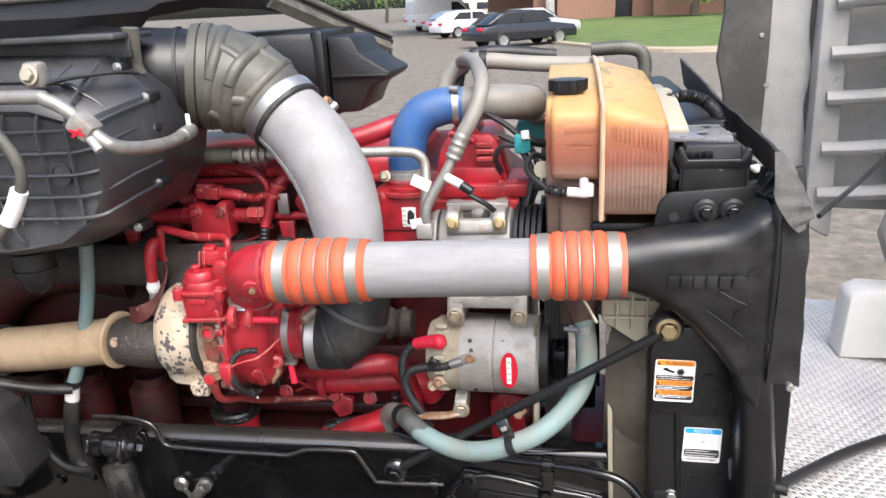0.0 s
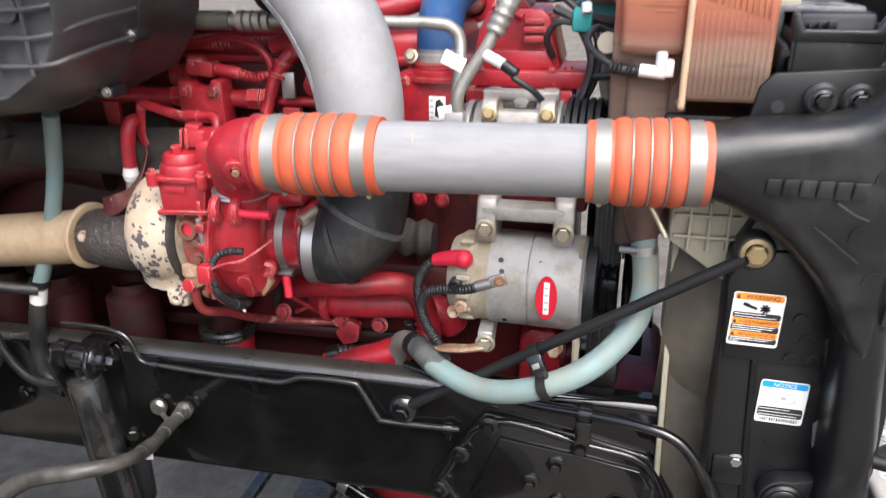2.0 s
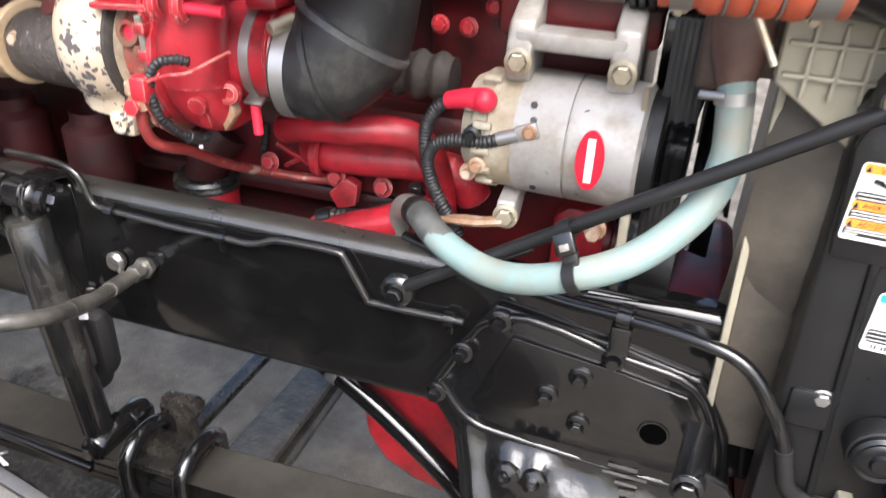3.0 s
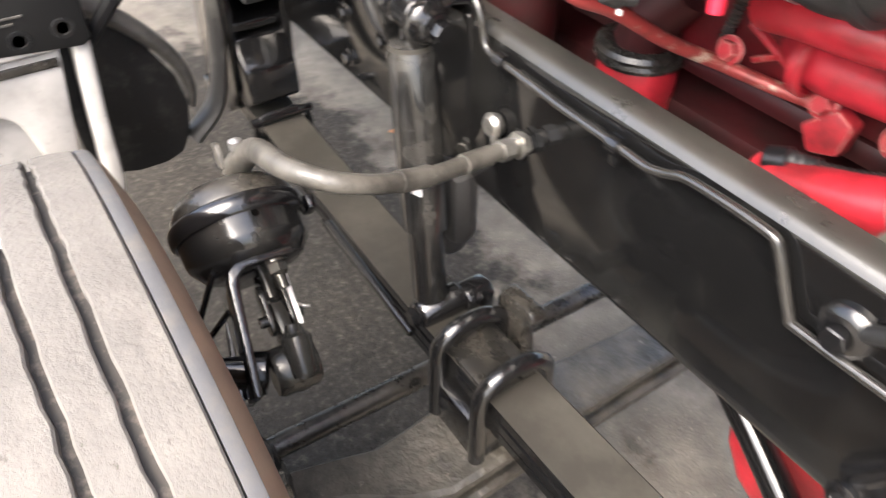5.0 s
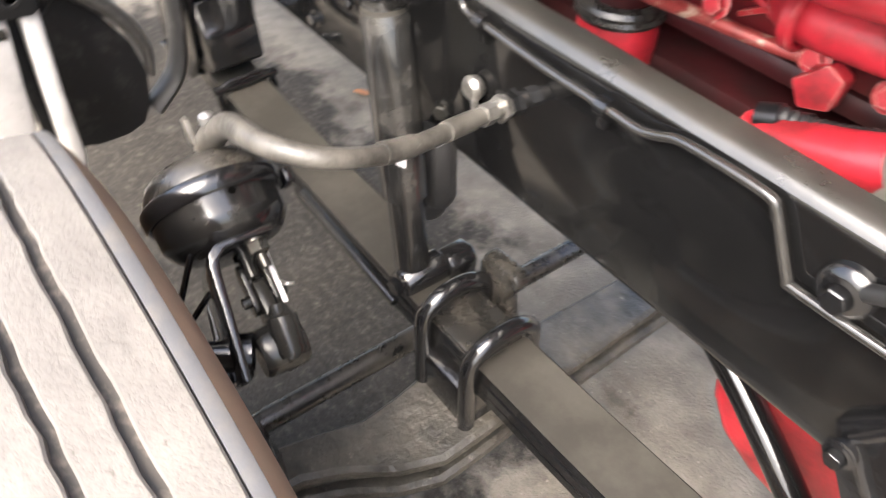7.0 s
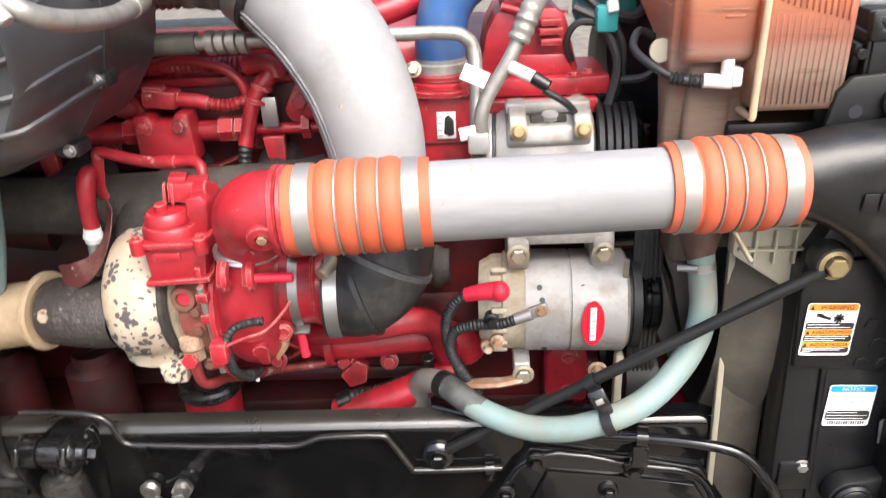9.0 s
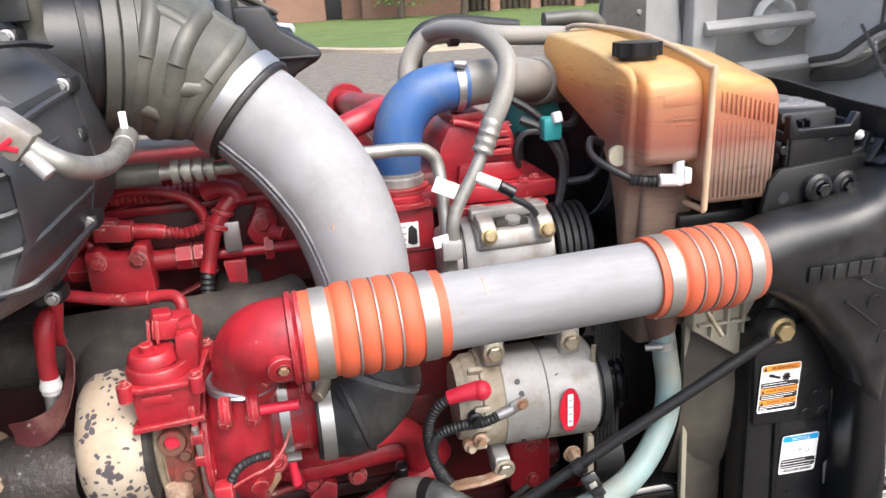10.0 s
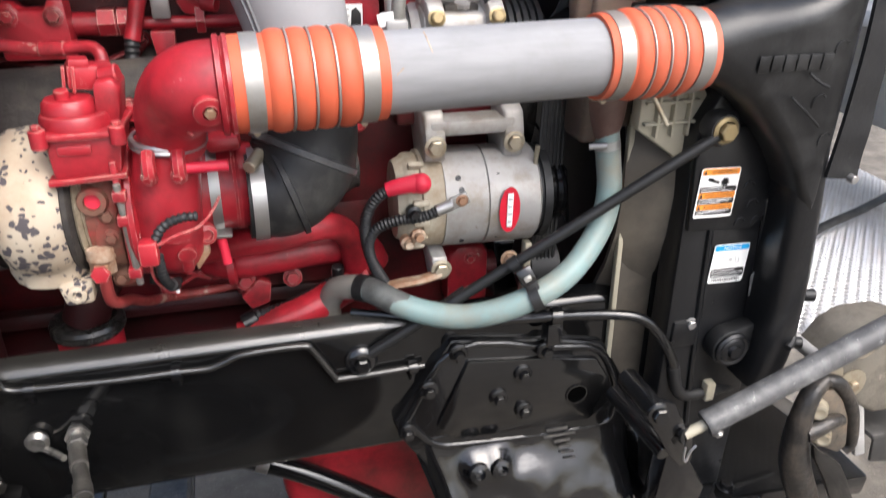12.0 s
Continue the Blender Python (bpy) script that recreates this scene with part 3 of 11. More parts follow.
xs = [-0.5 + 0.4 * i for i in range(150)]
for name, mat_, off, w, z0, z1, lab in (("kerb", KERB, 0.0, 1.0, GROUND, 0.11, "pale concrete kerb along the lot"),):
    bm = B()
    rings = []
    for x in xs:
        y = kerb_y(x)
        rings.append([(x, y, z0), (x, y + 0.03, z1), (x, y + w, z1 + 0.02), (x, y + w + 0.05, z0)])
    add_loft(bm, rings)
    single(name, bm, mat_, (0, 0, GROUND), lab, "kerb", kind="structure")
bm = B()
rows = []
for x in xs:
    row = []
    for k in range(15):
        f = k / 14
        y = kerb_y(x) + 1.02 + f * (47.6 - kerb_y(x))
        row.append(bm.verts.new((x, y, 0.10 + 0.55 * f + 0.05 * noise.noise((x * 0.7, y * 0.7, 3)))))
    rows.append(row)
for A, C in zip(rows, rows[1:]):
    for k in range(14):
        bm.faces.new((A[k], C[k], C[k + 1], A[k + 1]))
single("grass_bank", bm, GRASS, (0, 0, 0.1), "mown green grass strip below the brick building", "grass", kind="structure")


def brick_building():
    b = thing("brick_building", (10, 47, 0.0), "long low brown brick building with a cream stone band", "building")
    y = 47.0
    # walls between the openings
    for i, (x0, x1, y0) in enumerate(((-5.4, -1.6, 58.0), (-0.2, 3.15, 47.0), (5.25, 11.5, 46.4), (22.0, 40.0, 47.0))):
        bm = B()
        add_box(bm, ((x0 + x1) / 2, y0 + 3, 3.0), (x1 - x0, 6, 8.6), 0.02)
        part("wall", bm, BRICK_RED, b)
        bm = B()
        add_box(bm, ((x0 + x1) / 2, y0 - 0.03, 3.35), (x1 - x0 + 0.2, 0.16, 0.55), 0.03)
        part("band_course", bm, STONE, b, "cream stone band")
    bm = B()
    add_box(bm, (4.2, 50.2, 3.0), (2.2, 5.6, 8.6), 0.02)
    part("wall", bm, BRICK_RED, b)
    bm = B()
    add_box(bm, (4.2, 46.9, 3.35), (2.4, 0.4, 0.55), 0.02)
    part("lintel", bm, STONE, b, "cream stone lintel over the door")
    d = part("door", add_box(B(), (3.62, 47.3, 1.75), (0.9, 0.08, 2.5), 0.01), DARK_OPENING, b, "dark metal door")
    part("door_frame", add_prism(B(), [(3.12, 0.5), (3.12, 3.05), (4.12, 3.05), (4.12, 0.5), (4.06, 0.5), (4.06, 2.99), (3.18, 2.99), (3.18, 0.5)], "y", 47.12, 47.28), BLACK_MATT, d)
    part("wall", add_box(B(), (-0.9, 52.0, 3.0), (1.5, 8, 8.6), 0.02), BRICK_RED, b)
    part("pillar", add_box(B(), (-0.62, 47.2, 1.6), (0.5, 0.5, 3.4), 0.03), WHITE_PAINT, b, "white painted entrance post")
    # deep porch with brick piers and dim boarding behind
    part("back_wall", add_box(B(), (16.8, 50.5, 2.6), (11.0, 0.3, 7.8), 0.02), BARK, b, "dim porch wall")
    for x in (13.4, 16.0, 18.9, 21.4):
        part("pier", add_box(B(), (x, 46.8, 2.6), (0.62, 0.62, 7.6), 0.02), BRICK_RED, b)
    for k in range(26):
        part("board", add_box(B(), (11.8 + k * 0.4, 48.6 + 0.1 * (k % 2), 1.9), (0.24, 0.06, 4.0), 0.008), TIMBER, b)
    part("roof", add_box(B(), (14, 51, 7.5), (50, 14, 0.5), 0.05), STONE, b, "flat cream roof edge")
    return b


brick_building()
b = thing("far_building", (-17, 98, GROUND), "distant pale cream low building", "building")
part("wall", add_box(B(), (-12.5, 106, 1.9), (15, 14, 3.8), 0.05), PALE_RENDER, b)
part("roof", add_box(B(), (-12.5, 106, 3.85), (15.6, 14.6, 0.3), 0.05), PALE_RENDER, b)
for i in range(5):
    part("window", add_box(B(), (-17.6 + i * 2.5, 98.97, 1.4), (1.5, 0.12, 0.8), 0.02), GLASS, b)


def parked_car(base, turn, paint, label, van=False):
    L, W, Hh = (4.7, 1.8, 1.45) if not van else (5.4, 2.0, 2.2)
    ob = new("parked_car" if not van else "parked_van")
    BASE[ob] = Vector((0, 0, 0))
    low = [(-L / 2, 0.32), (-L / 2, 0.62), (-L / 2 + 0.08, 0.86), (-L * 0.30, 0.98), (L * 0.17, 0.96), (L / 2 - 0.15, 0.78), (L / 2, 0.58), (L / 2 - 0.02, 0.30)]
    if van:
        low = [(-L / 2, 0.4), (-L / 2, 1.2), (L * 0.33, 1.2), (L / 2 - 0.1, 0.95), (L / 2, 0.6), (L / 2, 0.36)]
    part("body", add_prism(B(), low, "y", -W / 2, W / 2, 0.07, 3), paint, ob)
    top = [(-L * 0.44, 0.93), (-L * 0.28, Hh - 0.08), (-L * 0.14, Hh), (L * 0.04, Hh), (L * 0.24, 0.95)] if not van else [(-L / 2 + 0.03, 1.15), (-L / 2 + 0.08, Hh - 0.05), (-L / 2 + 0.2, Hh), (L * 0.16, Hh), (L * 0.36, 1.15)]
    roof = part("roof", add_prism(B(), top, "y", -W / 2 + 0.14, W / 2 - 0.14, 0.06, 3), paint, ob)
    for s in (-1, 1):
        y = s * (W / 2 - 0.135)
        for x0, x1, t0, t1 in (((-0.34, -0.10, -0.25, -0.10), (-0.08, 0.19, -0.08, 0.04)) if not van else ((0.05, 0.30, 0.05, 0.15),)):
            z0, z1 = (0.98, Hh - 0.1) if not van else (1.25, Hh - 0.25)
            part("side_window", add_prism(B(), [(x0 * L, z0), (x1 * L, z0), (t1 * L, z1), (t0 * L, z1)], "y", y - 0.02, y + 0.02), GLASS, ob)
        for x in (-L * 0.29, L * 0.30):
            tyre = part("wheel", add_lathe(B(), (x, s * (W / 2 - 0.2), 0.32), (0, s, 0), [(0, 0.1), (0, 0.30), (0.03, 0.32), (0.2, 0.32), (0.23, 0.29), (0.22, 0.22)], 24), BLACK_RUBBER, ob)
            part("rim", add_lathe(B(), (x, s * (W / 2 - 0.2), 0.32), (0, s, 0), [(0.19, 0.22), (0.225, 0.21), (0.2, 0.12), (0.215, 0.05), (0.21, 0.0)], 20), STEEL, tyre)
        part("headlight", add_box(B(), (L / 2 - 0.12, s * (W / 2 - 0.28), 0.68), (0.16, 0.36, 0.13), 0.03), STEEL, ob)
        part("tail_light", add_box(B(), (-L / 2 + 0.03, s * (W / 2 - 0.25), 0.78), (0.1, 0.4, 0.13), 0.02), RED_BRIGHT, ob)
    part("windscreen", add_prism(B(), [(0.235 * L, 0.97), (0.05 * L, Hh - 0.03), (0.055 * L, Hh - 0.01), (0.245 * L, 0.99)] if not van else [(0.36 * L, 1.2), (0.17 * L, Hh - 0.05), (0.18 * L, Hh - 0.03), (0.37 * L, 1.22)], "y", -W / 2 + 0.2, W / 2 - 0.2), GLASS, ob)
    ob.location = base
    ob.rotation_euler = (0, 0, radians(turn))
    return tagged(ob, label, "car" if not van else "van", "parked vehicles")


parked_car((-1.62, 33.2, GROUND), 36, CAR_BLACK, "dark sedan parked across the lot")
parked_car((-1.35, 38.6, GROUND), 36, CAR_SILVER, "silver sedan parked behind the dark one")
parked_car((-4.95, 44.2, GROUND), 34, CAR_WHITE, "white hatchback parked in the row across the lot")
parked_car((-8.6, 57.0, GROUND), 34, CAR_WHITE, "white van parked at the far end of the row", True)
parked_car((-6.4, 50.0, GROUND), 34, CAR_SILVER, "pale silver sedan parked between white vehicles")


def leafy_tree(base, h, spread, seed, label):
    rnd = random.Random(seed)
    ob = thing("tree", base, label, "tree", "trees round the lot")
    bx, by, bz = base
    bm = B()
    add_tube(bm, [(bx, by, bz), (bx + 0.1, by, bz + h * 0.25), (bx - 0.1, by + 0.1, bz + h * 0.6), (bx, by, bz + h * 0.9)], [0.24, 0.18, 0.1, 0.03], 8, 4)
    tr = part("trunk", bm, BARK, ob)
    tips = []
    for i in range(12):
        a, z = rnd.uniform(0, 6.28), bz + h * rnd.uniform(0.2, 0.85)
        L = spread * rnd.uniform(0.5, 1.0)
        e = (bx + L * math.cos(a), by + L * math.sin(a), z + L * rnd.uniform(0.2, 0.7))
        part("limb", add_tube(B(), [(bx, by, z), ((bx + e[0]) / 2, (by + e[1]) / 2, z + 0.1 * L), e], [0.07, 0.045, 0.012], 6, 3), BARK, tr)
        tips.append(e)
    bm = B()
    for i in range(4200):
        e = rnd.choice(tips)
        c = Vector((e[0] + rnd.gauss(0, spread * 0.30), e[1] + rnd.gauss(0, spread * 0.30), max(bz + h * 0.10, e[2] + rnd.gauss(0, h * 0.10))))
        s = rnd.uniform(0.07, 0.15)
        q = Euler((rnd.uniform(0, 6.3), rnd.uniform(0, 6.3), rnd.uniform(0, 6.3))).to_matrix()
        vs = [bm.verts.new(c + q @ Vector(p) * s) for p in ((-1, 0, 0), (0, -0.5, 0.15), (1, 0, 0), (0, 0.5, 0.15))]
        bm.faces.new(vs)
    part("crown", bm, LEAF, ob)
    return ob


leafy_tree((-21.0, 92, GROUND), 7.5, 3.4, 1, "leafy green tree beyond the lot")
leafy_tree((-30.5, 95, GROUND), 10, 4.4, 2, "broad leafy green tree beyond the lot")
leafy_tree((7.2, 44.5, 0.6), 7, 1.9, 3, "young tree with thin foliage before the brick building")
leafy_tree((10.8, 44.0, 0.6), 8, 2.2, 4, "young tree on the grass bank")

# ---- chassis: frame rail and what is bolted to it ----
WEB = 1.415


def frame_rail():
    t = thing("frame_rail", (-0.4, 1.46, 0.772), "glossy black painted steel frame rail of the truck", "frame rail")
    y0, y1, z0, z1, k, r = WEB, 1.452, 0.778, 1.030, 0.008, 0.020
    out = [(y1, z0), (y0 + r, z0)] + [(y0 + r - r * math.sin(radians(a)), z0 + r - r * math.cos(radians(a))) for a in (30, 60, 90)]
    out += [(y0, z1 - r)] + [(y0 + r - r * math.cos(radians(a)), z1 - r + r * math.sin(radians(a))) for a in (30, 60, 90)] + [(y1, z1)]
    inn = [(y1, z1 - k), (y0 + r, z1 - k), (y0 + k + 0.006, z1 - k - 0.006), (y0 + k, z1 - r), (y0 + k, z0 + r), (y0 + k + 0.006, z0 + k + 0.006), (y0 + r, z0 + k), (y1, z0 + k)]
    part("channel", add_prism(B(), out + inn, "x", -3.0, 0.56), RAIL_BLACK, t)
    ro = r + 0.0012
    dust = [(y0 + r - ro * math.cos(radians(a)), z1 - r + ro * math.sin(radians(a))) for a in (24, 38, 52, 66, 78, 90)] + [(y1 - 0.001, z1 + 0.0012), (y1 - 0.001, z1 - 0.001), (y0 + r, z1 - 0.001)] + [(y0 + r - (r - 0.001) * math.cos(radians(a)), z1 - r + (r - 0.001) * math.sin(radians(a))) for a in (66, 45, 24)]
    part("dusty_flange", add_prism(B(), dust, "x", -2.99, 0.12), RAIL_DUST, t, "dusty upper flange")
    # bolts
    for x, z in ((-0.62, 0.93), (-0.63, 0.85), (-0.78, 0.90), (-0.90, 0.90), (-0.90, 0.82), (-1.1, 0.88)):
        part("bolt", add_hex(B(), (x, WEB, z), (0, -1, 0), 0.011), BLACK_CAST, t)
    return t


frame_rail()


def fallen_leaf():
    t = thing("fallen_leaf", (-1.745, 1.966, 0.0), "dry orange leaf lying on the asphalt", "leaf")
    bm = B()
    spine = [bm.verts.new((-1.745 + 0.034 * (2 * k / 6 - 1) * 0.8, 1.966 + 0.034 * (2 * k / 6 - 1), 0.008 + 0.006 * math.sin(k))) for k in range(7)]
    for sgn in (-1, 1):
        rim = [bm.verts.new(v.co + Vector((sgn * 0.016, -sgn * 0.014, 0.006 * sgn)) * math.sin(math.pi * k / 6) ** 0.7) for k, v in enumerate(spine)]
        for k in range(1, 5):
            bm.faces.new((spine[k], spine[k + 1], rim[k + 1], rim[k]))
    part("blade", bm, surface("dry_orange_leaf", (0.45, 0.17, 0.05), 0.7), t)


fallen_leaf()


def tube_thing(name, pts, r, mat_, label, cat, per=6, seg=12, clips=(), clip_mat=None, **kw):
    c = Vector(pts[0])
    t = thing(name, c, label, cat)
    part("tube", add_tube(B(), pts, r, seg, per, **kw), mat_, t)
    for p, d in clips:
        cl = B()
        add_lathe(cl, p, d, [(-0.007, r), (-0.007, r + 0.006), (0.007, r + 0.006), (0.007, r)], 10, closed=True)
        add_box(cl, (p[0], p[1] + 0.004, p[2] - 0.014), (0.012, 0.012, 0.022), 0.002)
        part("clip", cl, clip_mat or BLACK_CAST, t, "black plastic clip")
    return t


tube_thing("brake_pipe", [(-0.66, 1.404, 1.062), (-0.59, 1.400, 1.064), (-0.545, 1.398, 1.060), (-0.522, 1.398, 1.046), (-0.510, 1.398, 1.012), (-0.497, 1.398, 1.002), (-0.470, 1.398, 1.000), (-0.37, 1.398, 0.995), (-0.28, 1.398, 0.994),
                          (-0.240, 1.398, 0.993), (-0.215, 1.398, 1.000), (-0.188, 1.398, 1.009), (-0.105, 1.398, 1.010), (-0.087, 1.398, 0.998), (-0.058, 1.398, 0.947), (-0.042, 1.398, 0.940), (0.085, 1.398, 0.942)],
           0.0052, PIPE_DUSTY, "thin dust-filmed steel pipe clipped along the frame rail", "pipe", per=4,
           clips=[((-0.474, 1.398, 1.000), (1, 0, -0.05)), ((-0.283, 1.398, 0.994), (1, 0, 0)), ((0.066, 1.398, 0.942), (1, 0, 0))], clip_mat=BLACK_CAST)


def shock():
    t = thing("shock_absorber", (-0.53, 1.345, 0.56), "black telescopic shock absorber beside the frame rail", "shock absorber")
    top, low = Vector((-0.582, 1.334, 1.0)), Vector((-0.532, 1.326, 0.61))
    d = (top - low).normalized()
    part("lower_tube", add_rod(B(), low - d * 0.0, low + d * 0.20, 0.026, 24), SPATTERED, t)
    part("dust_tube", add_lathe(B(), low + d * 0.13, d, [(0, 0.027), (0, 0.0325), (0.255, 0.0325), (0.262, 0.029), (0.268, 0.029), (0.272, 0.022), (0.272, 0)], 28), SPATTERED, t)
    part("top_cap", add_lathe(B(), low + d * 0.385, d, [(0, 0.0295), (0.012, 0.0295), (0.016, 0.020), (0.016, 0)], 24), SPRING_STEEL, t, "bare grey metal cap")
    eye = Vector((-0.632, 1.338, 1.043))
    part("upper_eye", add_lathe(B(), eye, (1, 0.03, -0.05), [(0, 0.012), (0, 0.020), (0.008, 0.025), (0.028, 0.025), (0.03, 0.021), (0.036, 0.021), (0.038, 0.025), (0.062, 0.025), (0.068, 0.020), (0.075, 0.020)], 20), BLACK_CAST, t)
    bolt = B()
    add_lathe(bolt, eye + Vector((0.075, 0.002, -0.004)), (1, 0.03, -0.05), [(0, 0.012), (0, 0.027), (0.004, 0.028), (0.008, 0.026), (0.012, 0.020), (0.022, 0.019)], 24)
    add_hex(bolt, eye + Vector((0.097, 0.003, -0.005)), (1, 0.03, -0.05), 0.0125, 0.014)
    part("upper_bolt", bolt, BLACK_CAST, t)
    part("eye_stem", add_rod(B(), low + d * 0.40, eye + Vector((0.05, 0, 0)), 0.016, 12), BLACK_CAST, t)
    part("lower_eye", add_lathe(B(), (-0.524, 1.298, 0.590), (0, 1, 0), [(0, 0.010), (0, 0.020), (0.005, 0.024), (0.07, 0.026), (0.075, 0.022), (0.075, 0.01)], 20), BLACK_CAST, t)
    bolt = B()
    add_rod(bolt, (-0.524, 1.29, 0.590), (-0.524, 1.40, 0.600), 0.010)
    add_hex(bolt, (-0.524, 1.296, 0.590), (0, -1, 0), 0.014, 0.012)
    part("lower_bolt", bolt, BLACK_CAST, t)
    b = thing("shock_bracket", (-0.53, 1.40, 0.85), "black cast upper shock bracket on the frame rail", "bracket")
    part("back_plate", add_prism(B(), [(-0.635, 1.03), (-0.61, 1.048), (-0.575, 1.048), (-0.552, 1.03), (-0.548, 0.98), (-0.55, 0.86), (-0.56, 0.80), (-0.60, 0.80), (-0.625, 0.86)], "y", 1.399, WEB - 0.002, 0.003), BLACK_CAST, b)
    for x in (-0.638, -0.566):
        gus = [(1.401, 1.030), (1.352, 1.066), (1.322, 1.060), (1.312, 1.035), (1.322, 1.000), (1.380, 0.850), (1.401, 0.830)]
        part("gusset", add_prism(B(), gus, "x", x, x + 0.010, 0.003), SPATTERED, b)
    lip = [(1.340, 1.052), (1.372, 1.060), (1.396, 1.056), (1.408, 1.040), (1.408, 1.020), (1.401, 1.020), (1.400, 1.038), (1.392, 1.050), (1.372, 1.053), (1.342, 1.045)]
    part("lip", add_prism(B(), lip, "x", -0.600, -0.548, 0.002), BLACK_CAST, b)
    part("bolt", add_hex(B(), (-0.556, 1.399, 0.842), (0.5, -0.87, 0), 0.012), STUD, b)
    part("stop_pad", add_box(B(), (-0.565, 1.39, 0.745), (0.075, 0.05, 0.13), 0.022), BLACK_RUBBER, b, "black rubber bump stop")
    part("stop_tip", add_box(B(), (-0.575, 1.388, 0.672), (0.050, 0.045, 0.05), 0.016), BLACK_RUBBER, b)
    return t


shock()


def leaf_spring():
    t = thing("leaf_spring", (-0.48, 1.345, 0.50), "grey steel leaf spring of the front axle", "leaf spring")

    def leaf(x0, x1, z_mid, sag, y=1.345, w=0.092, k=0.016):
        up, lo = [], []
        n = 20
        for i in range(n + 1):
            x = x0 + (x1 - x0) * i / n
            z = z_mid + sag * ((x + 0.48) / 0.9) ** 2
            up.append((x, z + k))
            lo.append((x, z))
        bm = B()
        add_prism(bm, up + lo[::-1], "y", y - w / 2, y + w / 2)
        return bm
    main = part("main_leaf", leaf(-1.38, 0.46, 0.560, 0.055), BLACK_PAINT, t)
    part("dusty_face", leaf(-1.379, 0.459, 0.5752, 0.055, w=0.089, k=0.0016), SPRING_STEEL, main, "dust-filmed upper face")
    part("second_leaf", leaf(-1.24, 0.38, 0.5405, 0.055, w=0.096), BLACK_PAINT, t)
    part("third_leaf", leaf(-0.86, -0.10, 0.5210, 0.05, w=0.096), BLACK_PAINT, t)
    part("spacer", add_box(B(), (-0.400, 1.345, 0.580), (0.11, 0.088, 0.010), 0.003), GRIMY_BLACK, t)
    for x in (-0.452, -0.346):
        bm = B()
        pts = [(x, 1.286, 0.42), (x, 1.287, 0.572), (x, 1.296, 0.598), (x, 1.318, 0.613), (x, 1.345, 0.617), (x, 1.372, 0.613), (x, 1.394, 0.598), (x, 1.403, 0.572), (x, 1.404, 0.42)]
        add_tube(bm, pts, 0.0135, 14, 3)
        part("u_bolt", bm, BLACK_CAST, t)
    part("shock_foot", add_prism(B(), [(-0.545, 0.54), (-0.495, 0.54), (-0.49, 0.60), (-0.505, 0.615), (-0.535, 0.61)], "y", 1.372, 1.42, 0.005), BLACK_CAST, t)
    part("rear_cheek", add_prism(B(), [(-0.470, 0.50), (-0.474, 0.61), (-0.466, 0.636), (-0.398, 0.640), (-0.388, 0.628), (-0.396, 0.606), (-0.412, 0.580), (-0.408, 0.545), (-0.394, 0.50)], "y", 1.408, 1.436, 0.006, 2), GRIMY_BLACK, t)
    part("axle_seat", add_box(B(), (-0.405, 1.345, 0.46), (0.13, 0.13, 0.12), 0.015), BLACK_CAST, t)
    cl = B()
    add_tube(cl, [(-1.12, 1.292, 0.56), (-1.12, 1.290, 0.615), (-1.12, 1.345, 0.622), (-1.12, 1.400, 0.615), (-1.12, 1.402, 0.56)], 0.008, 8, 2)
    add_rod(cl, (-1.12, 1.278, 0.615), (-1.12, 1.412, 0.615), 0.009)
    part("rebound_clip", cl, BLACK_CAST, t)
    h = thing("spring_hanger", (-1.40, 1.345, 0.58), "black rear spring shackle hanger under the frame rail", "bracket")
    for y in (1.288, 1.402):
        part("cheek", add_prism(B(), [(-1.45, 0.60), (-1.42, 0.86), (-1.24, 0.86), (-1.26, 0.66), (-1.33, 0.58)], "y", y - 0.009, y + 0.009, 0.004), BLACK_CAST, h)
    part("cross_web", add_box(B(), (-1.33, 1.345, 0.79), (0.14, 0.10, 0.02), 0.005), BLACK_CAST, h)
    part("cross_web", add_box(B(), (-1.30, 1.345, 0.70), (0.02, 0.10, 0.09), 0.005), BLACK_CAST, h)
    pin = B()
    add_rod(pin, (-1.36, 1.262, 0.64), (-1.36, 1.43, 0.64), 0.017)
    add_hex(pin, (-1.36, 1.27, 0.64), (0, -1, 0), 0.02)
    part("shackle_pin", pin, BLACK_CAST, h)
    h.location.x += 0.085
    part("spring_block", add_prism(B(), [(-1.40, 0.635), (-1.40, 0.76), (-1.26, 0.77), (-1.215, 0.72), (-1.21, 0.65), (-1.25, 0.625)], "y", 1.292, 1.398, 0.008), BLACK_CAST, h)
    part("arm", add_prism(B(), [(-1.55, 0.80), (-1.40, 0.98), (-1.20, 1.0), (-1.22, 0.86), (-1.45, 0.78)], "y", 1.31, WEB - 0.003, 0.01), BLACK_CAST, h)


leaf_spring()


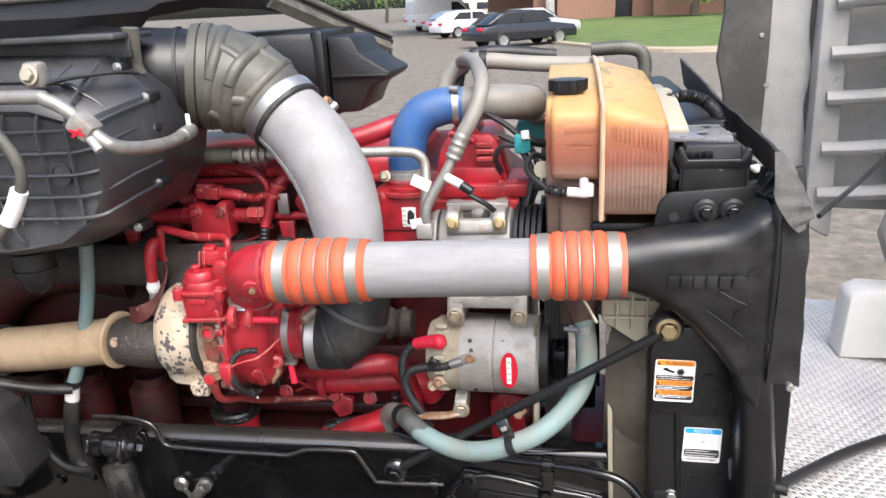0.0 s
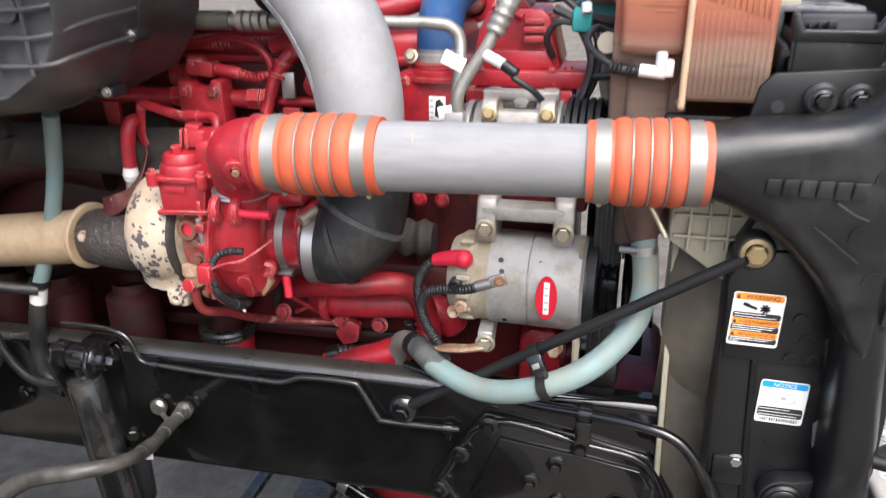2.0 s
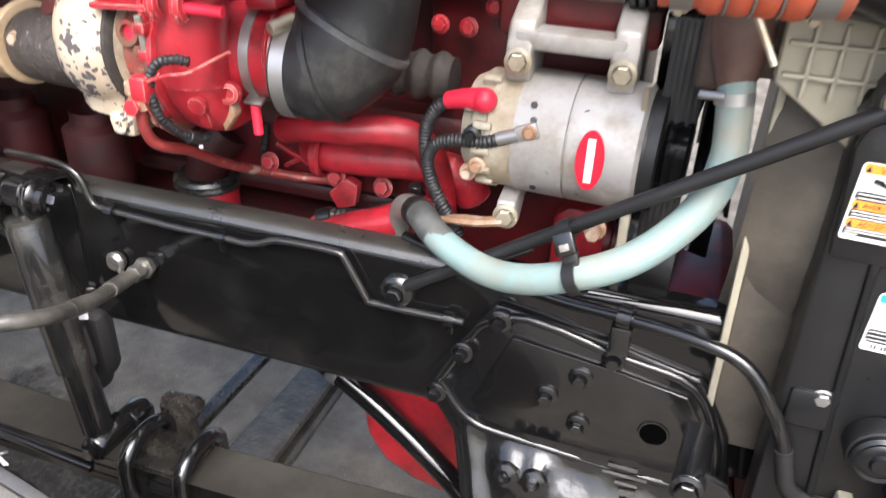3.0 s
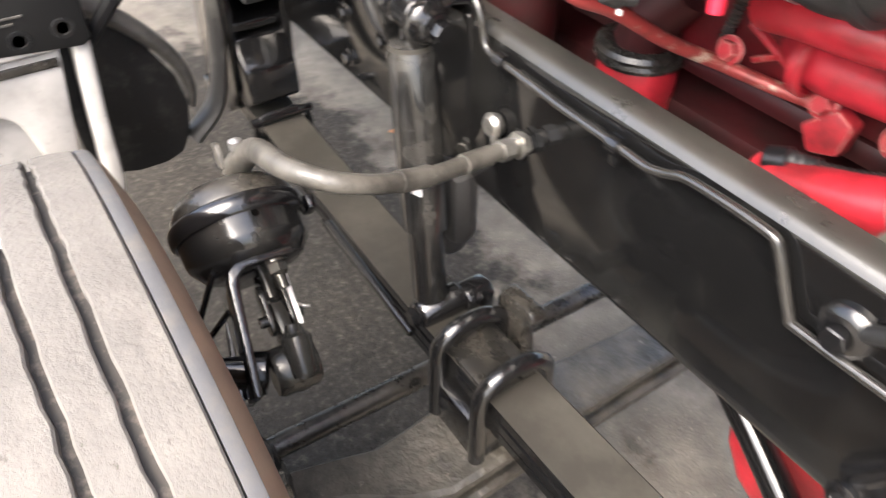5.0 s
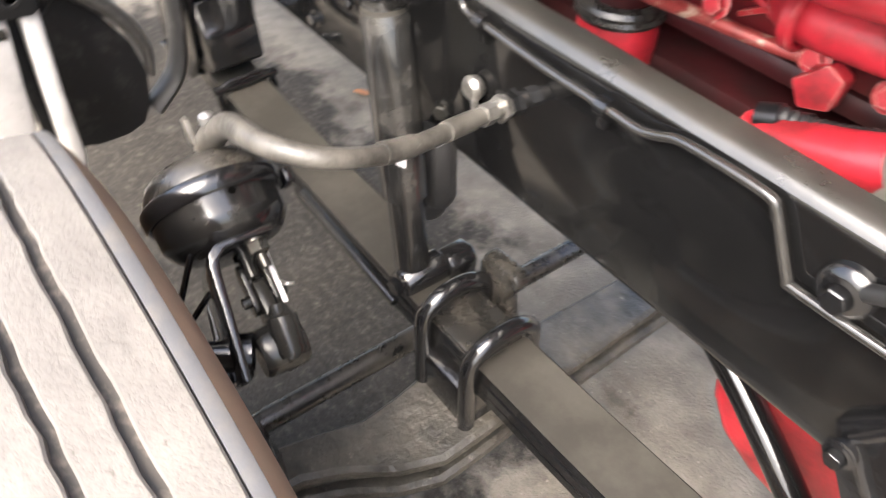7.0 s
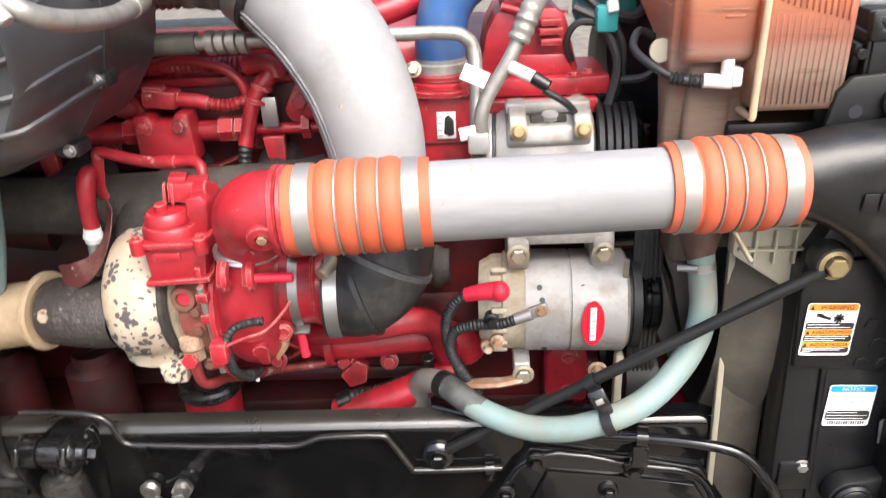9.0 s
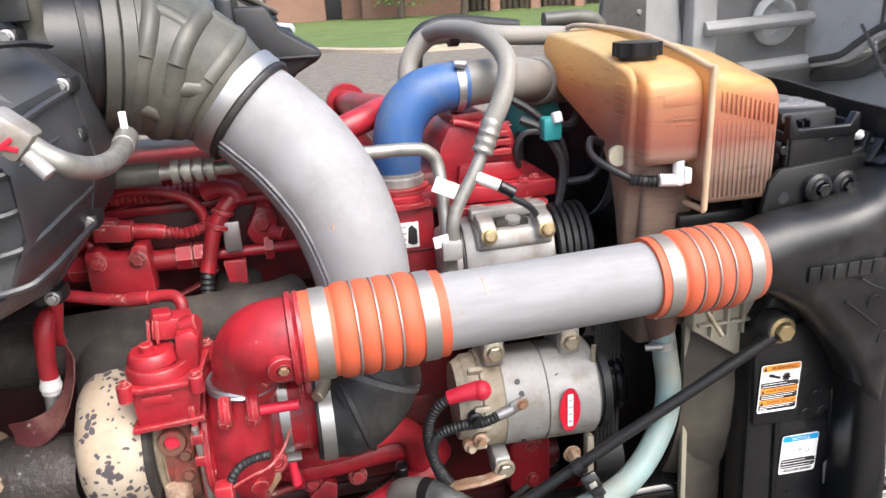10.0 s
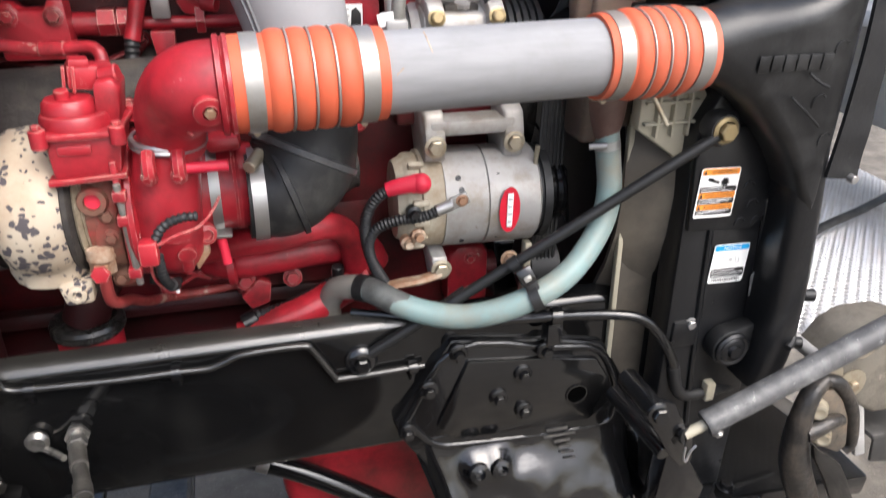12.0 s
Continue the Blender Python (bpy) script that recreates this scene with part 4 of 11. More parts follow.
def axle():
    t = thing("front_axle", (-0.48, 1.2, 0.30), "black forged front axle beam", "axle")
    # forged I-beam: flanges and a thinner web, widening to the spring seat
    line = [(0.99, -0.465, 0.034, 0.425), (1.05, -0.462, 0.034, 0.418), (1.11, -0.440, 0.040, 0.418), (1.17, -0.405, 0.052, 0.424), (1.23, -0.388, 0.066, 0.436), (1.29, -0.388, 0.070, 0.446), (1.40, -0.392, 0.070, 0.446), (1.50, -0.398, 0.055, 0.40), (1.8, -0.405, 0.046, 0.37), (2.4, -0.405, 0.046, 0.37), (2.7, -0.43, 0.046, 0.40)]
    for nm, f0, top, deep in (("top_flange", 1.0, 0.0, 0.022), ("web", 0.35, -0.018, 0.06), ("bottom_flange", 0.92, -0.072, 0.022)):
        rings = []
        for y, x, w, z in line:
            hw, zt = w * f0, z + top
            rings.append([(x - hw, y, zt - 0.006), (x - hw + 0.006, y, zt), (x + hw - 0.008, y, zt), (x + hw, y, zt - 0.007), (x + hw, y, zt - deep), (x - hw, y, zt - deep)])
        part(nm, add_loft(B(), rings), AXLE_WET, t)
    part("knuckle", add_box(B(), (-0.47, 0.985, 0.41), (0.12, 0.10, 0.22), 0.03), BLACK_CAST, t)
    part("king_pin_cap", add_lathe(B(), (-0.470, 0.985, 0.515), (0, 0, 1), [(0, 0.038), (0.02, 0.038), (0.026, 0.030), (0.028, 0.0)], 24), SPRING_STEEL, t)
    part("grease_nipple", add_rod(B(), (-0.465, 0.99, 0.54), (-0.465, 0.99, 0.555), 0.006, 8), STEEL, t)
    r = thing("tie_rod", (-0.58, 1.3, 0.36), "round dull steel tie rod across the axle", "tie rod")
    part("rod", add_rod(B(), (-0.582, 1.0, 0.365), (-0.548, 2.7, 0.36), 0.021, 16), GRIMY_BLACK, r)
    part("end_joint", add_lathe(B(), (-0.582, 0.985, 0.33), (0, 0, 1), [(0, 0.02), (0, 0.036), (0.05, 0.036), (0.07, 0.02), (0.075, 0)], 18), BLACK_CAST, r)
    s = thing("drag_link", (-0.9, 1.25, 0.3), "thin black linkage rod beside the leaf spring", "rod")
    part("rod", add_rod(B(), (-0.52, 1.283, 0.562), (-0.80, 1.285, 0.585), 0.008, 10), BLACK_CAST, s)


axle()


def brake_chamber():
    t = thing("brake_chamber", (-0.53, 1.07, 0.70), "glossy black two-part air brake chamber with a clamp band", "brake chamber")
    d = Vector((-0.8148, 0.0796, 0.5743)).normalized()
    p = Vector((-0.5604, 1.0733, 0.8506))
    fwd = Vector((0, 1, 0)).cross(d).normalized()
    side = d.cross(fwd)
    place = Matrix(((fwd.x, side.x, d.x, p.x), (fwd.y, side.y, d.y, p.y), (fwd.z, side.z, d.z, p.z), (0, 0, 0, 1)))

    def put(name, bm, mat_, label="", parent=None):
        """A part built about the chamber's own axis, with the clamp band at its origin."""
        bmesh.ops.transform(bm, matrix=place, verts=bm.verts[:])
        return part(name, bm, mat_, parent or t, label)
    up = (0, 0, 1)
    put("lower_shell", add_lathe(B(), (0, 0, 0), up, [(-0.060, 0), (-0.060, 0.054), (-0.057, 0.060), (-0.048, 0.067), (-0.040, 0.0725), (-0.034, 0.0745), (-0.012, 0.0755), (-0.009, 0.077)], 48), SPATTERED)
    band = put("clamp_band", add_lathe(B(), (0, 0, 0), up, [(-0.011, 0.073), (-0.012, 0.079), (-0.009, 0.082), (0, 0.0835), (0.007, 0.0825), (0.011, 0.079), (0.011, 0.073)], 48), BLACK_CAST)
    put("band_lug", add_box(B(), (0.010, 0.086, -0.004), (0.030, 0.014, 0.020), 0.004, (0, 0, 8)), BLACK_CAST, "", band)
    put("upper_shell", add_lathe(B(), (0, 0, 0), up, [(0.009, 0.076), (0.014, 0.0755), (0.024, 0.0725), (0.034, 0.066), (0.042, 0.055), (0.047, 0.040), (0.049, 0.022), (0.050, 0)], 48), GRIMY_BLACK)
    put("vent_hole", add_lathe(B(), (0.0745, 0.008, -0.0156), (1, 0.1, 0), [(0, 0.0), (0, 0.0038), (0.0022, 0.0038), (0.0022, 0)], 12), DEEP)
    put("port", add_lathe(B(), (0.016, 0.008, 0.044), up, [(0, 0.017), (0.005, 0.017), (0.007, 0.013), (0.010, 0.013), (0.010, 0)], 20), STUD, "steel port boss")
    for sx in (0.050, -0.030):
        st = B()
        add_lathe(st, (sx, 0.014, -0.069), (0, 0, -1), [(0, 0), (0, 0.0155), (0.003, 0.0155), (0.003, 0)], 20)
        add_lathe(st, (sx, 0.014, -0.072), (0, 0, -1), [(0, 0.0125), (0.011, 0.0125), (0.013, 0.010), (0.014, 0.0085)], 6)
        add_rod(st, (sx, 0.014, -0.080), (sx, 0.014, -0.102), 0.0068, 12)
        put("stud_nut", st, STUD, "oily hexagon nut on a stud")
    br = B()
    add_prism(br, [(0.034, -0.0605), (-0.012, -0.0605), (-0.030, -0.062), (-0.040, -0.069), (-0.0445, -0.082), (-0.050, -0.13), (-0.060, -0.205), (-0.050, -0.208), (-0.040, -0.13), (-0.0345, -0.088), (-0.031, -0.077), (-0.023, -0.0710), (-0.010, -0.0690), (0.034, -0.0690)], "x", -0.045, 0.070, 0.002)
    put("bracket", br, BLACK_CAST, "bent black steel mounting bracket")
    rib = B()
    add_prism(rib, [(-0.050, -0.10), (-0.056, -0.12), (-0.070, -0.20), (-0.058, -0.20)], "x", -0.012, 0.0, 0.002)
    put("bracket_rib", rib, BLACK_CAST)
    put("push_rod", add_rod(B(), (0, 0.006, -0.055), (0, 0.006, -0.10), 0.008), STUD)
    for y in (-0.006, 0.020):
        ck = B()
        add_prism(ck, [(x, z - 0.112) for x, z in rounded(0.032, 0.062, 0.015, 6)], "y", y - 0.003, y + 0.003, 0.001)
        put("clevis_cheek", ck, STUD)
    put("clevis_pin", add_rod(B(), (0.002, -0.018, -0.124), (0.002, 0.034, -0.124), 0.007, 12), STUD)
    put("cotter_pin", add_tube(B(), [(0.006, 0.031, -0.116), (0.014, 0.035, -0.122), (0.012, 0.042, -0.124)], 0.0018, 6, 4), STEEL)
    sl = B()
    add_prism(sl, [(-0.016, -0.105), (0.016, -0.105), (0.024, -0.14), (0.034, -0.18), (0.028, -0.205), (0.0, -0.215), (-0.028, -0.20), (-0.024, -0.14)], "y", -0.002, 0.014, 0.004)
    add_lathe(sl, (0.004, -0.024, -0.184), (0, 1, 0), [(0, 0), (0, 0.026), (0.006, 0.029), (0.046, 0.029), (0.052, 0.025), (0.052, 0)], 26)
    put("slack_adjuster", sl, STUD, "oily cast slack adjuster")
    put("adjuster_end", add_lathe(B(), (0.022, 0.006, -0.200), (0.10, 0.10, 1), [(0, 0), (0, 0.015), (0.006, 0.018), (0.045, 0.018), (0.05, 0.013), (0.06, 0.009), (0.06, 0)], 20), STUD)
    put("indicator_strip", add_box(B(), (0.024, 0.024, -0.106), (0.004, 0.0055, 0.072), 0.001, (-1, 0, 0)), WHITE_PLASTIC, "pale indicator strip")
    c = thing("camshaft_tube", (-0.43, 0.99, 0.75), "glossy black brake camshaft tube at the wheel", "shaft")
    a, b = Vector((-0.452, 0.93, 0.776)), Vector((-0.404, 1.022, 0.768))
    part("tube", add_rod(B(), a, b, 0.0185, 24), BLACK_PAINT, c)
    part("collar", add_lathe(B(), b, b - a, [(-0.012, 0.018), (-0.012, 0.025), (0.006, 0.025), (0.006, 0.018)], 20, closed=True), BLACK_CAST, c)
    for u, v in (((-0.50, 1.018, 0.846), (-0.47, 0.955, 0.748)), ((-0.48, 1.020, 0.80), (-0.47, 0.955, 0.748))):
        part("stay", add_rod(B(), u, v, 0.0035, 8), BLACK_CAST, c)


brake_chamber()


def brake_hose():
    t = thing("brake_hose", (-0.58, 1.09, 0.887), "grimy grey rubber air hose from frame rail to brake chamber", "hose")
    pts = [(-0.5687, 1.0965, 0.9269), (-0.5411, 1.0979, 0.9553), (-0.4968, 1.0953, 0.9825), (-0.4291, 1.0972, 1.0020), (-0.3880, 1.1255, 0.9996), (-0.3819, 1.1743, 0.9806), (-0.3954, 1.2376, 0.9552), (-0.4163, 1.3152, 0.9345), (-0.4265, 1.365, 0.9237)]
    part("hose", add_tube(B(), pts, [0.0135, 0.014, 0.0135, 0.012, 0.0108, 0.0105, 0.0105, 0.0102, 0.010], 14, 5), BRAKE_HOSE, t)
    part("sleeve", add_tube(B(), [(-0.386, 1.196, 0.972), (-0.391, 1.217, 0.9635), (-0.397, 1.240, 0.9545)], 0.0122, 14, 3), BRAKE_HOSE, t)
    part("sleeve", add_tube(B(), [(-0.410, 1.292, 0.9405), (-0.4163, 1.3152, 0.9345), (-0.421, 1.338, 0.9295)], 0.0120, 14, 3), BRAKE_HOSE, t)
    part("tag", add_box(B(), (-0.392, 1.222, 0.945), (0.012, 0.004, 0.010), 0.001, (0, 0, 20)), WHITE_PLASTIC, t, "small white band tag")
    part("elbow", add_tube(B(), [(-0.594, 1.089, 0.880), (-0.592, 1.090, 0.902), (-0.580, 1.094, 0.920), (-0.560, 1.098, 0.938)], [0.012, 0.013, 0.0145, 0.0145], 12, 3), BRAKE_HOSE, t)
    part("nipple", add_lathe(B(), (-0.574, 1.094, 0.930), (-0.1, 0, 1), [(0, 0.005), (0.012, 0.005), (0.012, 0.008), (0.022, 0.008), (0.024, 0.004), (0.026, 0)], 10), STEEL, t, "steel nipple")
    part("wing", add_prism(B(), [(-0.606, 0.905), (-0.612, 0.935), (-0.600, 0.938), (-0.585, 0.912)], "y", 1.076, 1.082, 0.001), BRAKE_HOSE, t, "grimy flat tab")
    fit = B()
    d = Vector((-0.016, 0.086, -0.018)).normalized()
    p = Vector((-0.4245, 1.355, 0.9258))
    add_lathe(fit, p, d, [(0, 0.010), (0.0, 0.0135), (0.018, 0.0135), (0.018, 0.010)], 6)
    add_lathe(fit, p + d * 0.018, d, [(0, 0.0105), (0.012, 0.0105)], 14)
    add_lathe(fit, p + d * 0.030, d, [(0, 0.011), (0, 0.0175), (0.008, 0.0175), (0.008, 0.015), (0.020, 0.015), (0.020, 0)], 6)
    part("fitting", fit, STEEL_GREY, t, "hexagon steel fitting")
    hook = B()
    add_lathe(hook, (-0.484, 1.398, 0.918), (0, -1, 0), [(0, 0), (0, 0.014), (0.010, 0.017), (0.016, 0.012), (0.017, 0)], 18)
    add_tube(hook, [(-0.480, 1.388, 0.908), (-0.462, 1.376, 0.905), (-0.444, 1.352, 0.912)], 0.0048, 8, 3)
    part("support_hook", hook, STEEL_GREY, t, "steel p-clip and stud")


brake_hose()


SHOULDER_LINE = surface("blue_grey_scuffed_rubber", (0.058, 0.0595, 0.064), 0.9, dirt=(0.085, 0.080, 0.073), dirt_amount=0.4, dirt_scale=20, bump=0.4)


def wheel():
    t = thing("truck_wheel", (-0.465, 0.84, GROUND), "front truck wheel with a worn dusty tread", "wheel")
    c, R = Vector((-0.405, 0.822, 0.512)), 0.512
    # carcass and groove floors, then the tread ribs standing proud of them
    prof = [(-0.105, 0.30), (-0.135, 0.36), (-0.142, R - 0.076), (-0.132, R - 0.041), (-0.119, R - 0.016), (-0.112, R - 0.014), (0.112, R - 0.014), (0.119, R - 0.016), (0.130, R - 0.041), (0.140, R - 0.076), (0.133, 0.36), (0.105, 0.30)]
    tyre = part("tyre", add_lathe(B(), c, (0, 1, 0), prof, 96), TYRE_GROOVE, t)
    part("sidewall", add_lathe(B(), c, (0, 1, 0), [(0.108, 0.30), (0.1385, 0.36), (0.1475, R - 0.085), (0.1455, R - 0.060), (0.136, R - 0.028), (0.1275, R - 0.0105)], 96), TYRE_SIDE, tyre, "brown-stained sidewall")
    part("shoulder", add_lathe(B(), c, (0, 1, 0), [(0.1280, R - 0.0125), (0.1275, R - 0.0095), (0.125, R - 0.0080), (0.1155, R - 0.0062), (0.1142, R - 0.0066), (0.1138, R - 0.014)], 96), SHOULDER_LINE, tyre, "blue-grey scuffed shoulder strip")
    ribs = [(-0.117, -0.0765), (-0.0672, -0.0302), (-0.0218, 0.0193), (0.0283, 0.0617), (0.0708, 0.1125)]
    n = 180
    for a, b in ribs:
        bm = B()
        u, v, d = axes_for((0, 1, 0))
        rows = []
        for w, rr in ((a, R - 0.015), (a, R - 0.002), (a + 0.002, R), ((a + b) / 2, R + 0.0008), (b - 0.002, R), (b, R - 0.002), (b, R - 0.015)):
            row = []
            for i in range(n):
                th = 2 * math.pi * i / n
                wav = 0.0013 * math.sin(th * 88 + 9 * a) + 0.0008 * math.sin(th * 41) if w in (a, b) or abs(w - a) < 0.003 or abs(b - w) < 0.003 else 0
                if abs(w) > 0.11:
                    wav = 0
                row.append(bm.verts.new(c + d * (w + wav) + (u * math.cos(th) + v * math.sin(th)) * (rr - 0.006 * (abs(w) / 0.117) ** 3)))
            rows.append(row)
        for A, C in zip(rows, rows[1:]):
            for i in range(n):
                bm.faces.new((A[i], A[(i + 1) % n], C[(i + 1) % n], C[i]))
        part("tread_rib", bm, TYRE, tyre)
    part("rim", add_lathe(B(), c, (0, 1, 0), [(-0.11, 0.31), (-0.09, 0.285), (-0.02, 0.26), (0.09, 0.285), (0.11, 0.31), (0.10, 0.27), (0.02, 0.23), (0.0, 0.12), (-0.04, 0.10), (-0.05, 0.0)], 48), WHITE_PAINT, t)
    part("brake_drum", add_lathe(B(), c, (0, 1, 0), [(0.0, 0.20), (0.12, 0.205), (0.125, 0.19), (0.125, 0.05), (0.14, 0.0)], 48), IRON, t)
    for k, (a, w) in enumerate(((1.94, 0.0705), (1.64, 0.0705))):
        u, v, d = axes_for((0, 1, 0))
        th = a
        q = c + d * (w - 0.047) + Vector((math.cos(th), 0, math.sin(th))) * (R - 0.004)
        st = B()
        bmesh.ops.create_icosphere(st, subdivisions=1, radius=0.007, matrix=Matrix.Translation(q))
        part("stone", st, STICKER, tyre, "pale stone caught in the groove")


wheel()


WEDGE_GREY = surface("scuffed_dark_grey_moulding", (0.014, 0.014, 0.0145), 0.5, dirt=(0.040, 0.039, 0.038), dirt_amount=0.42, dirt_scale=9, wear=(0.20, 0.20, 0.195), wear_amount=0.10, wear_scale=40)


def fairing():
    t = thing("step_fairing", (-1.05, 0.85, 0.35), "dirty white cab step fairing behind the wheel", "fairing")
    # moulded panel with a rounded cut-out over the tyre, in the plane across the truck
    pts = [(0.25, 0.97), (0.25, 0.55), (0.72, 0.55), (0.755, 0.74), (0.766, 0.800), (0.778, 0.824), (0.805, 0.838), (0.848, 0.837), (0.882, 0.826), (0.900, 0.806), (0.908, 0.765), (0.918, 0.725), (0.930, 0.682), (0.943, 0.662), (0.955, 0.668), (0.972, 0.80), (0.986, 0.90), (0.986, 0.97)]
    part("panel", add_prism(B(), pts, "x", -1.045, -1.003, 0.008), WHITE_PAINT, t)
    part("upper_tread", add_box(B(), (-1.13, 0.56, 1.00), (0.22, 0.60, 0.14), 0.010), WHITE_PAINT, t)
    part("ledge", add_prism(B(), [(-1.005, 0.925), (-0.994, 0.922), (-0.994, 0.914), (-1.005, 0.908)], "y", 0.70, 0.975, 0.002), WHITE_PAINT, t)
    part("recess_band", add_box(B(), (-1.0025, 0.925, 0.893), (0.006, 0.11, 0.014), 0.002), GRIMY_BLACK, t, "grimy recess under the step pad")
    part("recess", add_box(B(), (-1.066, 0.845, 0.77), (0.05, 0.20, 0.20), 0.02), WHITE_PAINT, t)
    # added black box that paints the shade in the gap
    part("gap_shade", add_box(B(), (-1.075, 0.998, 0.80), (0.02, 0.05, 0.30), 0.004), BLACK_RUBBER, t, "black filler for the shaded gap behind the panel edge")
    flange = [(1.034, 0.97), (1.030, 0.90), (1.020, 0.784), (1.014, 0.668), (1.006, 0.634), (0.985, 0.618), (0.962, 0.622), (0.962, 0.634), (0.976, 0.640), (0.985, 0.662), (0.988, 0.70), (0.994, 0.784), (1.004, 0.90), (1.008, 0.97)]
    part("side_edge", add_prism(B(), flange, "x", -1.05, -1.0, 0.006, 3), WHITE_PAINT, t)
    pad = part("step_grip", add_prism(B(), [(0.775, 1.08), (0.800, 0.945), (0.812, 0.931), (0.835, 0.927), (1.020, 0.910), (1.034, 0.918), (1.036, 1.08)], "x", -1.11, -0.99, 0.008), BLACK_MATT, t, "black plastic step pad")
    for y, z in ((0.842, 0.951), (0.940, 0.940), (1.000, 0.945)):
        part("grip_screw", add_lathe(B(), (-0.991, y, z), (1, 0, 0), [(0, 0.016), (0.003, 0.015), (0.003, 0.010), (0.001, 0.009), (0.001, 0)], 20), BLACK_PLASTIC, pad)
    for z, y0, y1 in ((0.985, 0.87, 0.925), (0.975, 0.85, 0.955), (0.966, 0.865, 0.94)):
        part("moulded_writing", add_box(B(), (-0.989, (y0 + y1) / 2, z - 0.08 * ((y0 + y1) / 2 - 0.9)), (0.002, y1 - y0, 0.0035), 0.0005), CHASSIS_GREY, pad, "moulded bars of worn small writing")
    part("corner_wedge", add_prism(B(), [(-0.95, 1.055), (-0.95, 1.245), (-0.70, 1.225), (-0.672, 1.205), (-0.640, 1.085), (-0.655, 1.065)], "y", 1.16, 1.235, 0.003), WEDGE_GREY, t, "dusty dark moulded corner")
    part("wedge_ridge", add_prism(B(), [(-0.95, 1.200), (-0.95, 1.222), (-0.70, 1.204), (-0.678, 1.190), (-0.672, 1.168), (-0.70, 1.182)], "y", 1.150, 1.162, 0.003), WEDGE_GREY, t)
    part("wedge_stay", add_tube(B(), [(-1.03, 1.03, 0.90), (-0.98, 1.10, 1.0), (-0.93, 1.18, 1.12)], 0.012, 8, 4), BLACK_PLASTIC, t)
    m = thing("mud_guard", (-1.15, 1.15, 0.5), "black rubber splash guard behind the front wheel", "mud guard")
    part("flap", add_prism(B(), [(0.985, 0.62), (1.010, 0.586), (1.060, 0.572), (1.115, 0.572), (1.148, 0.584), (1.170, 0.622), (1.180, 0.685), (1.168, 0.745), (1.134, 0.808), (1.094, 0.858), (1.06, 0.96), (0.96, 1.0)], "x", -1.165, -1.15, 0.004), BLACK_RUBBER, m)
    part("edge_band", add_tube(B(), [(-1.14, 1.03, 0.93), (-1.14, 1.105, 0.868), (-1.14, 1.160, 0.800), (-1.14, 1.186, 0.735), (-1.145, 1.184, 0.68)], [0.030, 0.028, 0.024, 0.018, 0.010], 12, 5, flat=0.6), CHASSIS_GREY, m, "dusty olive moulded edge")
    part("curl", add_tube(B(), [(-1.16, 1.268, 0.95), (-1.16, 1.262, 0.80), (-1.16, 1.236, 0.67), (-1.16, 1.175, 0.605)], 0.030, 10, 5, flat=0.5), BLACK_RUBBER, m)
    h = thing("air_hose_loop", (-0.70, 1.40, 0.98), "black hose looping down beside the frame rail", "hose")
    part("hose", add_tube(B(), [(-0.80, 1.385, 1.12), (-0.79, 1.375, 1.03), (-0.74, 1.37, 0.965), (-0.68, 1.37, 0.955), (-0.62, 1.372, 0.97)], 0.0085, 10, 5), BLACK_RUBBER, h)


fairing()


STRUT = surface("weather_scuffed_strut_tube", (0.062, 0.062, 0.063), 0.5, dirt=(0.15, 0.15, 0.148), dirt_amount=0.5, dirt_scale=26, wear=(0.36, 0.355, 0.345), wear_amount=0.40, wear_scale=85, bump=0.6)
SCUFFED = surface("scuffed_black_strut", (0.045, 0.045, 0.046), 0.40, dirt=(0.14, 0.14, 0.14), dirt_amount=0.6, dirt_scale=16, wear=(0.30, 0.29, 0.28), wear_amount=0.32, wear_scale=70)


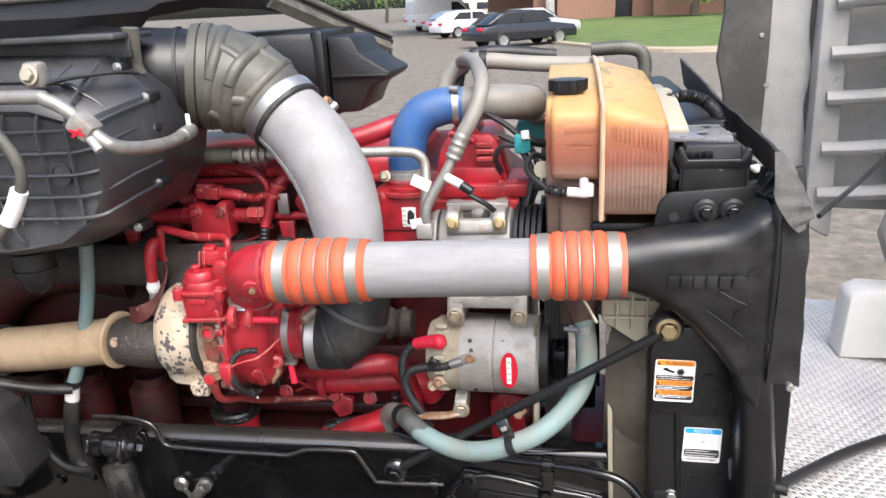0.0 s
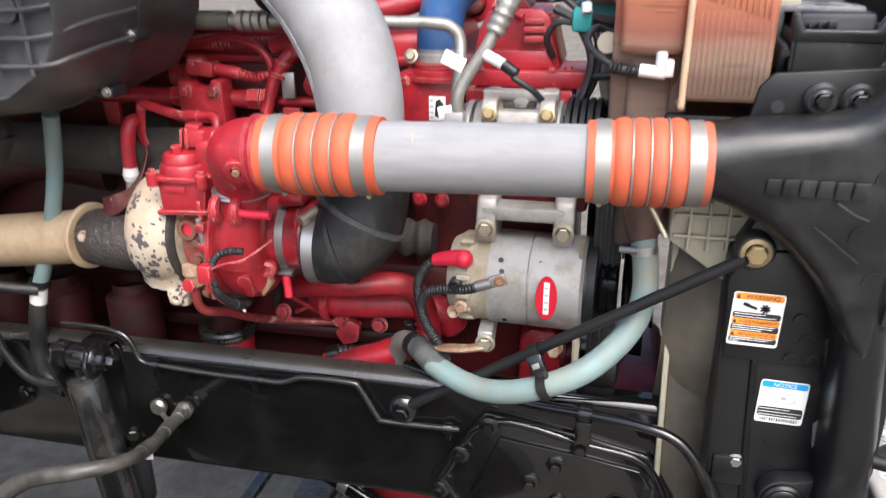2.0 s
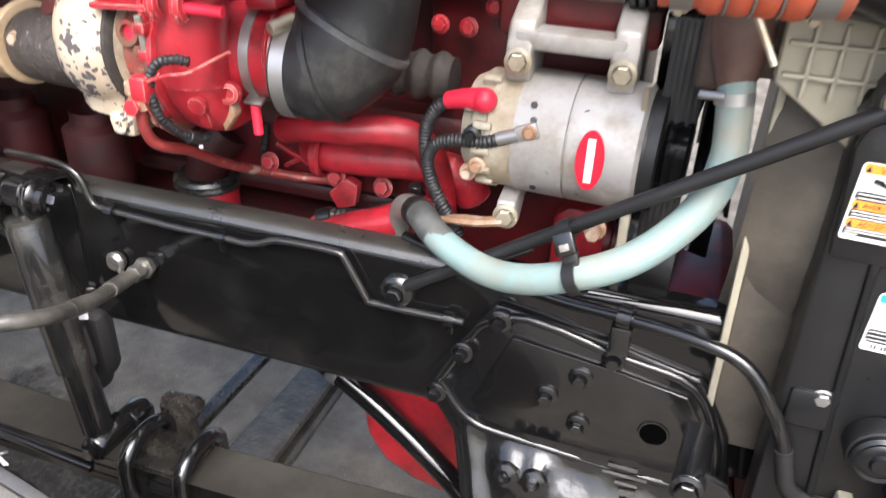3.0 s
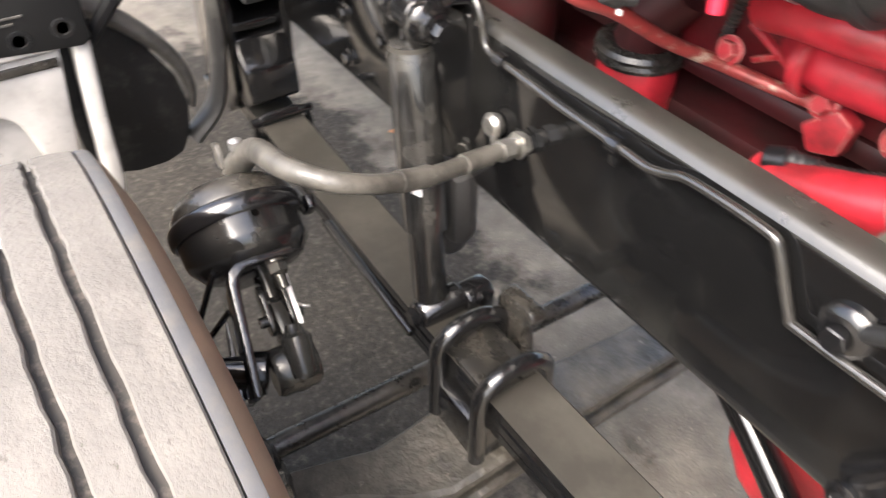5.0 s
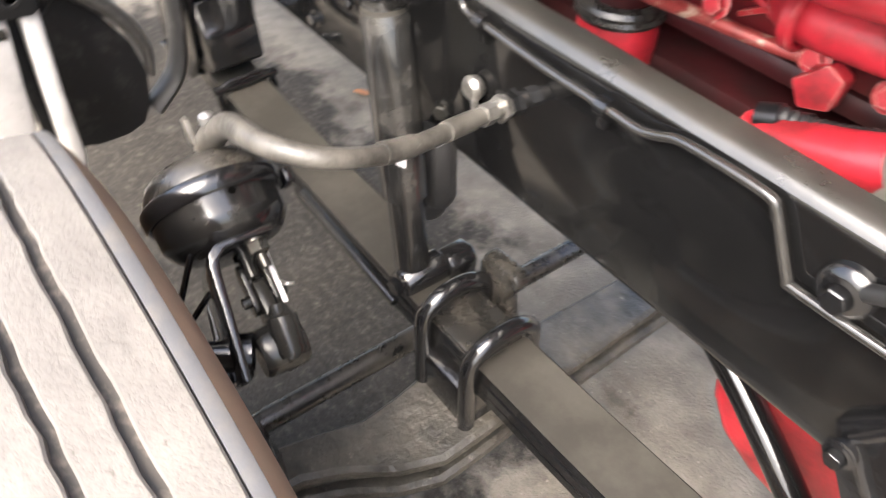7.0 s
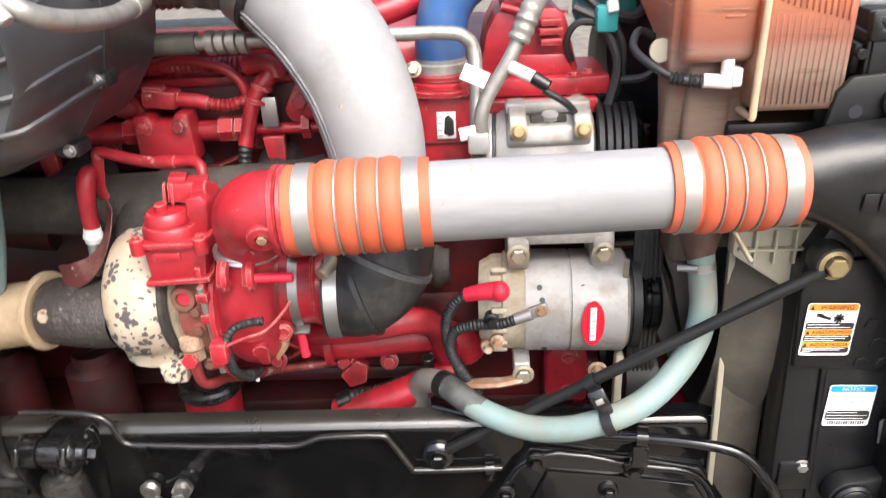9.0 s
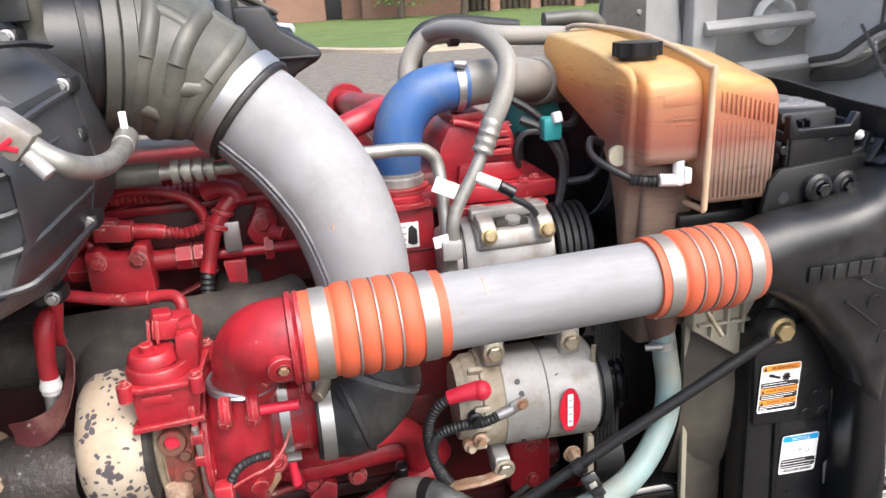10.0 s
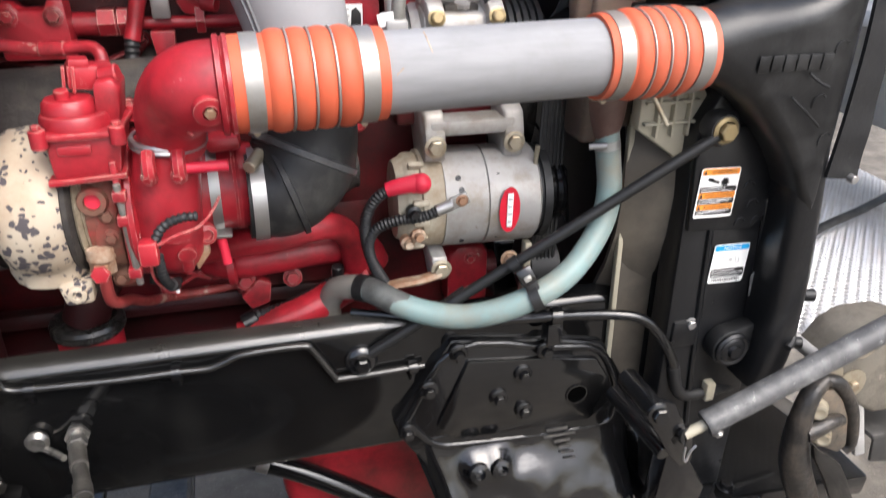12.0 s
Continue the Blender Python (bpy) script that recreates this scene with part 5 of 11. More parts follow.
def spring_mount():
    """The cast front spring bracket: a bolted plate above, a casting below."""
    t = thing("spring_bracket", (0.25, 1.38, 0.60), "glossy black cast front spring bracket bolted to the rail", "bracket")
    rim = [(0.033, 0.848), (0.128, 0.992), (0.30, 0.968), (0.398, 0.945), (0.445, 0.865), (0.46, 0.79), (0.50, 0.60), (0.49, 0.53), (0.16, 0.60), (0.09, 0.74), (0.047, 0.805)]
    part("casting", add_prism(B(), rim, "y", 1.388, WEB - 0.004, 0.006), BLACK_CAST, t)
    # raised rim round the plate
    ring = [(0.055, 0.846), (0.135, 0.975), (0.30, 0.952), (0.388, 0.932), (0.428, 0.862), (0.436, 0.80), (0.40, 0.765), (0.17, 0.775), (0.10, 0.79)]
    b = B()
    P = [(x, 1.3885, z) for x, z in ring]
    add_tube(b, P + [P[0]], 0.0070, 12, 4)
    part("rim", b, BLACK_CAST, t)
    part("face_plate", add_prism(B(), [(0.105, 0.83), (0.155, 0.952), (0.30, 0.935), (0.385, 0.92), (0.415, 0.87), (0.42, 0.825), (0.385, 0.79), (0.17, 0.795), (0.13, 0.80)], "y", 1.379, 1.389, 0.003), BLACK_PAINT, t)
    for x, z in ((0.137, 0.974), (0.089, 0.911), (0.054, 0.832), (0.250, 0.915), (0.209, 0.873), (0.256, 0.837), (0.287, 0.955)):
        q = B()
        add_lathe(q, (x, 1.381, z), (0, -1, 0), [(0, 0), (0, 0.015), (0.006, 0.016), (0.008, 0.012)], 18)
        add_hex(q, (x, 1.374, z), (0, -1, 0), 0.0095, 0.010)
        part("bolt", q, BLACK_CAST, t)
    hole = part("hole_rim", add_lathe(B(), (0.353, 1.3785, 0.852), (0, -1, 0), [(0.0, 0.0165), (0.0022, 0.0175), (0.0022, 0.0195), (0.0, 0.0205)], 28), BLACK_PAINT, t)
    part("bore", add_lathe(B(), (0.353, 1.3785, 0.852), (0, -1, 0), [(0.0006, 0), (0.0006, 0.0168)], 28), DEEP, hole, "dark open bore")
    # lower casting: flows outwards below the plate, with two raised sockets
    def soft(v):
        v = max(0.0, min(1.0, v))
        return v * v * (3 - 2 * v)

    low, nx, nz = B(), 44, 36
    front = []
    for i in range(nx + 1):
        col = []
        for j in range(nz + 1):
            z = 0.800 - 0.30 * j / nz
            x0, x1 = 0.060 + 0.34 * (0.800 - z), 0.452 + 0.10 * (0.800 - z)
            x = x0 + (x1 - x0) * i / nx
            y = 1.386 - 0.085 * soft((0.79 - z) / 0.22)
            for bx, bz, h, w in ((0.172, 0.738, 0.022, 0.020), (0.212, 0.742, 0.022, 0.020), (0.192, 0.722, 0.010, 0.030), (0.300, 0.690, 0.014, 0.050), (0.250, 0.716, 0.010, 0.028)):
                y -= h * math.exp(-((x - bx) ** 2 + (z - bz) ** 2) / (w * w))
            y += 0.020 * soft((x0 + 0.030 - x) / 0.030) + 0.016 * soft((x - x1 + 0.03) / 0.03)
            y -= 0.010 * math.exp(-((x - x0 - 0.03) / 0.014) ** 2) * soft((0.80 - z) / 0.05)
            y += 0.0035 * noise.noise((x * 26, z * 26, 1.0)) + 0.0008 * noise.noise((x * 120, z * 120, 4.0))
            col.append(low.verts.new((x, y, z)))
        front.append(col)
    for i in range(nx):
        for j in range(nz):
            low.faces.new((front[i][j], front[i + 1][j], front[i + 1][j + 1], front[i][j + 1]))
    rim_f = [front[i][0] for i in range(nx + 1)] + [front[nx][j] for j in range(1, nz + 1)] + [front[i][nz] for i in range(nx - 1, -1, -1)] + [front[0][j] for j in range(nz - 1, 0, -1)]
    rim_b = [low.verts.new((v.co.x, 1.409, v.co.z)) for v in rim_f]
    for k in range(len(rim_f)):
        n2 = (k + 1) % len(rim_f)
        low.faces.new((rim_f[k], rim_b[k], rim_b[n2], rim_f[n2]))
    low.faces.new(rim_b)
    part("lower_body", low, BLACK_CAST, t, angle=60)
    for x in (0.172, 0.212):
        part("socket", add_lathe(B(), (x, 1.352, 0.740), (0, -1, 0.30), [(0, 0.019), (0.010, 0.0175), (0.012, 0.0095), (-0.004, 0.0085), (-0.004, 0)], 22), BLACK_CAST, t)
    # cast lettering worn to bars
    for k in range(6):
        w = (0.040, 0.060, 0.030, 0.024, 0.024, 0.020)[k]
        part("cast_mark", add_box(B(), (0.325 + 0.004 * k, 1.3815 - 0.0045 * k, 0.778 - 0.010 * k), (w, 0.004, 0.0045 if k == 0 else 0.0028), 0.001), CHASSIS_GREY, t)
    p = thing("cross_pipe", (0.3, 1.33, 0.95), "black steel pipe with hoses along the radiator foot", "pipe")
    part("tube", add_tube(B(), [(-0.02, 1.44, 1.035), (0.08, 1.40, 1.035), (0.20, 1.385, 1.022), (0.30, 1.36, 1.030), (0.385, 1.335, 1.034), (0.43, 1.325, 1.022), (0.462, 1.318, 0.985), (0.485, 1.315, 0.945), (0.495, 1.315, 0.915)], 0.0085, 12, 5), BLACK_PAINT, p)
    part("hose_end", add_tube(B(), [(0.490, 1.315, 0.93), (0.498, 1.315, 0.90), (0.508, 1.315, 0.875), (0.53, 1.318, 0.862), (0.58, 1.322, 0.860), (0.66, 1.34, 0.85)], 0.0105, 10, 4), BLACK_RUBBER, p)
    cl = B()
    add_lathe(cl, (0.292, 1.362, 1.030), (1, -0.2, 0), [(-0.008, 0.0095), (-0.008, 0.015), (0.008, 0.015), (0.008, 0.0095)], 14, closed=True)
    add_box(cl, (0.29, 1.368, 0.998), (0.026, 0.03, 0.040), 0.004)
    part("clip", cl, BLACK_CAST, p)
    part("white_clip", add_box(B(), (0.567, 1.316, 0.868), (0.018, 0.02, 0.036), 0.004), PALE_NYLON, p, "pale plastic clip")
    d = thing("pivot_bracket", (0.45, 1.26, 0.80), "black hood pivot bracket with a pinned link", "hinge")
    part("barrel", add_rod(B(), (0.398, 1.30, 0.935), (0.385, 1.185, 0.955), 0.017, 18), BLACK_CAST, d)
    part("barrel_bolt", add_hex(B(), (0.385, 1.185, 0.955), (-0.1, -1, 0.15), 0.012), BLACK_CAST, d)
    part("link", add_prism(B(), [(0.39, 0.965), (0.425, 0.95), (0.47, 0.87), (0.475, 0.83), (0.455, 0.82), (0.43, 0.85), (0.39, 0.92)], "y", 1.205, 1.217, 0.003), BLACK_CAST, d)
    part("lower_barrel", add_rod(B(), (0.41, 1.36, 0.86), (0.435, 1.22, 0.84), 0.015, 16), BLACK_CAST, d)
    part("pin_ring", add_lathe(B(), (0.449, 1.204, 0.889), (0.3, -1, 0.2), [(0, 0.008), (0.001, 0.015), (0.007, 0.015), (0.008, 0.008)], 18, closed=True), BLACK_CAST, d)
    part("cotter_pin", add_tube(B(), [(0.446, 1.19, 0.875), (0.444, 1.187, 0.857), (0.450, 1.187, 0.850), (0.453, 1.187, 0.866), (0.462, 1.187, 0.878)], 0.002, 6, 3), STEEL, d)
    part("foot", add_prism(B(), [(0.46, 0.66), (0.47, 0.80), (0.50, 0.80), (0.56, 0.70), (0.55, 0.64)], "y", 1.26, 1.30, 0.006), BLACK_CAST, d)
    g = thing("hood_strut", (0.48, 1.20, 0.85), "scuffed black gas strut tube leading to the hood", "strut")
    a, b_ = Vector((0.452, 1.20, 0.893)), Vector((0.95, 1.175, 1.142))
    e = (b_ - a).normalized()
    part("barrel", add_lathe(B(), a + e * 0.03, e, [(0, 0.008), (0, 0.0195), (0.003, 0.0205), (0.010, 0.0205), (0.013, 0.0190), (0.55, 0.0190), (0.55, 0)], 28), STRUT, g)
    part("rod", add_rod(B(), a - e * 0.006, a + e * 0.04, 0.0085, 12), PALE_NYLON, g)
    part("end_screw", add_hex(B(), a + e * 0.045 + Vector((0.004, -0.012, -0.018)), (0, -1, -0.5), 0.006), STEEL, g)
    s = thing("steel_link", (0.6, 1.35, 0.8), "bright flat steel link behind the hood strut", "link")
    part("rod", add_box(B(), (0.745, 1.36, 0.790), (0.26, 0.012, 0.026), 0.003, (0, 39.5, 0)), STEEL, s)

    l = thing("lower_hose", (0.0, 1.50, 0.6), "glossy black curved hose before the oil pan", "hose")
    part("hose", add_tube(B(), [(-0.30, 1.56, 0.72), (-0.16, 1.53, 0.675), (-0.05, 1.51, 0.615), (0.06, 1.49, 0.54), (0.15, 1.47, 0.46), (0.20, 1.46, 0.38)], 0.021, 18, 6), BLACK_PAINT, l)
    part("end_clamp", add_tube(B(), [(-0.19, 1.538, 0.687), (-0.17, 1.533, 0.679)], 0.0235, 18, 2), STEEL, l)


spring_mount()


def stay_rod():
    t = thing("stay_rod", (0.2, 1.33, 1.1), "long black stay rod between radiator bracket and frame", "rod")
    a, b = Vector((0.480, 1.300, 1.332)), Vector((0.00, 1.395, 0.985))
    part("rod", add_rod(B(), a, b, 0.0085, 14), BLACK_MATT, t)
    part("rod_end", add_lathe(B(), (-0.014, 1.410, 0.972), (0, -1, 0), [(0, 0), (0, 0.024), (0.014, 0.026), (0.02, 0.022), (0.022, 0.016)], 20), BLACK_CAST, t)
    part("rail_bolt", add_hex(B(), (-0.014, 1.390, 0.972), (0, -1, 0), 0.0125, 0.012), BLACK_CAST, t)
    part("upper_bush", add_lathe(B(), (0.489, 1.325, 1.340), (0, -1, 0), [(0, 0), (0, 0.024), (0.02, 0.026), (0.028, 0.022), (0.028, 0)], 22), BLACK_RUBBER, t)
    part("upper_bolt", add_hex(B(), (0.489, 1.297, 1.340), (0, -1, 0), 0.0135, 0.010), GOLD_ZINC, t, "gold-coloured hexagon bolt")
    c = thing("cable_stub", (0.04, 1.40, 0.97), "two thin black lines running behind the rod", "cable")
    part("cable", add_rod(B(), (-0.0, 1.402, 0.975), (0.16, 1.43, 1.06), 0.005, 8), BLACK_MATT, c)


stay_rod()

# ---- engine ----


def engine():
    t = thing("engine", (-0.35, 1.85, 0.45), "large red inline diesel engine with oily dusty paint", "engine")
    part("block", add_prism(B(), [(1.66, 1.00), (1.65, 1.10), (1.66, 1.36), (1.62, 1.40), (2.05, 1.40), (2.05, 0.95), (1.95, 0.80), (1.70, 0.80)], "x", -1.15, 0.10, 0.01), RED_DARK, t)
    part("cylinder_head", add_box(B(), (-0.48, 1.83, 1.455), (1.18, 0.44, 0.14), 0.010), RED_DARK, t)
    part("rocker_cover", add_prism(B(), [(1.615, 1.522), (1.620, 1.566), (1.634, 1.580), (2.0, 1.572), (2.04, 1.556), (2.05, 1.522)], "x", -1.05, 0.0, 0.012, 3), RED, t)
    part("cover_flange", add_box(B(), (-0.51, 1.835, 1.528), (1.10, 0.47, 0.014), 0.004), RED, t)
    for k in range(9):
        part("cover_bolt", add_hex(B(), (-1.0 + 0.12 * k, 1.612, 1.535), (0, 0, 1), 0.0075), RED, t)
    part("oil_pan", add_prism(B(), [(-0.145, 0.90), (-0.155, 0.62), (-0.145, 0.52), (-0.110, 0.465), (-0.05, 0.43), (0.06, 0.41), (0.45, 0.41), (0.45, 0.90)], "y", 1.56, 2.0, 0.03, 3), RED, t)
    part("pan_step", add_prism(B(), [(1.58, 0.95), (1.58, 0.86), (2.0, 0.86), (2.0, 0.95)], "x", -1.1, 0.18, 0.01), RED_SHADE, t)
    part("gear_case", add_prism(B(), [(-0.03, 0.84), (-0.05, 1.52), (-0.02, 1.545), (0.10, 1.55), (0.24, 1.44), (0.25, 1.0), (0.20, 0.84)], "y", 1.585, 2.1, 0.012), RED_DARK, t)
    part("side_cover", add_prism(B(), [(-0.05, 1.34), (-0.05, 1.52), (0.055, 1.525), (0.06, 1.34)], "y", 1.548, 1.59, 0.006), RED, t)
    part("housing_base", add_box(B(), (0.145, 1.62, 1.513), (0.215, 0.15, 0.026), 0.004), RED, t)
    part("housing_shelf", add_box(B(), (0.150, 1.548, 1.487), (0.17, 0.03, 0.022), 0.004), RED_WORN, t)
    part("top_housing", add_prism(B(), [(0.066, 1.526), (0.078, 1.585), (0.092, 1.612), (0.105, 1.618), (0.178, 1.618), (0.192, 1.605), (0.212, 1.526)], "y", 1.580, 1.75, 0.005), RED, t)
    part("housing_step", add_prism(B(), [(0.10, 1.526), (0.104, 1.556), (0.190, 1.556), (0.205, 1.526)], "y", 1.566, 1.585, 0.004), RED, t)
    for k, (z, w) in enumerate(((1.600, 0.030), (1.588, 0.034), (1.574, 0.030))):
        part("red_connector", add_box(B(), (0.168, 1.572 - 0.003 * k, z), (w, 0.022, 0.009), 0.002, (0, 0, 8)), RED_WORN, t)
    part("connector_tail", add_tube(B(), [(0.150, 1.57, 1.606), (0.130, 1.575, 1.614), (0.10, 1.58, 1.622)], 0.006, 10, 4), RED_WORN, t)
    part("housing_cap", add_prism(B(), [(0.098, 1.618), (0.104, 1.630), (0.150, 1.632), (0.158, 1.618)], "y", 1.60, 1.70, 0.004), RED_WORN, t)
    for x, y, z in ((0.085, 1.55, 1.5265), (0.20, 1.55, 1.5265), (0.112, 1.62, 1.632), (0.145, 1.66, 1.632), (0.225, 1.57, 1.5265), (0.19, 1.60, 1.606)):
        part("cap_bolt", add_hex(B(), (x, y, z), (0, 0, 1), 0.0065), RED_WORN, t)
    for k, (r, z) in enumerate(((0.056, 1.505), (0.052, 1.515), (0.047, 1.526))):
        part("outlet_flange", add_lathe(B(), (0.010, 1.588, z), (0, 0, 1), [(0, 0), (0, r), (0.007, r), (0.009, r - 0.004), (0.009, 0)], 30), RED if k % 2 else RED_WORN, t)
    part("cover_seam", add_box(B(), (0.004, 1.5468, 1.435), (0.106, 0.004, 0.004), 0.001), RED_DARK, t)
    for x, z in ((-0.040, 1.505), (0.045, 1.51), (-0.040, 1.36), (0.048, 1.36)):
        part("cover_screw", add_hex(B(), (x, 1.548, z), (0, -1, 0), 0.0065), RED_WORN, t)
    # plate on the side cover, its printing worn to bars
    tag = part("data_plate", add_box(B(), (0.016, 1.5455, 1.462), (0.028, 0.004, 0.040), 0.001), STICKER, t, "silver data plate with a black mark")
    part("plate_mark", add_prism(B(), [(0.012, 1.450), (0.014, 1.474), (0.020, 1.478), (0.027, 1.470), (0.027, 1.448), (0.020, 1.446)], "y", 1.5425, 1.5440, 0.0005), INK, tag)
    for z in (1.476, 1.466, 1.456, 1.448):
        part("plate_bar", add_box(B(), (0.007, 1.5428, z), (0.007, 0.0016, 0.003), 0.0003), INK_GREY, tag)
    # fuel rail, injector blocks, lines
    fb = part("injector_block", add_prism(B(), [(-0.440, 1.425), (-0.440, 1.498), (-0.418, 1.500), (-0.412, 1.488), (-0.382, 1.488), (-0.376, 1.502), (-0.356, 1.500), (-0.354, 1.425)], "y", 1.520, 1.565, 0.006), RED, t)
    for x in (-0.424, -0.371):
        part("bolt", add_hex(B(), (x, 1.520, 1.481), (0, -1, 0.1), 0.0085), RED_WORN, fb)
    part("fuel_rail", add_rod(B(), (-0.95, 1.56, 1.468), (-0.30, 1.564, 1.462), 0.016, 18), RED, t)
    part("rail_end", add_rod(B(), (-0.30, 1.564, 1.462), (-0.03, 1.566, 1.460), 0.0085, 14), RED, t)
    for x, w in ((-0.325, 0.022), (-0.300, 0.014), (-0.47, 0.03), (-0.20, 0.012)):
        part("rail_nut", add_lathe(B(), (x, 1.563, 1.465), (1, 0, 0), [(0, 0.010), (0, 0.0195), (w, 0.0195), (w, 0.010)], 6), RED_WORN, t)
    ns = B()
    add_box(ns, (-0.400, 1.548, 1.518), (0.050, 0.034, 0.026), 0.005, (0, 6, 0))
    add_box(ns, (-0.408, 1.545, 1.532), (0.028, 0.024, 0.010), 0.003, (0, 6, 0))
    add_tube(ns, [(-0.375, 1.548, 1.515), (-0.35, 1.548, 1.512), (-0.335, 1.55, 1.508)], 0.011, 12, 4)
    part("connector", ns, RED_WORN, t)
    part("loom_pipe", add_tube(B(), [(-0.335, 1.55, 1.508), (-0.305, 1.552, 1.503), (-0.275, 1.556, 1.510), (-0.268, 1.560, 1.520)], 0.0085, 12, 5, ripple=0.0011, pitch=0.007), RED, t)
    part("loom_pipe", add_tube(B(), [(-0.92, 1.580, 1.505), (-0.60, 1.578, 1.530), (-0.44, 1.57, 1.556), (-0.37, 1.565, 1.568), (-0.31, 1.562, 1.556), (-0.285, 1.562, 1.535), (-0.278, 1.562, 1.515)], 0.0075, 12, 5), RED, t)
    part("loom_pipe", add_tube(B(), [(-0.95, 1.595, 1.525), (-0.6, 1.592, 1.543), (-0.46, 1.588, 1.553), (-0.34, 1.586, 1.556), (-0.27, 1.582, 1.558)], 0.0105, 12, 5, ripple=0.0014, pitch=0.008), RED, t)
    part("branch_pipe", add_tube(B(), [(-0.235, 1.560, 1.545), (-0.250, 1.553, 1.530), (-0.268, 1.546, 1.500), (-0.278, 1.540, 1.465), (-0.284, 1.535, 1.445)], [0.014, 0.013, 0.0115, 0.0105, 0.011], 14, 5), RED, t)
    part("elbow_fitting", add_tube(B(), [(-0.275, 1.572, 1.555), (-0.252, 1.566, 1.560), (-0.232, 1.560, 1.553), (-0.228, 1.558, 1.540)], 0.0145, 14, 4), RED_WORN, t)
    for q in ((-0.252, 1.552, 1.527), (-0.262, 1.548, 1.508)):
        part("pipe_collar", add_lathe(B(), q, (-0.3, -0.15, -0.8), [(-0.004, 0.012), (-0.003, 0.0165), (0.003, 0.0165), (0.004, 0.012)], 16), RED_WORN, t)
    part("black_hose", add_tube(B(), [(-0.284, 1.535, 1.448), (-0.288, 1.525, 1.41), (-0.294, 1.51, 1.38), (-0.305, 1.48, 1.35), (-0.31, 1.45, 1.33)], 0.0095, 12, 5, ripple=0.0011, pitch=0.008), WIRE_BLACK, t, "thin black hose")
    part("coolant_line", add_tube(B(), [(-0.4589, 1.436, 1.4660), (-0.4525, 1.436, 1.4728), (-0.4048, 1.432, 1.4615), (-0.3669, 1.426, 1.4577), (-0.3272, 1.418, 1.4614), (-0.3114, 1.410, 1.4600), (-0.3050, 1.402, 1.4514), (-0.3045, 1.397, 1.4300)], 0.0078, 12, 6), RED_WORN, t)
    part("line_sleeve", add_rod(B(), (-0.374, 1.4275, 1.4582), (-0.345, 1.4215, 1.4595), 0.0092, 14), RED_WORN, t)
    part("line_stay", add_tube(B(), [(-0.4589, 1.438, 1.468), (-0.4643, 1.440, 1.445), (-0.4706, 1.446, 1.414), (-0.4650, 1.456, 1.384)], 0.0085, 10, 5, flat=0.5), RED_WORN, t)
    part("pressure_line", add_tube(B(), [(-0.46, 1.545, 1.425), (-0.36, 1.535, 1.412), (-0.30, 1.54, 1.425), (-0.27, 1.545, 1.445)], 0.008, 10, 5, flat=0.5), RED_DARK, t)
    for x in (-0.245, -0.60):
        cb = B()
        add_prism(cb, [(x - 0.018, 1.452), (x + 0.016, 1.452), (x + 0.014, 1.41), (x + 0.022, 1.39), (x + 0.006, 1.372), (x - 0.010, 1.378), (x - 0.012, 1.41)], "y", 1.553, 1.570, 0.004)
        add_hex(cb, (x + 0.004, 1.553, 1.392), (0, -1, 0), 0.009)
        part("rail_bracket", cb, RED_WORN, t)
    part("bracket_washer", add_lathe(B(), (-0.242, 1.553, 1.378), (0, -1, -0.3), [(0, 0.02), (0.004, 0.021), (0.005, 0.012)], 18), IRON, t)
    part("steel_clamp", add_box(B(), (-0.243, 1.545, 1.492), (0.024, 0.007, 0.044), 0.002), STEEL, t, "bright steel clamp")
    gb = B()
    add_prism(gb, [(-0.225, 1.490), (-0.205, 1.530), (-0.185, 1.522), (-0.178, 1.495), (-0.195, 1.470), (-0.215, 1.472)], "y", 1.555, 1.60, 0.006)
    add_hex(gb, (-0.200, 1.555, 1.503), (0.2, -1, 0.1), 0.010)
    add_lathe(gb, (-0.188, 1.555, 1.488), (0.8, -0.4, -0.1), [(0, 0.011), (0.02, 0.010), (0.022, 0)], 12)
    part("sensor_boss", gb, RED_WORN, t)
    for k in range(5):
        x = -0.98 + 0.13 * k
        part("injector", add_box(B(), (x, 1.60, 1.50), (0.06, 0.05, 0.04), 0.008), RED, t)
        part("nozzle_line", add_tube(B(), [(x, 1.58, 1.51), (x + 0.02, 1.555, 1.505), (x + 0.035, 1.55, 1.475)], 0.006, 8, 4), RED, t)
    for k in range(6):
        part("head_bolt", add_hex(B(), (-0.88 + 0.12 * k, 1.608, 1.43), (0, -1, 0), 0.010), RED_WORN, t)
    part("cover_ledge", add_box(B(), (-0.42, 1.605, 1.575), (0.62, 0.024, 0.010), 0.003, (0, -1.5, 0)), RED_WORN, t)
    # exhaust manifold
    part("exhaust_manifold", add_tube(B(), [(-1.0, 1.50, 1.375), (-0.62, 1.49, 1.378), (-0.46, 1.485, 1.378), (-0.22, 1.485, 1.392), (-0.16, 1.51, 1.395)], [0.042, 0.042, 0.045, 0.042, 0.04], 18, 5), IRON, t, "dark rusty cast-iron exhaust manifold")
    for x in (-0.56, -0.40, -0.25):
        part("manifold_port", add_tube(B(), [(x, 1.49, 1.378), (x, 1.55, 1.385), (x, 1.61, 1.39)], [0.036, 0.034, 0.04], 14, 3), IRON, t)
    part("turbo_foot", add_tube(B(), [(-0.42, 1.485, 1.37), (-0.41, 1.44, 1.34), (-0.40, 1.39, 1.31)], [0.05, 0.05, 0.045], 14, 3), IRON, t)
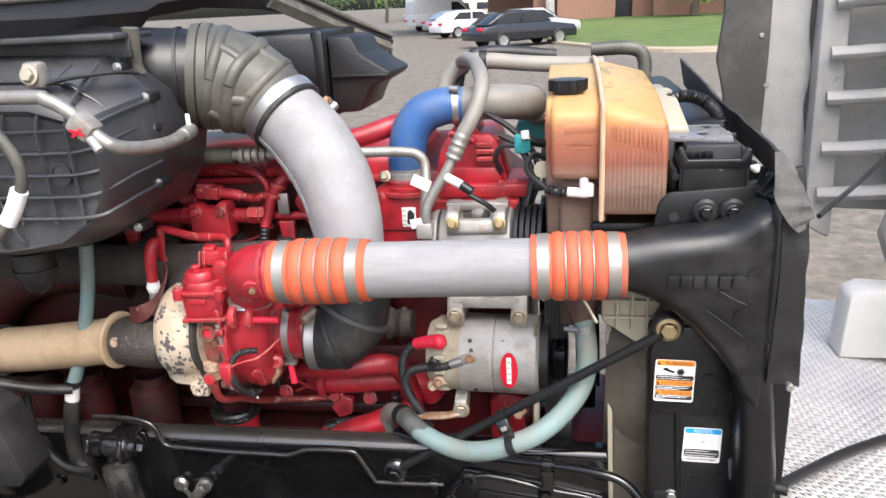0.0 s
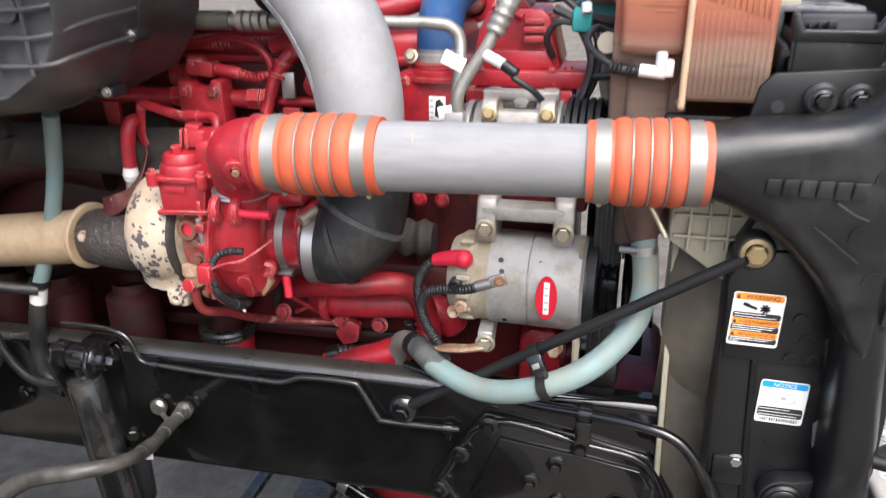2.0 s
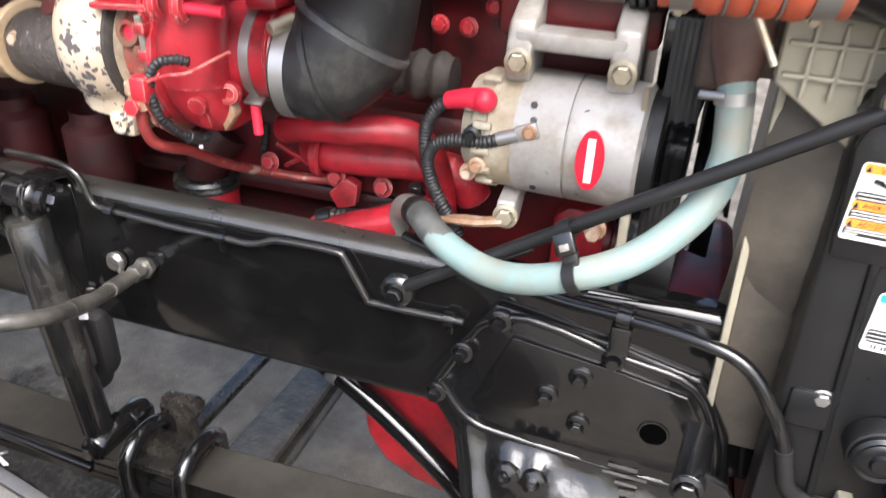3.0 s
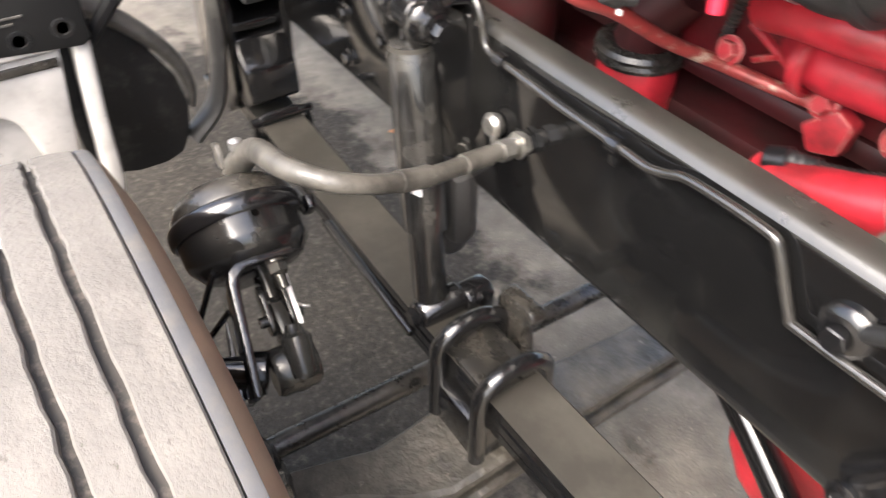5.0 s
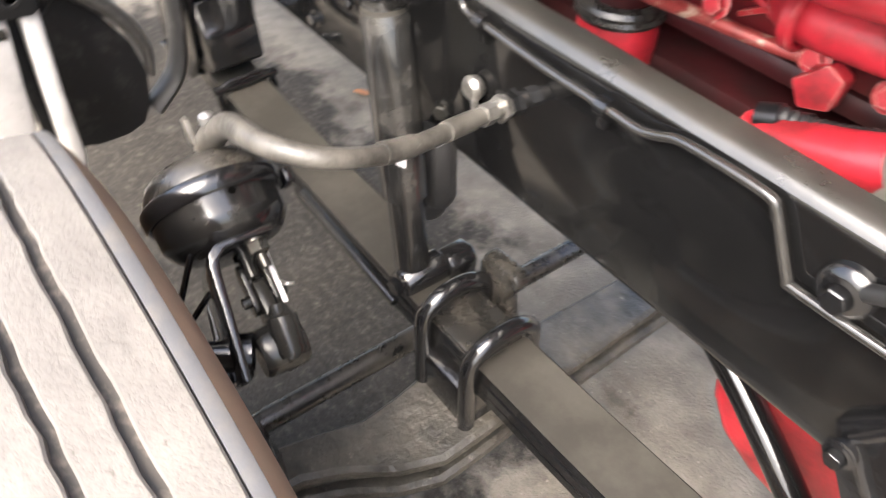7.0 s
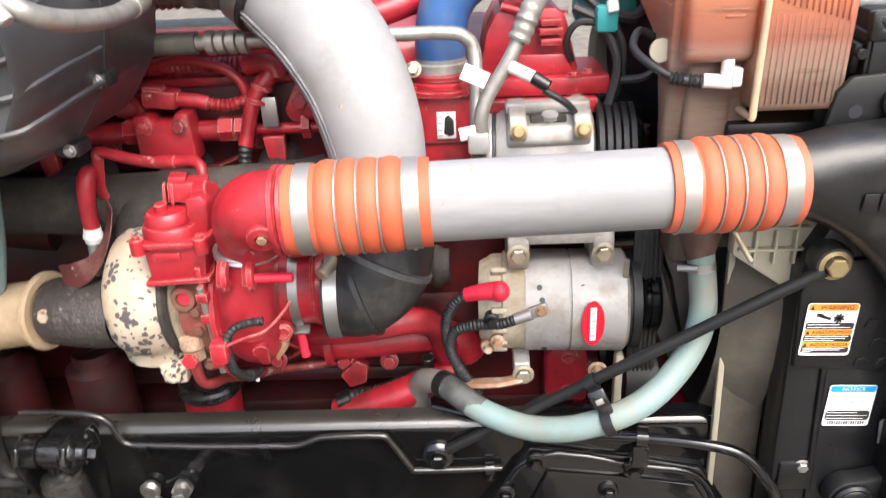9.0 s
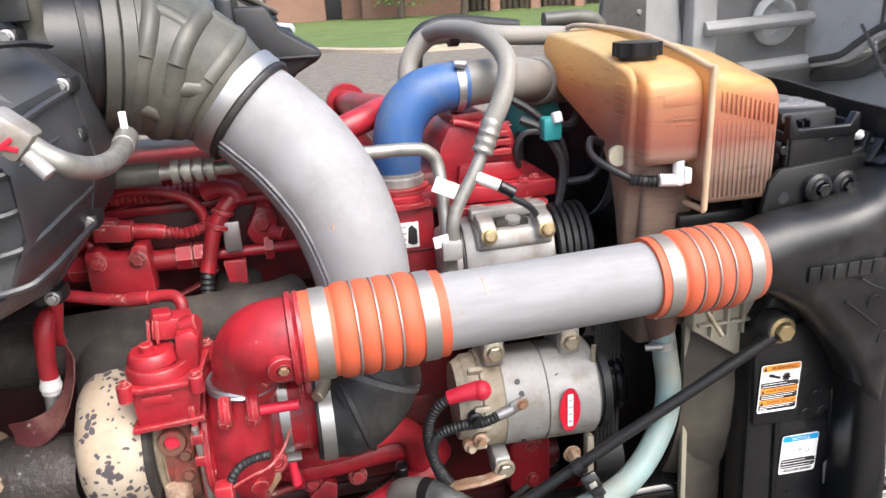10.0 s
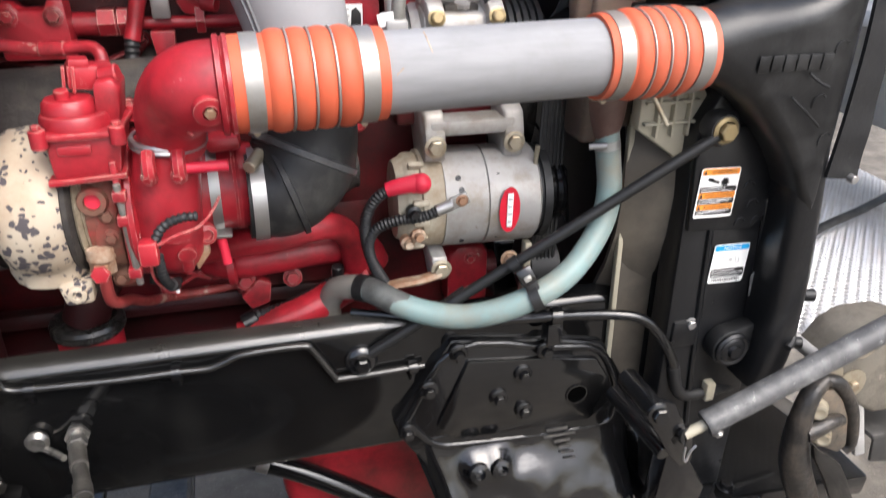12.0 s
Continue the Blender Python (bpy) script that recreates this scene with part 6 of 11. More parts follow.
    # oil cooler and tubes below the turbocharger
    part("oil_cooler", add_box(B(), (-0.17, 1.61, 1.09), (0.44, 0.06, 0.15), 0.015), RED_DARK, t)
    part("water_tube", add_tube(B(), [(-0.23, 1.50, 1.14), (-0.18, 1.47, 1.160), (-0.121, 1.46, 1.169), (-0.055, 1.483, 1.168), (-0.022, 1.500, 1.152), (-0.005, 1.512, 1.118), (0.002, 1.525, 1.07), (0.004, 1.535, 1.02)], 0.021, 18, 6), RED, t)
    part("water_tube", add_tube(B(), [(-0.225, 1.575, 1.085), (-0.19, 1.545, 1.091), (-0.13, 1.542, 1.095), (-0.04, 1.55, 1.098), (0.02, 1.56, 1.085), (0.04, 1.57, 1.05)], 0.027, 18, 5), RED_WORN, t)
    part("tube_flange", add_lathe(B(), (-0.20, 1.5375, 1.091), (1, 0, 0.04), [(0, 0.027), (0, 0.033), (0.010, 0.034), (0.014, 0.029)], 24), RED, t)
    part("black_sensor_hose", add_tube(B(), [(-0.165, 1.505, 1.010), (-0.13, 1.508, 1.014), (-0.09, 1.512, 1.026), (-0.045, 1.515, 1.046), (-0.02, 1.518, 1.062)], 0.0105, 12, 5, ripple=0.0012, pitch=0.009), WIRE_BLACK, t)
    part("black_sensor", add_lathe(B(), (-0.185, 1.50, 1.000), (0.4, 0.1, 0.12), [(0, 0), (0, 0.016), (0.022, 0.017), (0.026, 0.011), (0.05, 0.010)], 14), BLACK_PLASTIC, t)
    part("drain_plug", add_rod(B(), (-0.030, 1.510, 1.055), (-0.030, 1.505, 1.085), 0.010, 12), BLACK_PLASTIC, t)
    part("lower_outlet", add_tube(B(), [(-0.19, 1.50, 0.978), (-0.13, 1.50, 0.995), (-0.08, 1.502, 1.012), (-0.03, 1.51, 1.035), (0.02, 1.52, 1.05)], [0.025, 0.028, 0.028, 0.026, 0.024], 18, 5), RED, t)
    for x, y, z in ((-0.175, 1.545, 1.055), (-0.10, 1.552, 1.048), (-0.02, 1.558, 1.045), (-0.29, 1.545, 1.06)):
        part("side_bolt", add_hex(B(), (x, y, z), (0, -1, 0.2), 0.011), RED_WORN, t)
    part("tube_bracket", add_prism(B(), [(-0.185, 1.03), (-0.155, 1.06), (-0.135, 1.05), (-0.14, 1.015), (-0.17, 1.005)], "y", 1.535, 1.556, 0.004), RED_WORN, t)
    # red canister under the turbocharger with a dark rolled ring
    cn = part("canister", add_lathe(B(), (-0.425, 1.565, 0.84), (0, 0, 1), [(0, 0), (0, 0.044), (0.02, 0.049), (0.145, 0.050), (0.150, 0.047)], 36), RED, t)
    part("canister_ring", add_lathe(B(), (-0.425, 1.565, 0.990), (0, 0, 1), [(0, 0.047), (0.0, 0.054), (0.005, 0.057), (0.010, 0.055), (0.015, 0.057), (0.021, 0.054), (0.024, 0.046), (0.020, 0.040), (0.020, 0.0)], 40), GRIMY_BLACK, cn, "dark rolled ring")
    part("canister_neck", add_tube(B(), [(-0.425, 1.565, 1.01), (-0.41, 1.565, 1.05), (-0.38, 1.575, 1.09)], [0.036, 0.034, 0.034], 18, 4), RED_SHADE, cn)
    part("base_rib", add_box(B(), (-0.30, 1.60, 1.00), (0.56, 0.03, 0.03), 0.01), RED_SHADE, t)
    wb = B()
    add_prism(wb, [(-0.305, 1.035), (-0.298, 1.085), (-0.270, 1.105), (-0.225, 1.085), (-0.205, 1.045), (-0.225, 1.030)], "y", 1.588, 1.602, 0.004)
    add_box(wb, (-0.262, 1.580, 1.066), (0.07, 0.016, 0.007), 0.002, (0, 24, 0))
    add_box(wb, (-0.250, 1.580, 1.062), (0.07, 0.016, 0.007), 0.002, (0, -30, 0))
    add_hex(wb, (-0.222, 1.586, 1.052), (0, -1, 0.2), 0.009)
    part("webbed_bracket", wb, RED_WORN, t)
    part("coil_spring", add_tube(B(), [(-0.318, 1.572, 1.055), (-0.314, 1.574, 1.08), (-0.310, 1.578, 1.110)], 0.0055, 10, 8, ripple=0.0018, pitch=0.005), IRON, t, "small dark coil spring")
    part("bellows_joint", add_tube(B(), [(-0.075, 1.535, 1.236), (-0.03, 1.535, 1.236), (0.012, 1.535, 1.236)], 0.031, 22, 10, ripple=0.0035, pitch=0.030), IRON, t, "grey corrugated joint")
    for x, z in ((0.02, 1.30), (0.055, 1.33), (-0.02, 1.30)):
        part("case_bolt", add_hex(B(), (x, 1.56, z), (0, -1, 0), 0.009), RED, t)
    # rear parts take the near-black red, so their shade is painted
    for x in (-0.90, -0.74, -0.58, -0.86):
        part("rear_filter", add_lathe(B(), (x, 1.50, 0.93), (0, 0, 1), [(0, 0), (0, 0.045), (0.05, 0.05), (0.16, 0.05), (0.17, 0.035), (0.19, 0.035)], 20), RED_SHADE, t)
    part("rear_duct", add_tube(B(), [(-1.0, 1.52, 1.20), (-0.86, 1.51, 1.33), (-0.72, 1.52, 1.36), (-0.60, 1.54, 1.34)], 0.055, 16, 5), RED_SHADE, t)
    part("rear_block", add_box(B(), (-0.70, 1.60, 1.25), (0.5, 0.10, 0.22), 0.03), RED_SHADE, t)
    # ribbed grey air heater duct on the far side of the cover
    for k in range(3):
        part("heat_shield_rib", add_tube(B(), [(-0.72, 1.66 + 0.03 * k, 1.632 + 0.010 * k), (-0.45, 1.66 + 0.03 * k, 1.642 + 0.010 * k), (-0.18, 1.66 + 0.03 * k, 1.650 + 0.010 * k)], 0.014, 10, 20, ripple=0.002, pitch=0.012), RUSTY, t)
    return t


engine()


TAN_RING = surface("heat_stained_steel_ring", (0.42, 0.36, 0.27), 0.5, 0.4, dirt=(0.20, 0.15, 0.10), dirt_amount=0.4, dirt_scale=30)


WORN_LINE = surface("rubbed_red_tube", (0.30, 0.045, 0.042), 0.42, 0.2, dirt=(0.10, 0.025, 0.022), dirt_amount=0.4, dirt_scale=25, wear=(0.46, 0.34, 0.27), wear_amount=0.55, wear_scale=30)


def turbocharger():
    t = thing("turbocharger", (-0.33, 1.34, 1.10), "turbocharger with flaked cream turbine housing and red compressor", "turbocharger")
    cx, cy, cz = -0.400, 1.392, 1.262
    # turbine volute: thick disc with a rounded rim, growing towards its inlet
    bm = B()
    rings = []
    n, m = 44, 16
    for i in range(n):
        th = 2 * math.pi * i / n
        grow = 0.86 + 0.14 * (((th + 0.9) % (2 * math.pi)) / (2 * math.pi))
        R, r, w = 0.066 * grow, 0.042 * grow, 0.046
        u = Vector((0, -math.cos(th), math.sin(th)))
        row = []
        for k in range(m):
            a = 2 * math.pi * k / m
            lump = 1 + 0.035 * noise.noise((3 * math.cos(th), 3 * math.sin(th), 2 * math.cos(a)))
            row.append(Vector((cx, cy, cz)) + u * (R + r * lump * math.cos(a)) + Vector((w * lump * math.copysign(abs(math.sin(a)) ** 0.75, math.sin(a)), 0, 0)))
        rings.append(row)
    rows = [[bm.verts.new(p) for p in r] for r in rings]
    for i in range(n):
        A, C = rows[i], rows[(i + 1) % n]
        for k in range(m):
            bm.faces.new((A[k], A[(k + 1) % m], C[(k + 1) % m], C[k]))
    th = part("turbine_housing", bm, SPOTTED, t, "cream coating flaked in dark spots")
    part("housing_core", add_lathe(B(), (cx - 0.045, cy, cz), (1, 0, 0), [(0, 0), (0, 0.058), (0.02, 0.066), (0.08, 0.066), (0.09, 0.05)], 28), IRON, th)
    lug = B()
    add_prism(lug, [(-0.392, 1.178), (-0.350, 1.182), (-0.352, 1.150), (-0.386, 1.148)], "y", 1.325, 1.375, 0.006)
    add_lathe(lug, (-0.37, 1.326, 1.166), (0, -1, 0), [(0, 0.012), (0.006, 0.011), (0.007, 0.006), (0.002, 0.005), (0.002, 0)], 14)
    part("drain_lug", lug, SPOTTED, th)
    part("turbine_band", add_lathe(B(), (-0.366, cy, cz), (1, 0, 0), [(0, 0.06), (0, 0.084), (0.003, 0.087), (0.008, 0.087), (0.012, 0.080), (0.012, 0.06)], 44), IRON, t, "dark v-band clamp")
    part("band_ring", add_lathe(B(), (-0.353, cy, cz), (1, 0, 0), [(0, 0.05), (0, 0.077), (0.003, 0.080), (0.005, 0.077), (0.007, 0.073), (0.009, 0.076), (0.011, 0.073), (0.011, 0.05)], 44), TAN_RING, t, "tan heat-stained clamp ring")
    core = B()
    add_lathe(core, (-0.342, cy, cz), (1, 0, 0), [(0, 0.074), (0.010, 0.070), (0.016, 0.058), (0.040, 0.058), (0.046, 0.072), (0.052, 0.074)], 30)
    part("bearing_housing", core, RUST_RED, t, "rusty bearing housing with red overspray")
    pad = B()
    add_prism(pad, [(1.352, 1.318), (1.330, 1.312), (1.322, 1.285), (1.322, 1.225), (1.332, 1.195), (1.36, 1.185), (1.40, 1.19), (1.40, 1.32)], "x", -0.338, -0.306, 0.006)
    add_prism(pad, [(1.345, 1.195), (1.338, 1.165), (1.36, 1.150), (1.40, 1.155), (1.40, 1.20)], "x", -0.330, -0.300, 0.005)
    part("bearing_pad", pad, RUST_RED, t)
    pt = B()
    add_lathe(pt, (-0.330, 1.338, 1.286), (-0.05, -1, 0.1), [(0, 0.017), (0.018, 0.018), (0.022, 0.016), (0.022, 0.010), (0.006, 0.009), (0.006, 0)], 22)
    part("port", pt, RUST_RED, t, "open threaded port")
    part("port_bore", add_lathe(B(), (-0.3308, 1.3225, 1.2876), (-0.05, -1, 0.1), [(0, 0), (0, 0.0095)], 16), RED_BRIGHT, t, "bright red inside of the port")
    for y, z in ((1.320, 1.268), (1.320, 1.240), (1.332, 1.178)):
        part("pad_bolt", add_hex(B(), (-0.318, y, z), (0, -1, 0), 0.007), RUST_RED, t)
    # red plate with a slim rod beside the compressor
    pl = B()
    add_prism(pl, [(1.305, 1.345), (1.282, 1.34), (1.292, 1.19), (1.31, 1.18), (1.36, 1.20), (1.36, 1.345)], "x", -0.303, -0.295, 0.003)
    part("back_plate", pl, RED_WORN, t)
    part("plate_rod", add_rod(B(), (-0.298, 1.278, 1.315), (-0.294, 1.290, 1.178), 0.0045, 10), PIPE_GREY, t)
    for z in (1.300, 1.268, 1.195):
        part("rod_clip", add_box(B(), (-0.297, 1.280 + 0.09 * (1.31 - z), z), (0.016, 0.016, 0.014), 0.003), RED_WORN, t)
    # compressor scroll: grows on its way round to the outlet at the outer side
    ccx, ccy, ccz = -0.252, 1.368, 1.256
    rings = []
    for i in range(40):
        f = i / 39
        a = radians(-8 + 330 * f)
        r = 0.040 * (1 - 0.52 * f)
        R = 0.098 - r
        u = Vector((0, -math.cos(a), -math.sin(a)))
        rings.append([Vector((ccx, ccy, ccz)) + u * (R + r * math.cos(2 * math.pi * k / 16)) + Vector((r * 1.05 * math.sin(2 * math.pi * k / 16), 0, 0)) for k in range(16)])
    part("scroll", add_loft(B(), rings), RED, t, "red cast compressor scroll")
    part("volute_rise", add_tube(B(), [(-0.252, 1.309, 1.238), (-0.250, 1.308, 1.28), (-0.244, 1.308, 1.32), (-0.238, 1.308, 1.352)], [0.040, 0.041, 0.039, 0.038], 24, 4), RED, t)
    cv = B()
    add_lathe(cv, (-0.296, ccy, ccz), (1, 0, 0), [(0, 0.0), (0, 0.090), (0.004, 0.094), (0.010, 0.094), (0.013, 0.086), (0.020, 0.080), (0.055, 0.078), (0.066, 0.064), (0.072, 0.058)], 44)
    part("compressor_cover", cv, RED, t)
    for k in range(6):
        a = radians(20 + 42 * k)
        q = Vector((-0.288, ccy - 0.088 * math.cos(a), ccz + 0.088 * math.sin(a) - 0.04))
        part("cover_bolt", add_hex(B(), q, (1, 0, 0), 0.006), RED_WORN, t)
    boss = B()
    add_lathe(boss, (-0.212, 1.318, 1.225), (0.25, -1, 0.1), [(0, 0.015), (0.010, 0.013), (0.012, 0.008), (0.006, 0.007), (0.006, 0)], 16)
    add_lathe(boss, (-0.234, 1.285, 1.218), (0.1, -1, -0.3), [(0, 0.012), (0.008, 0.011), (0.010, 0.0)], 14)
    add_box(boss, (-0.236, 1.298, 1.200), (0.016, 0.016, 0.036), 0.005, (24, 0, 8))
    part("cast_boss", boss, RED_WORN, t)
    part("bare_lug", add_prism(B(), [(-0.236, 1.205), (-0.214, 1.218), (-0.208, 1.196), (-0.226, 1.172)], "y", 1.318, 1.335, 0.003), RUSTY, t, "bare pale metal lug")
    # outlet v-band: two thin wires with a bolt in a red sleeve
    vb = part("outlet_band", add_lathe(B(), (-0.237, 1.308, 1.350), (0.02, -0.05, 1), [(0, 0.038), (-0.001, 0.0425), (0.002, 0.0445), (0.005, 0.042), (0.008, 0.0445), (0.011, 0.0425), (0.011, 0.038)], 44), STEEL, t, "thin bright v-band")
    part("band_screw", add_rod(B(), (-0.232, 1.262, 1.334), (-0.172, 1.262, 1.334), 0.0065, 14), RED_BRIGHT, vb, "bright red sleeved clamp screw")
    for x in (-0.258, -0.226):
        lg = B()
        add_tube(lg, [(x, 1.268, 1.352), (x, 1.258, 1.345), (x, 1.256, 1.332), (x, 1.264, 1.322)], 0.008, 8, 4)
        add_hex(lg, (x - 0.002, 1.256, 1.327), (-0.3, -1, -0.4), 0.006)
        part("band_lug", lg, RED_WORN, vb)
    # elbow that turns the outlet to the charge-air pipe
    el = B()
    add_tube(el, [(-0.233, 1.330, 1.346), (-0.231, 1.322, 1.370), (-0.224, 1.304, 1.398), (-0.209, 1.282, 1.420), (-0.190, 1.267, 1.430), (-0.158, 1.262, 1.432)], [0.038, 0.039, 0.042, 0.046, 0.048, 0.048], 32, 7)
    e = part("outlet_elbow", el, RED, t, "smooth red cast elbow")
    part("elbow_bead", add_lathe(B(), (-0.174, 1.2625, 1.4315), (1, 0.02, 0.02), [(0, 0.048), (0.002, 0.0535), (0.007, 0.0535), (0.009, 0.050), (0.012, 0.0535), (0.016, 0.053), (0.018, 0.048)], 44), RED, e)
    boss = B()
    add_lathe(boss, (-0.184, 1.229, 1.420), (0.12, -1, -0.35), [(0, 0.018), (0.013, 0.0165), (0.0145, 0.008), (0.010, 0.007), (0.010, 0)], 20)
    part("boss", boss, RED_WORN, e)
    part("boss_screw", add_hex(B(), (-0.1825, 1.218, 1.416), (0.12, -1, -0.35), 0.006, flange=False), RUSTY, e)
    for k in range(3):
        part("cast_mark", add_box(B(), (-0.226 + 0.008 * k, 1.2640 - 0.0065 * k, 1.396 - 0.004 * k), (0.017, 0.003, 0.004), 0.001, (20, 42, -20)), RED_WORN, e)
    # the compressor sits a little further in than its rear plate
    for ob in list(t.children):
        if ob.name.split(".")[0] in ("scroll", "volute_rise", "compressor_cover", "cover_bolt", "cast_boss", "bare_lug", "outlet_band", "back_plate", "plate_rod", "rod_clip"):
            ob.location.y += 0.022
    # inlet neck with its clamps
    part("inlet_neck", add_lathe(B(), (-0.240, 1.402, 1.262), (1, 0.03, 0.0), [(0, 0.066), (0.012, 0.060), (0.036, 0.057), (0.070, 0.057), (0.076, 0.0595), (0.082, 0.057), (0.095, 0.056)], 40), RED, t)
    ib = part("inlet_band", add_lathe(B(), (-0.202, 1.404, 1.262), (1, 0.03, 0), [(0, 0.056), (0, 0.0600), (0.013, 0.0600), (0.013, 0.056)], 44, closed=True), STEEL, t, "bright steel band clamp")
    tp = B()
    add_rod(tp, (-0.194, 1.364, 1.205), (-0.190, 1.361, 1.168), 0.0065, 12)
    part("screw_sleeve", tp, RED_BRIGHT, ib, "bright red screw sleeve")
    part("screw_bridge", add_box(B(), (-0.192, 1.362, 1.212), (0.026, 0.016, 0.005), 0.002, (20, 0, 0)), STEEL, ib)
    part("upper_lug", add_box(B(), (-0.178, 1.390, 1.330), (0.044, 0.05, 0.020), 0.008, (0, -4, 0)), RED, t)
    part("hose_lip", add_lathe(B(), (-0.172, 1.4052, 1.262), (1, 0.03, 0), [(0, 0.055), (0, 0.0580), (0.004, 0.0595), (0.010, 0.056)], 40), RED_WORN, t)
    # electric actuator on top: tray, bolted lid, stepped dome, plug
    a = thing("turbo_actuator", (-0.34, 1.33, 1.31), "red painted actuator box on the turbocharger", "actuator")
    part("box", add_prism(B(), [(-0.372, 1.322), (-0.300, 1.326), (-0.293, 1.372), (-0.375, 1.370)], "y", 1.316, 1.405, 0.005), RED, a)
    part("lower_lip", add_box(B(), (-0.337, 1.360, 1.3215), (0.084, 0.096, 0.007), 0.002, (0, -3, 0)), RED_WORN, a)
    part("front_pad", add_box(B(), (-0.345, 1.3155, 1.357), (0.036, 0.006, 0.012), 0.003), RED, a)
    part("lid", add_prism(B(), [(-0.378, 1.312), (-0.362, 1.306), (-0.31, 1.308), (-0.293, 1.316), (-0.288, 1.40), (-0.30, 1.41), (-0.37, 1.41), (-0.38, 1.40)], "z", 1.370, 1.378, 0.003), RED_WORN, a)
    part("lower_dome", add_lathe(B(), (-0.343, 1.350, 1.378), (0, 0, 1), [(0, 0.039), (0.010, 0.0385), (0.014, 0.036), (0.015, 0.029)], 32), RED, a)
    part("dome", add_lathe(B(), (-0.348, 1.352, 1.392), (0, 0, 1), [(0, 0.030), (0.010, 0.029), (0.015, 0.025), (0.017, 0.0)], 32), RED, a)
    part("dome_nub", add_rod(B(), (-0.352, 1.345, 1.405), (-0.352, 1.344, 1.418), 0.008, 14), RED_WORN, a)
    for x, y in ((-0.378, 1.312), (-0.297, 1.312), (-0.378, 1.402), (-0.291, 1.402)):
        q = B()
        add_rod(q, (x, y, 1.362), (x, y, 1.384), 0.009, 14)
        add_hex(q, (x, y, 1.384), (0, 0, 1), 0.0055, flange=False)
        part("lid_screw", q, RED_WORN, a)
    part("side_box", add_prism(B(), [(-0.322, 1.376), (-0.296, 1.376), (-0.290, 1.418), (-0.298, 1.428), (-0.318, 1.424)], "y", 1.34, 1.40, 0.004), RED, a)
    cn = part("connector", add_box(B(), (-0.325, 1.378, 1.425), (0.050, 0.036, 0.028), 0.005, (0, 6, 12)), RED_WORN, a)
    part("connector_cap", add_box(B(), (-0.334, 1.372, 1.441), (0.022, 0.026, 0.012), 0.003, (0, 6, 12)), RED, cn)
    part("connector_sleeve", add_rod(B(), (-0.312, 1.366, 1.426), (-0.292, 1.362, 1.430), 0.011, 14), RED, cn)
    for x in (-0.350, -0.340):
        part("connector_rib", add_box(B(), (x, 1.360, 1.425), (0.004, 0.012, 0.030), 0.0015, (0, 6, 12)), RED_WORN, cn)
    ln = thing("turbo_oil_line", (-0.34, 1.33, 1.15), "worn red oil feed tube looping under the turbocharger", "tube")
    part("tube", add_tube(B(), [(-0.337, 1.330, 1.200), (-0.338, 1.330, 1.175), (-0.338, 1.340, 1.150), (-0.330, 1.356, 1.136), (-0.325, 1.400, 1.115), (-0.317, 1.470, 1.070), (-0.295, 1.535, 1.036), (-0.245, 1.566, 1.022), (-0.185, 1.582, 1.020)], 0.0078, 12, 5), WORN_LINE, ln)
    ft = B()
    add_lathe(ft, (-0.337, 1.330, 1.196), (0, 0, 1), [(0, 0.009), (0, 0.0155), (0.016, 0.0155), (0.018, 0.012)], 6)
    add_lathe(ft, (-0.337, 1.330, 1.214), (0, 0.1, 1), [(0, 0.0165), (0.004, 0.0175), (0.008, 0.0165), (0.012, 0.0175), (0.016, 0.0165), (0.018, 0.012), (0.018, 0)], 18)
    part("fitting", ft, RUSTY, ln, "corroded fitting with red paint left")
    part("fitting_cap", add_lathe(B(), (-0.339, 1.318, 1.200), (0, -1, 0.1), [(0, 0.012), (0.006, 0.011), (0.008, 0)], 6), RED_WORN, ln)
    part("end_nut", add_lathe(B(), (-0.190, 1.580, 1.020), (1, 0.25, 0.0), [(0, 0.009), (0, 0.017), (0.02, 0.017), (0.02, 0)], 6), RED, ln)
    w = thing("actuator_wire", (-0.28, 1.28, 1.20), "black and red corrugated sensor wire on the compressor", "wire")
    part("loom", add_tube(B(), [(-0.216, 1.280, 1.279), (-0.232, 1.274, 1.281), (-0.250, 1.270, 1.276), (-0.262, 1.269, 1.262), (-0.265, 1.270, 1.247)], 0.0055, 10, 5, ripple=0.0009, pitch=0.006), WIRE_BLACK, w)
    part("loom", add_tube(B(), [(-0.263, 1.266, 1.240), (-0.263, 1.276, 1.21), (-0.262, 1.300, 1.185), (-0.260, 1.325, 1.168), (-0.255, 1.350, 1.160)], 0.0055, 10, 5, ripple=0.0007, pitch=0.006), WIRE_BLACK, w)
    part("red_wire", add_tube(B(), [(-0.190, 1.320, 1.284), (-0.200, 1.290, 1.277), (-0.216, 1.272, 1.268), (-0.240, 1.263, 1.264), (-0.266, 1.262, 1.250), (-0.274, 1.274, 1.215), (-0.270, 1.300, 1.182), (-0.262, 1.335, 1.160)], 0.0019, 8, 5), RED_WORN, w)
    part("plug", add_box(B(), (-0.272, 1.265, 1.246), (0.022, 0.022, 0.030), 0.005), RED_WORN, w)
    part("tape", add_rod(B(), (-0.261, 1.318, 1.172), (-0.258, 1.336, 1.163), 0.0085, 10), BLACK_RUBBER, w)
    part("tie_end", add_box(B(), (-0.256, 1.335, 1.153), (0.005, 0.003, 0.005), 0.001), STICKER, w)
    return t


turbocharger()


HEAT_SHIELD = surface("oxidised_red_sheet_steel", (0.10, 0.022, 0.022), 0.55, 0.2, dirt=(0.24, 0.12, 0.09), dirt_amount=0.4, dirt_scale=14, wear=(0.45, 0.38, 0.30), wear_amount=0.2, wear_scale=30)


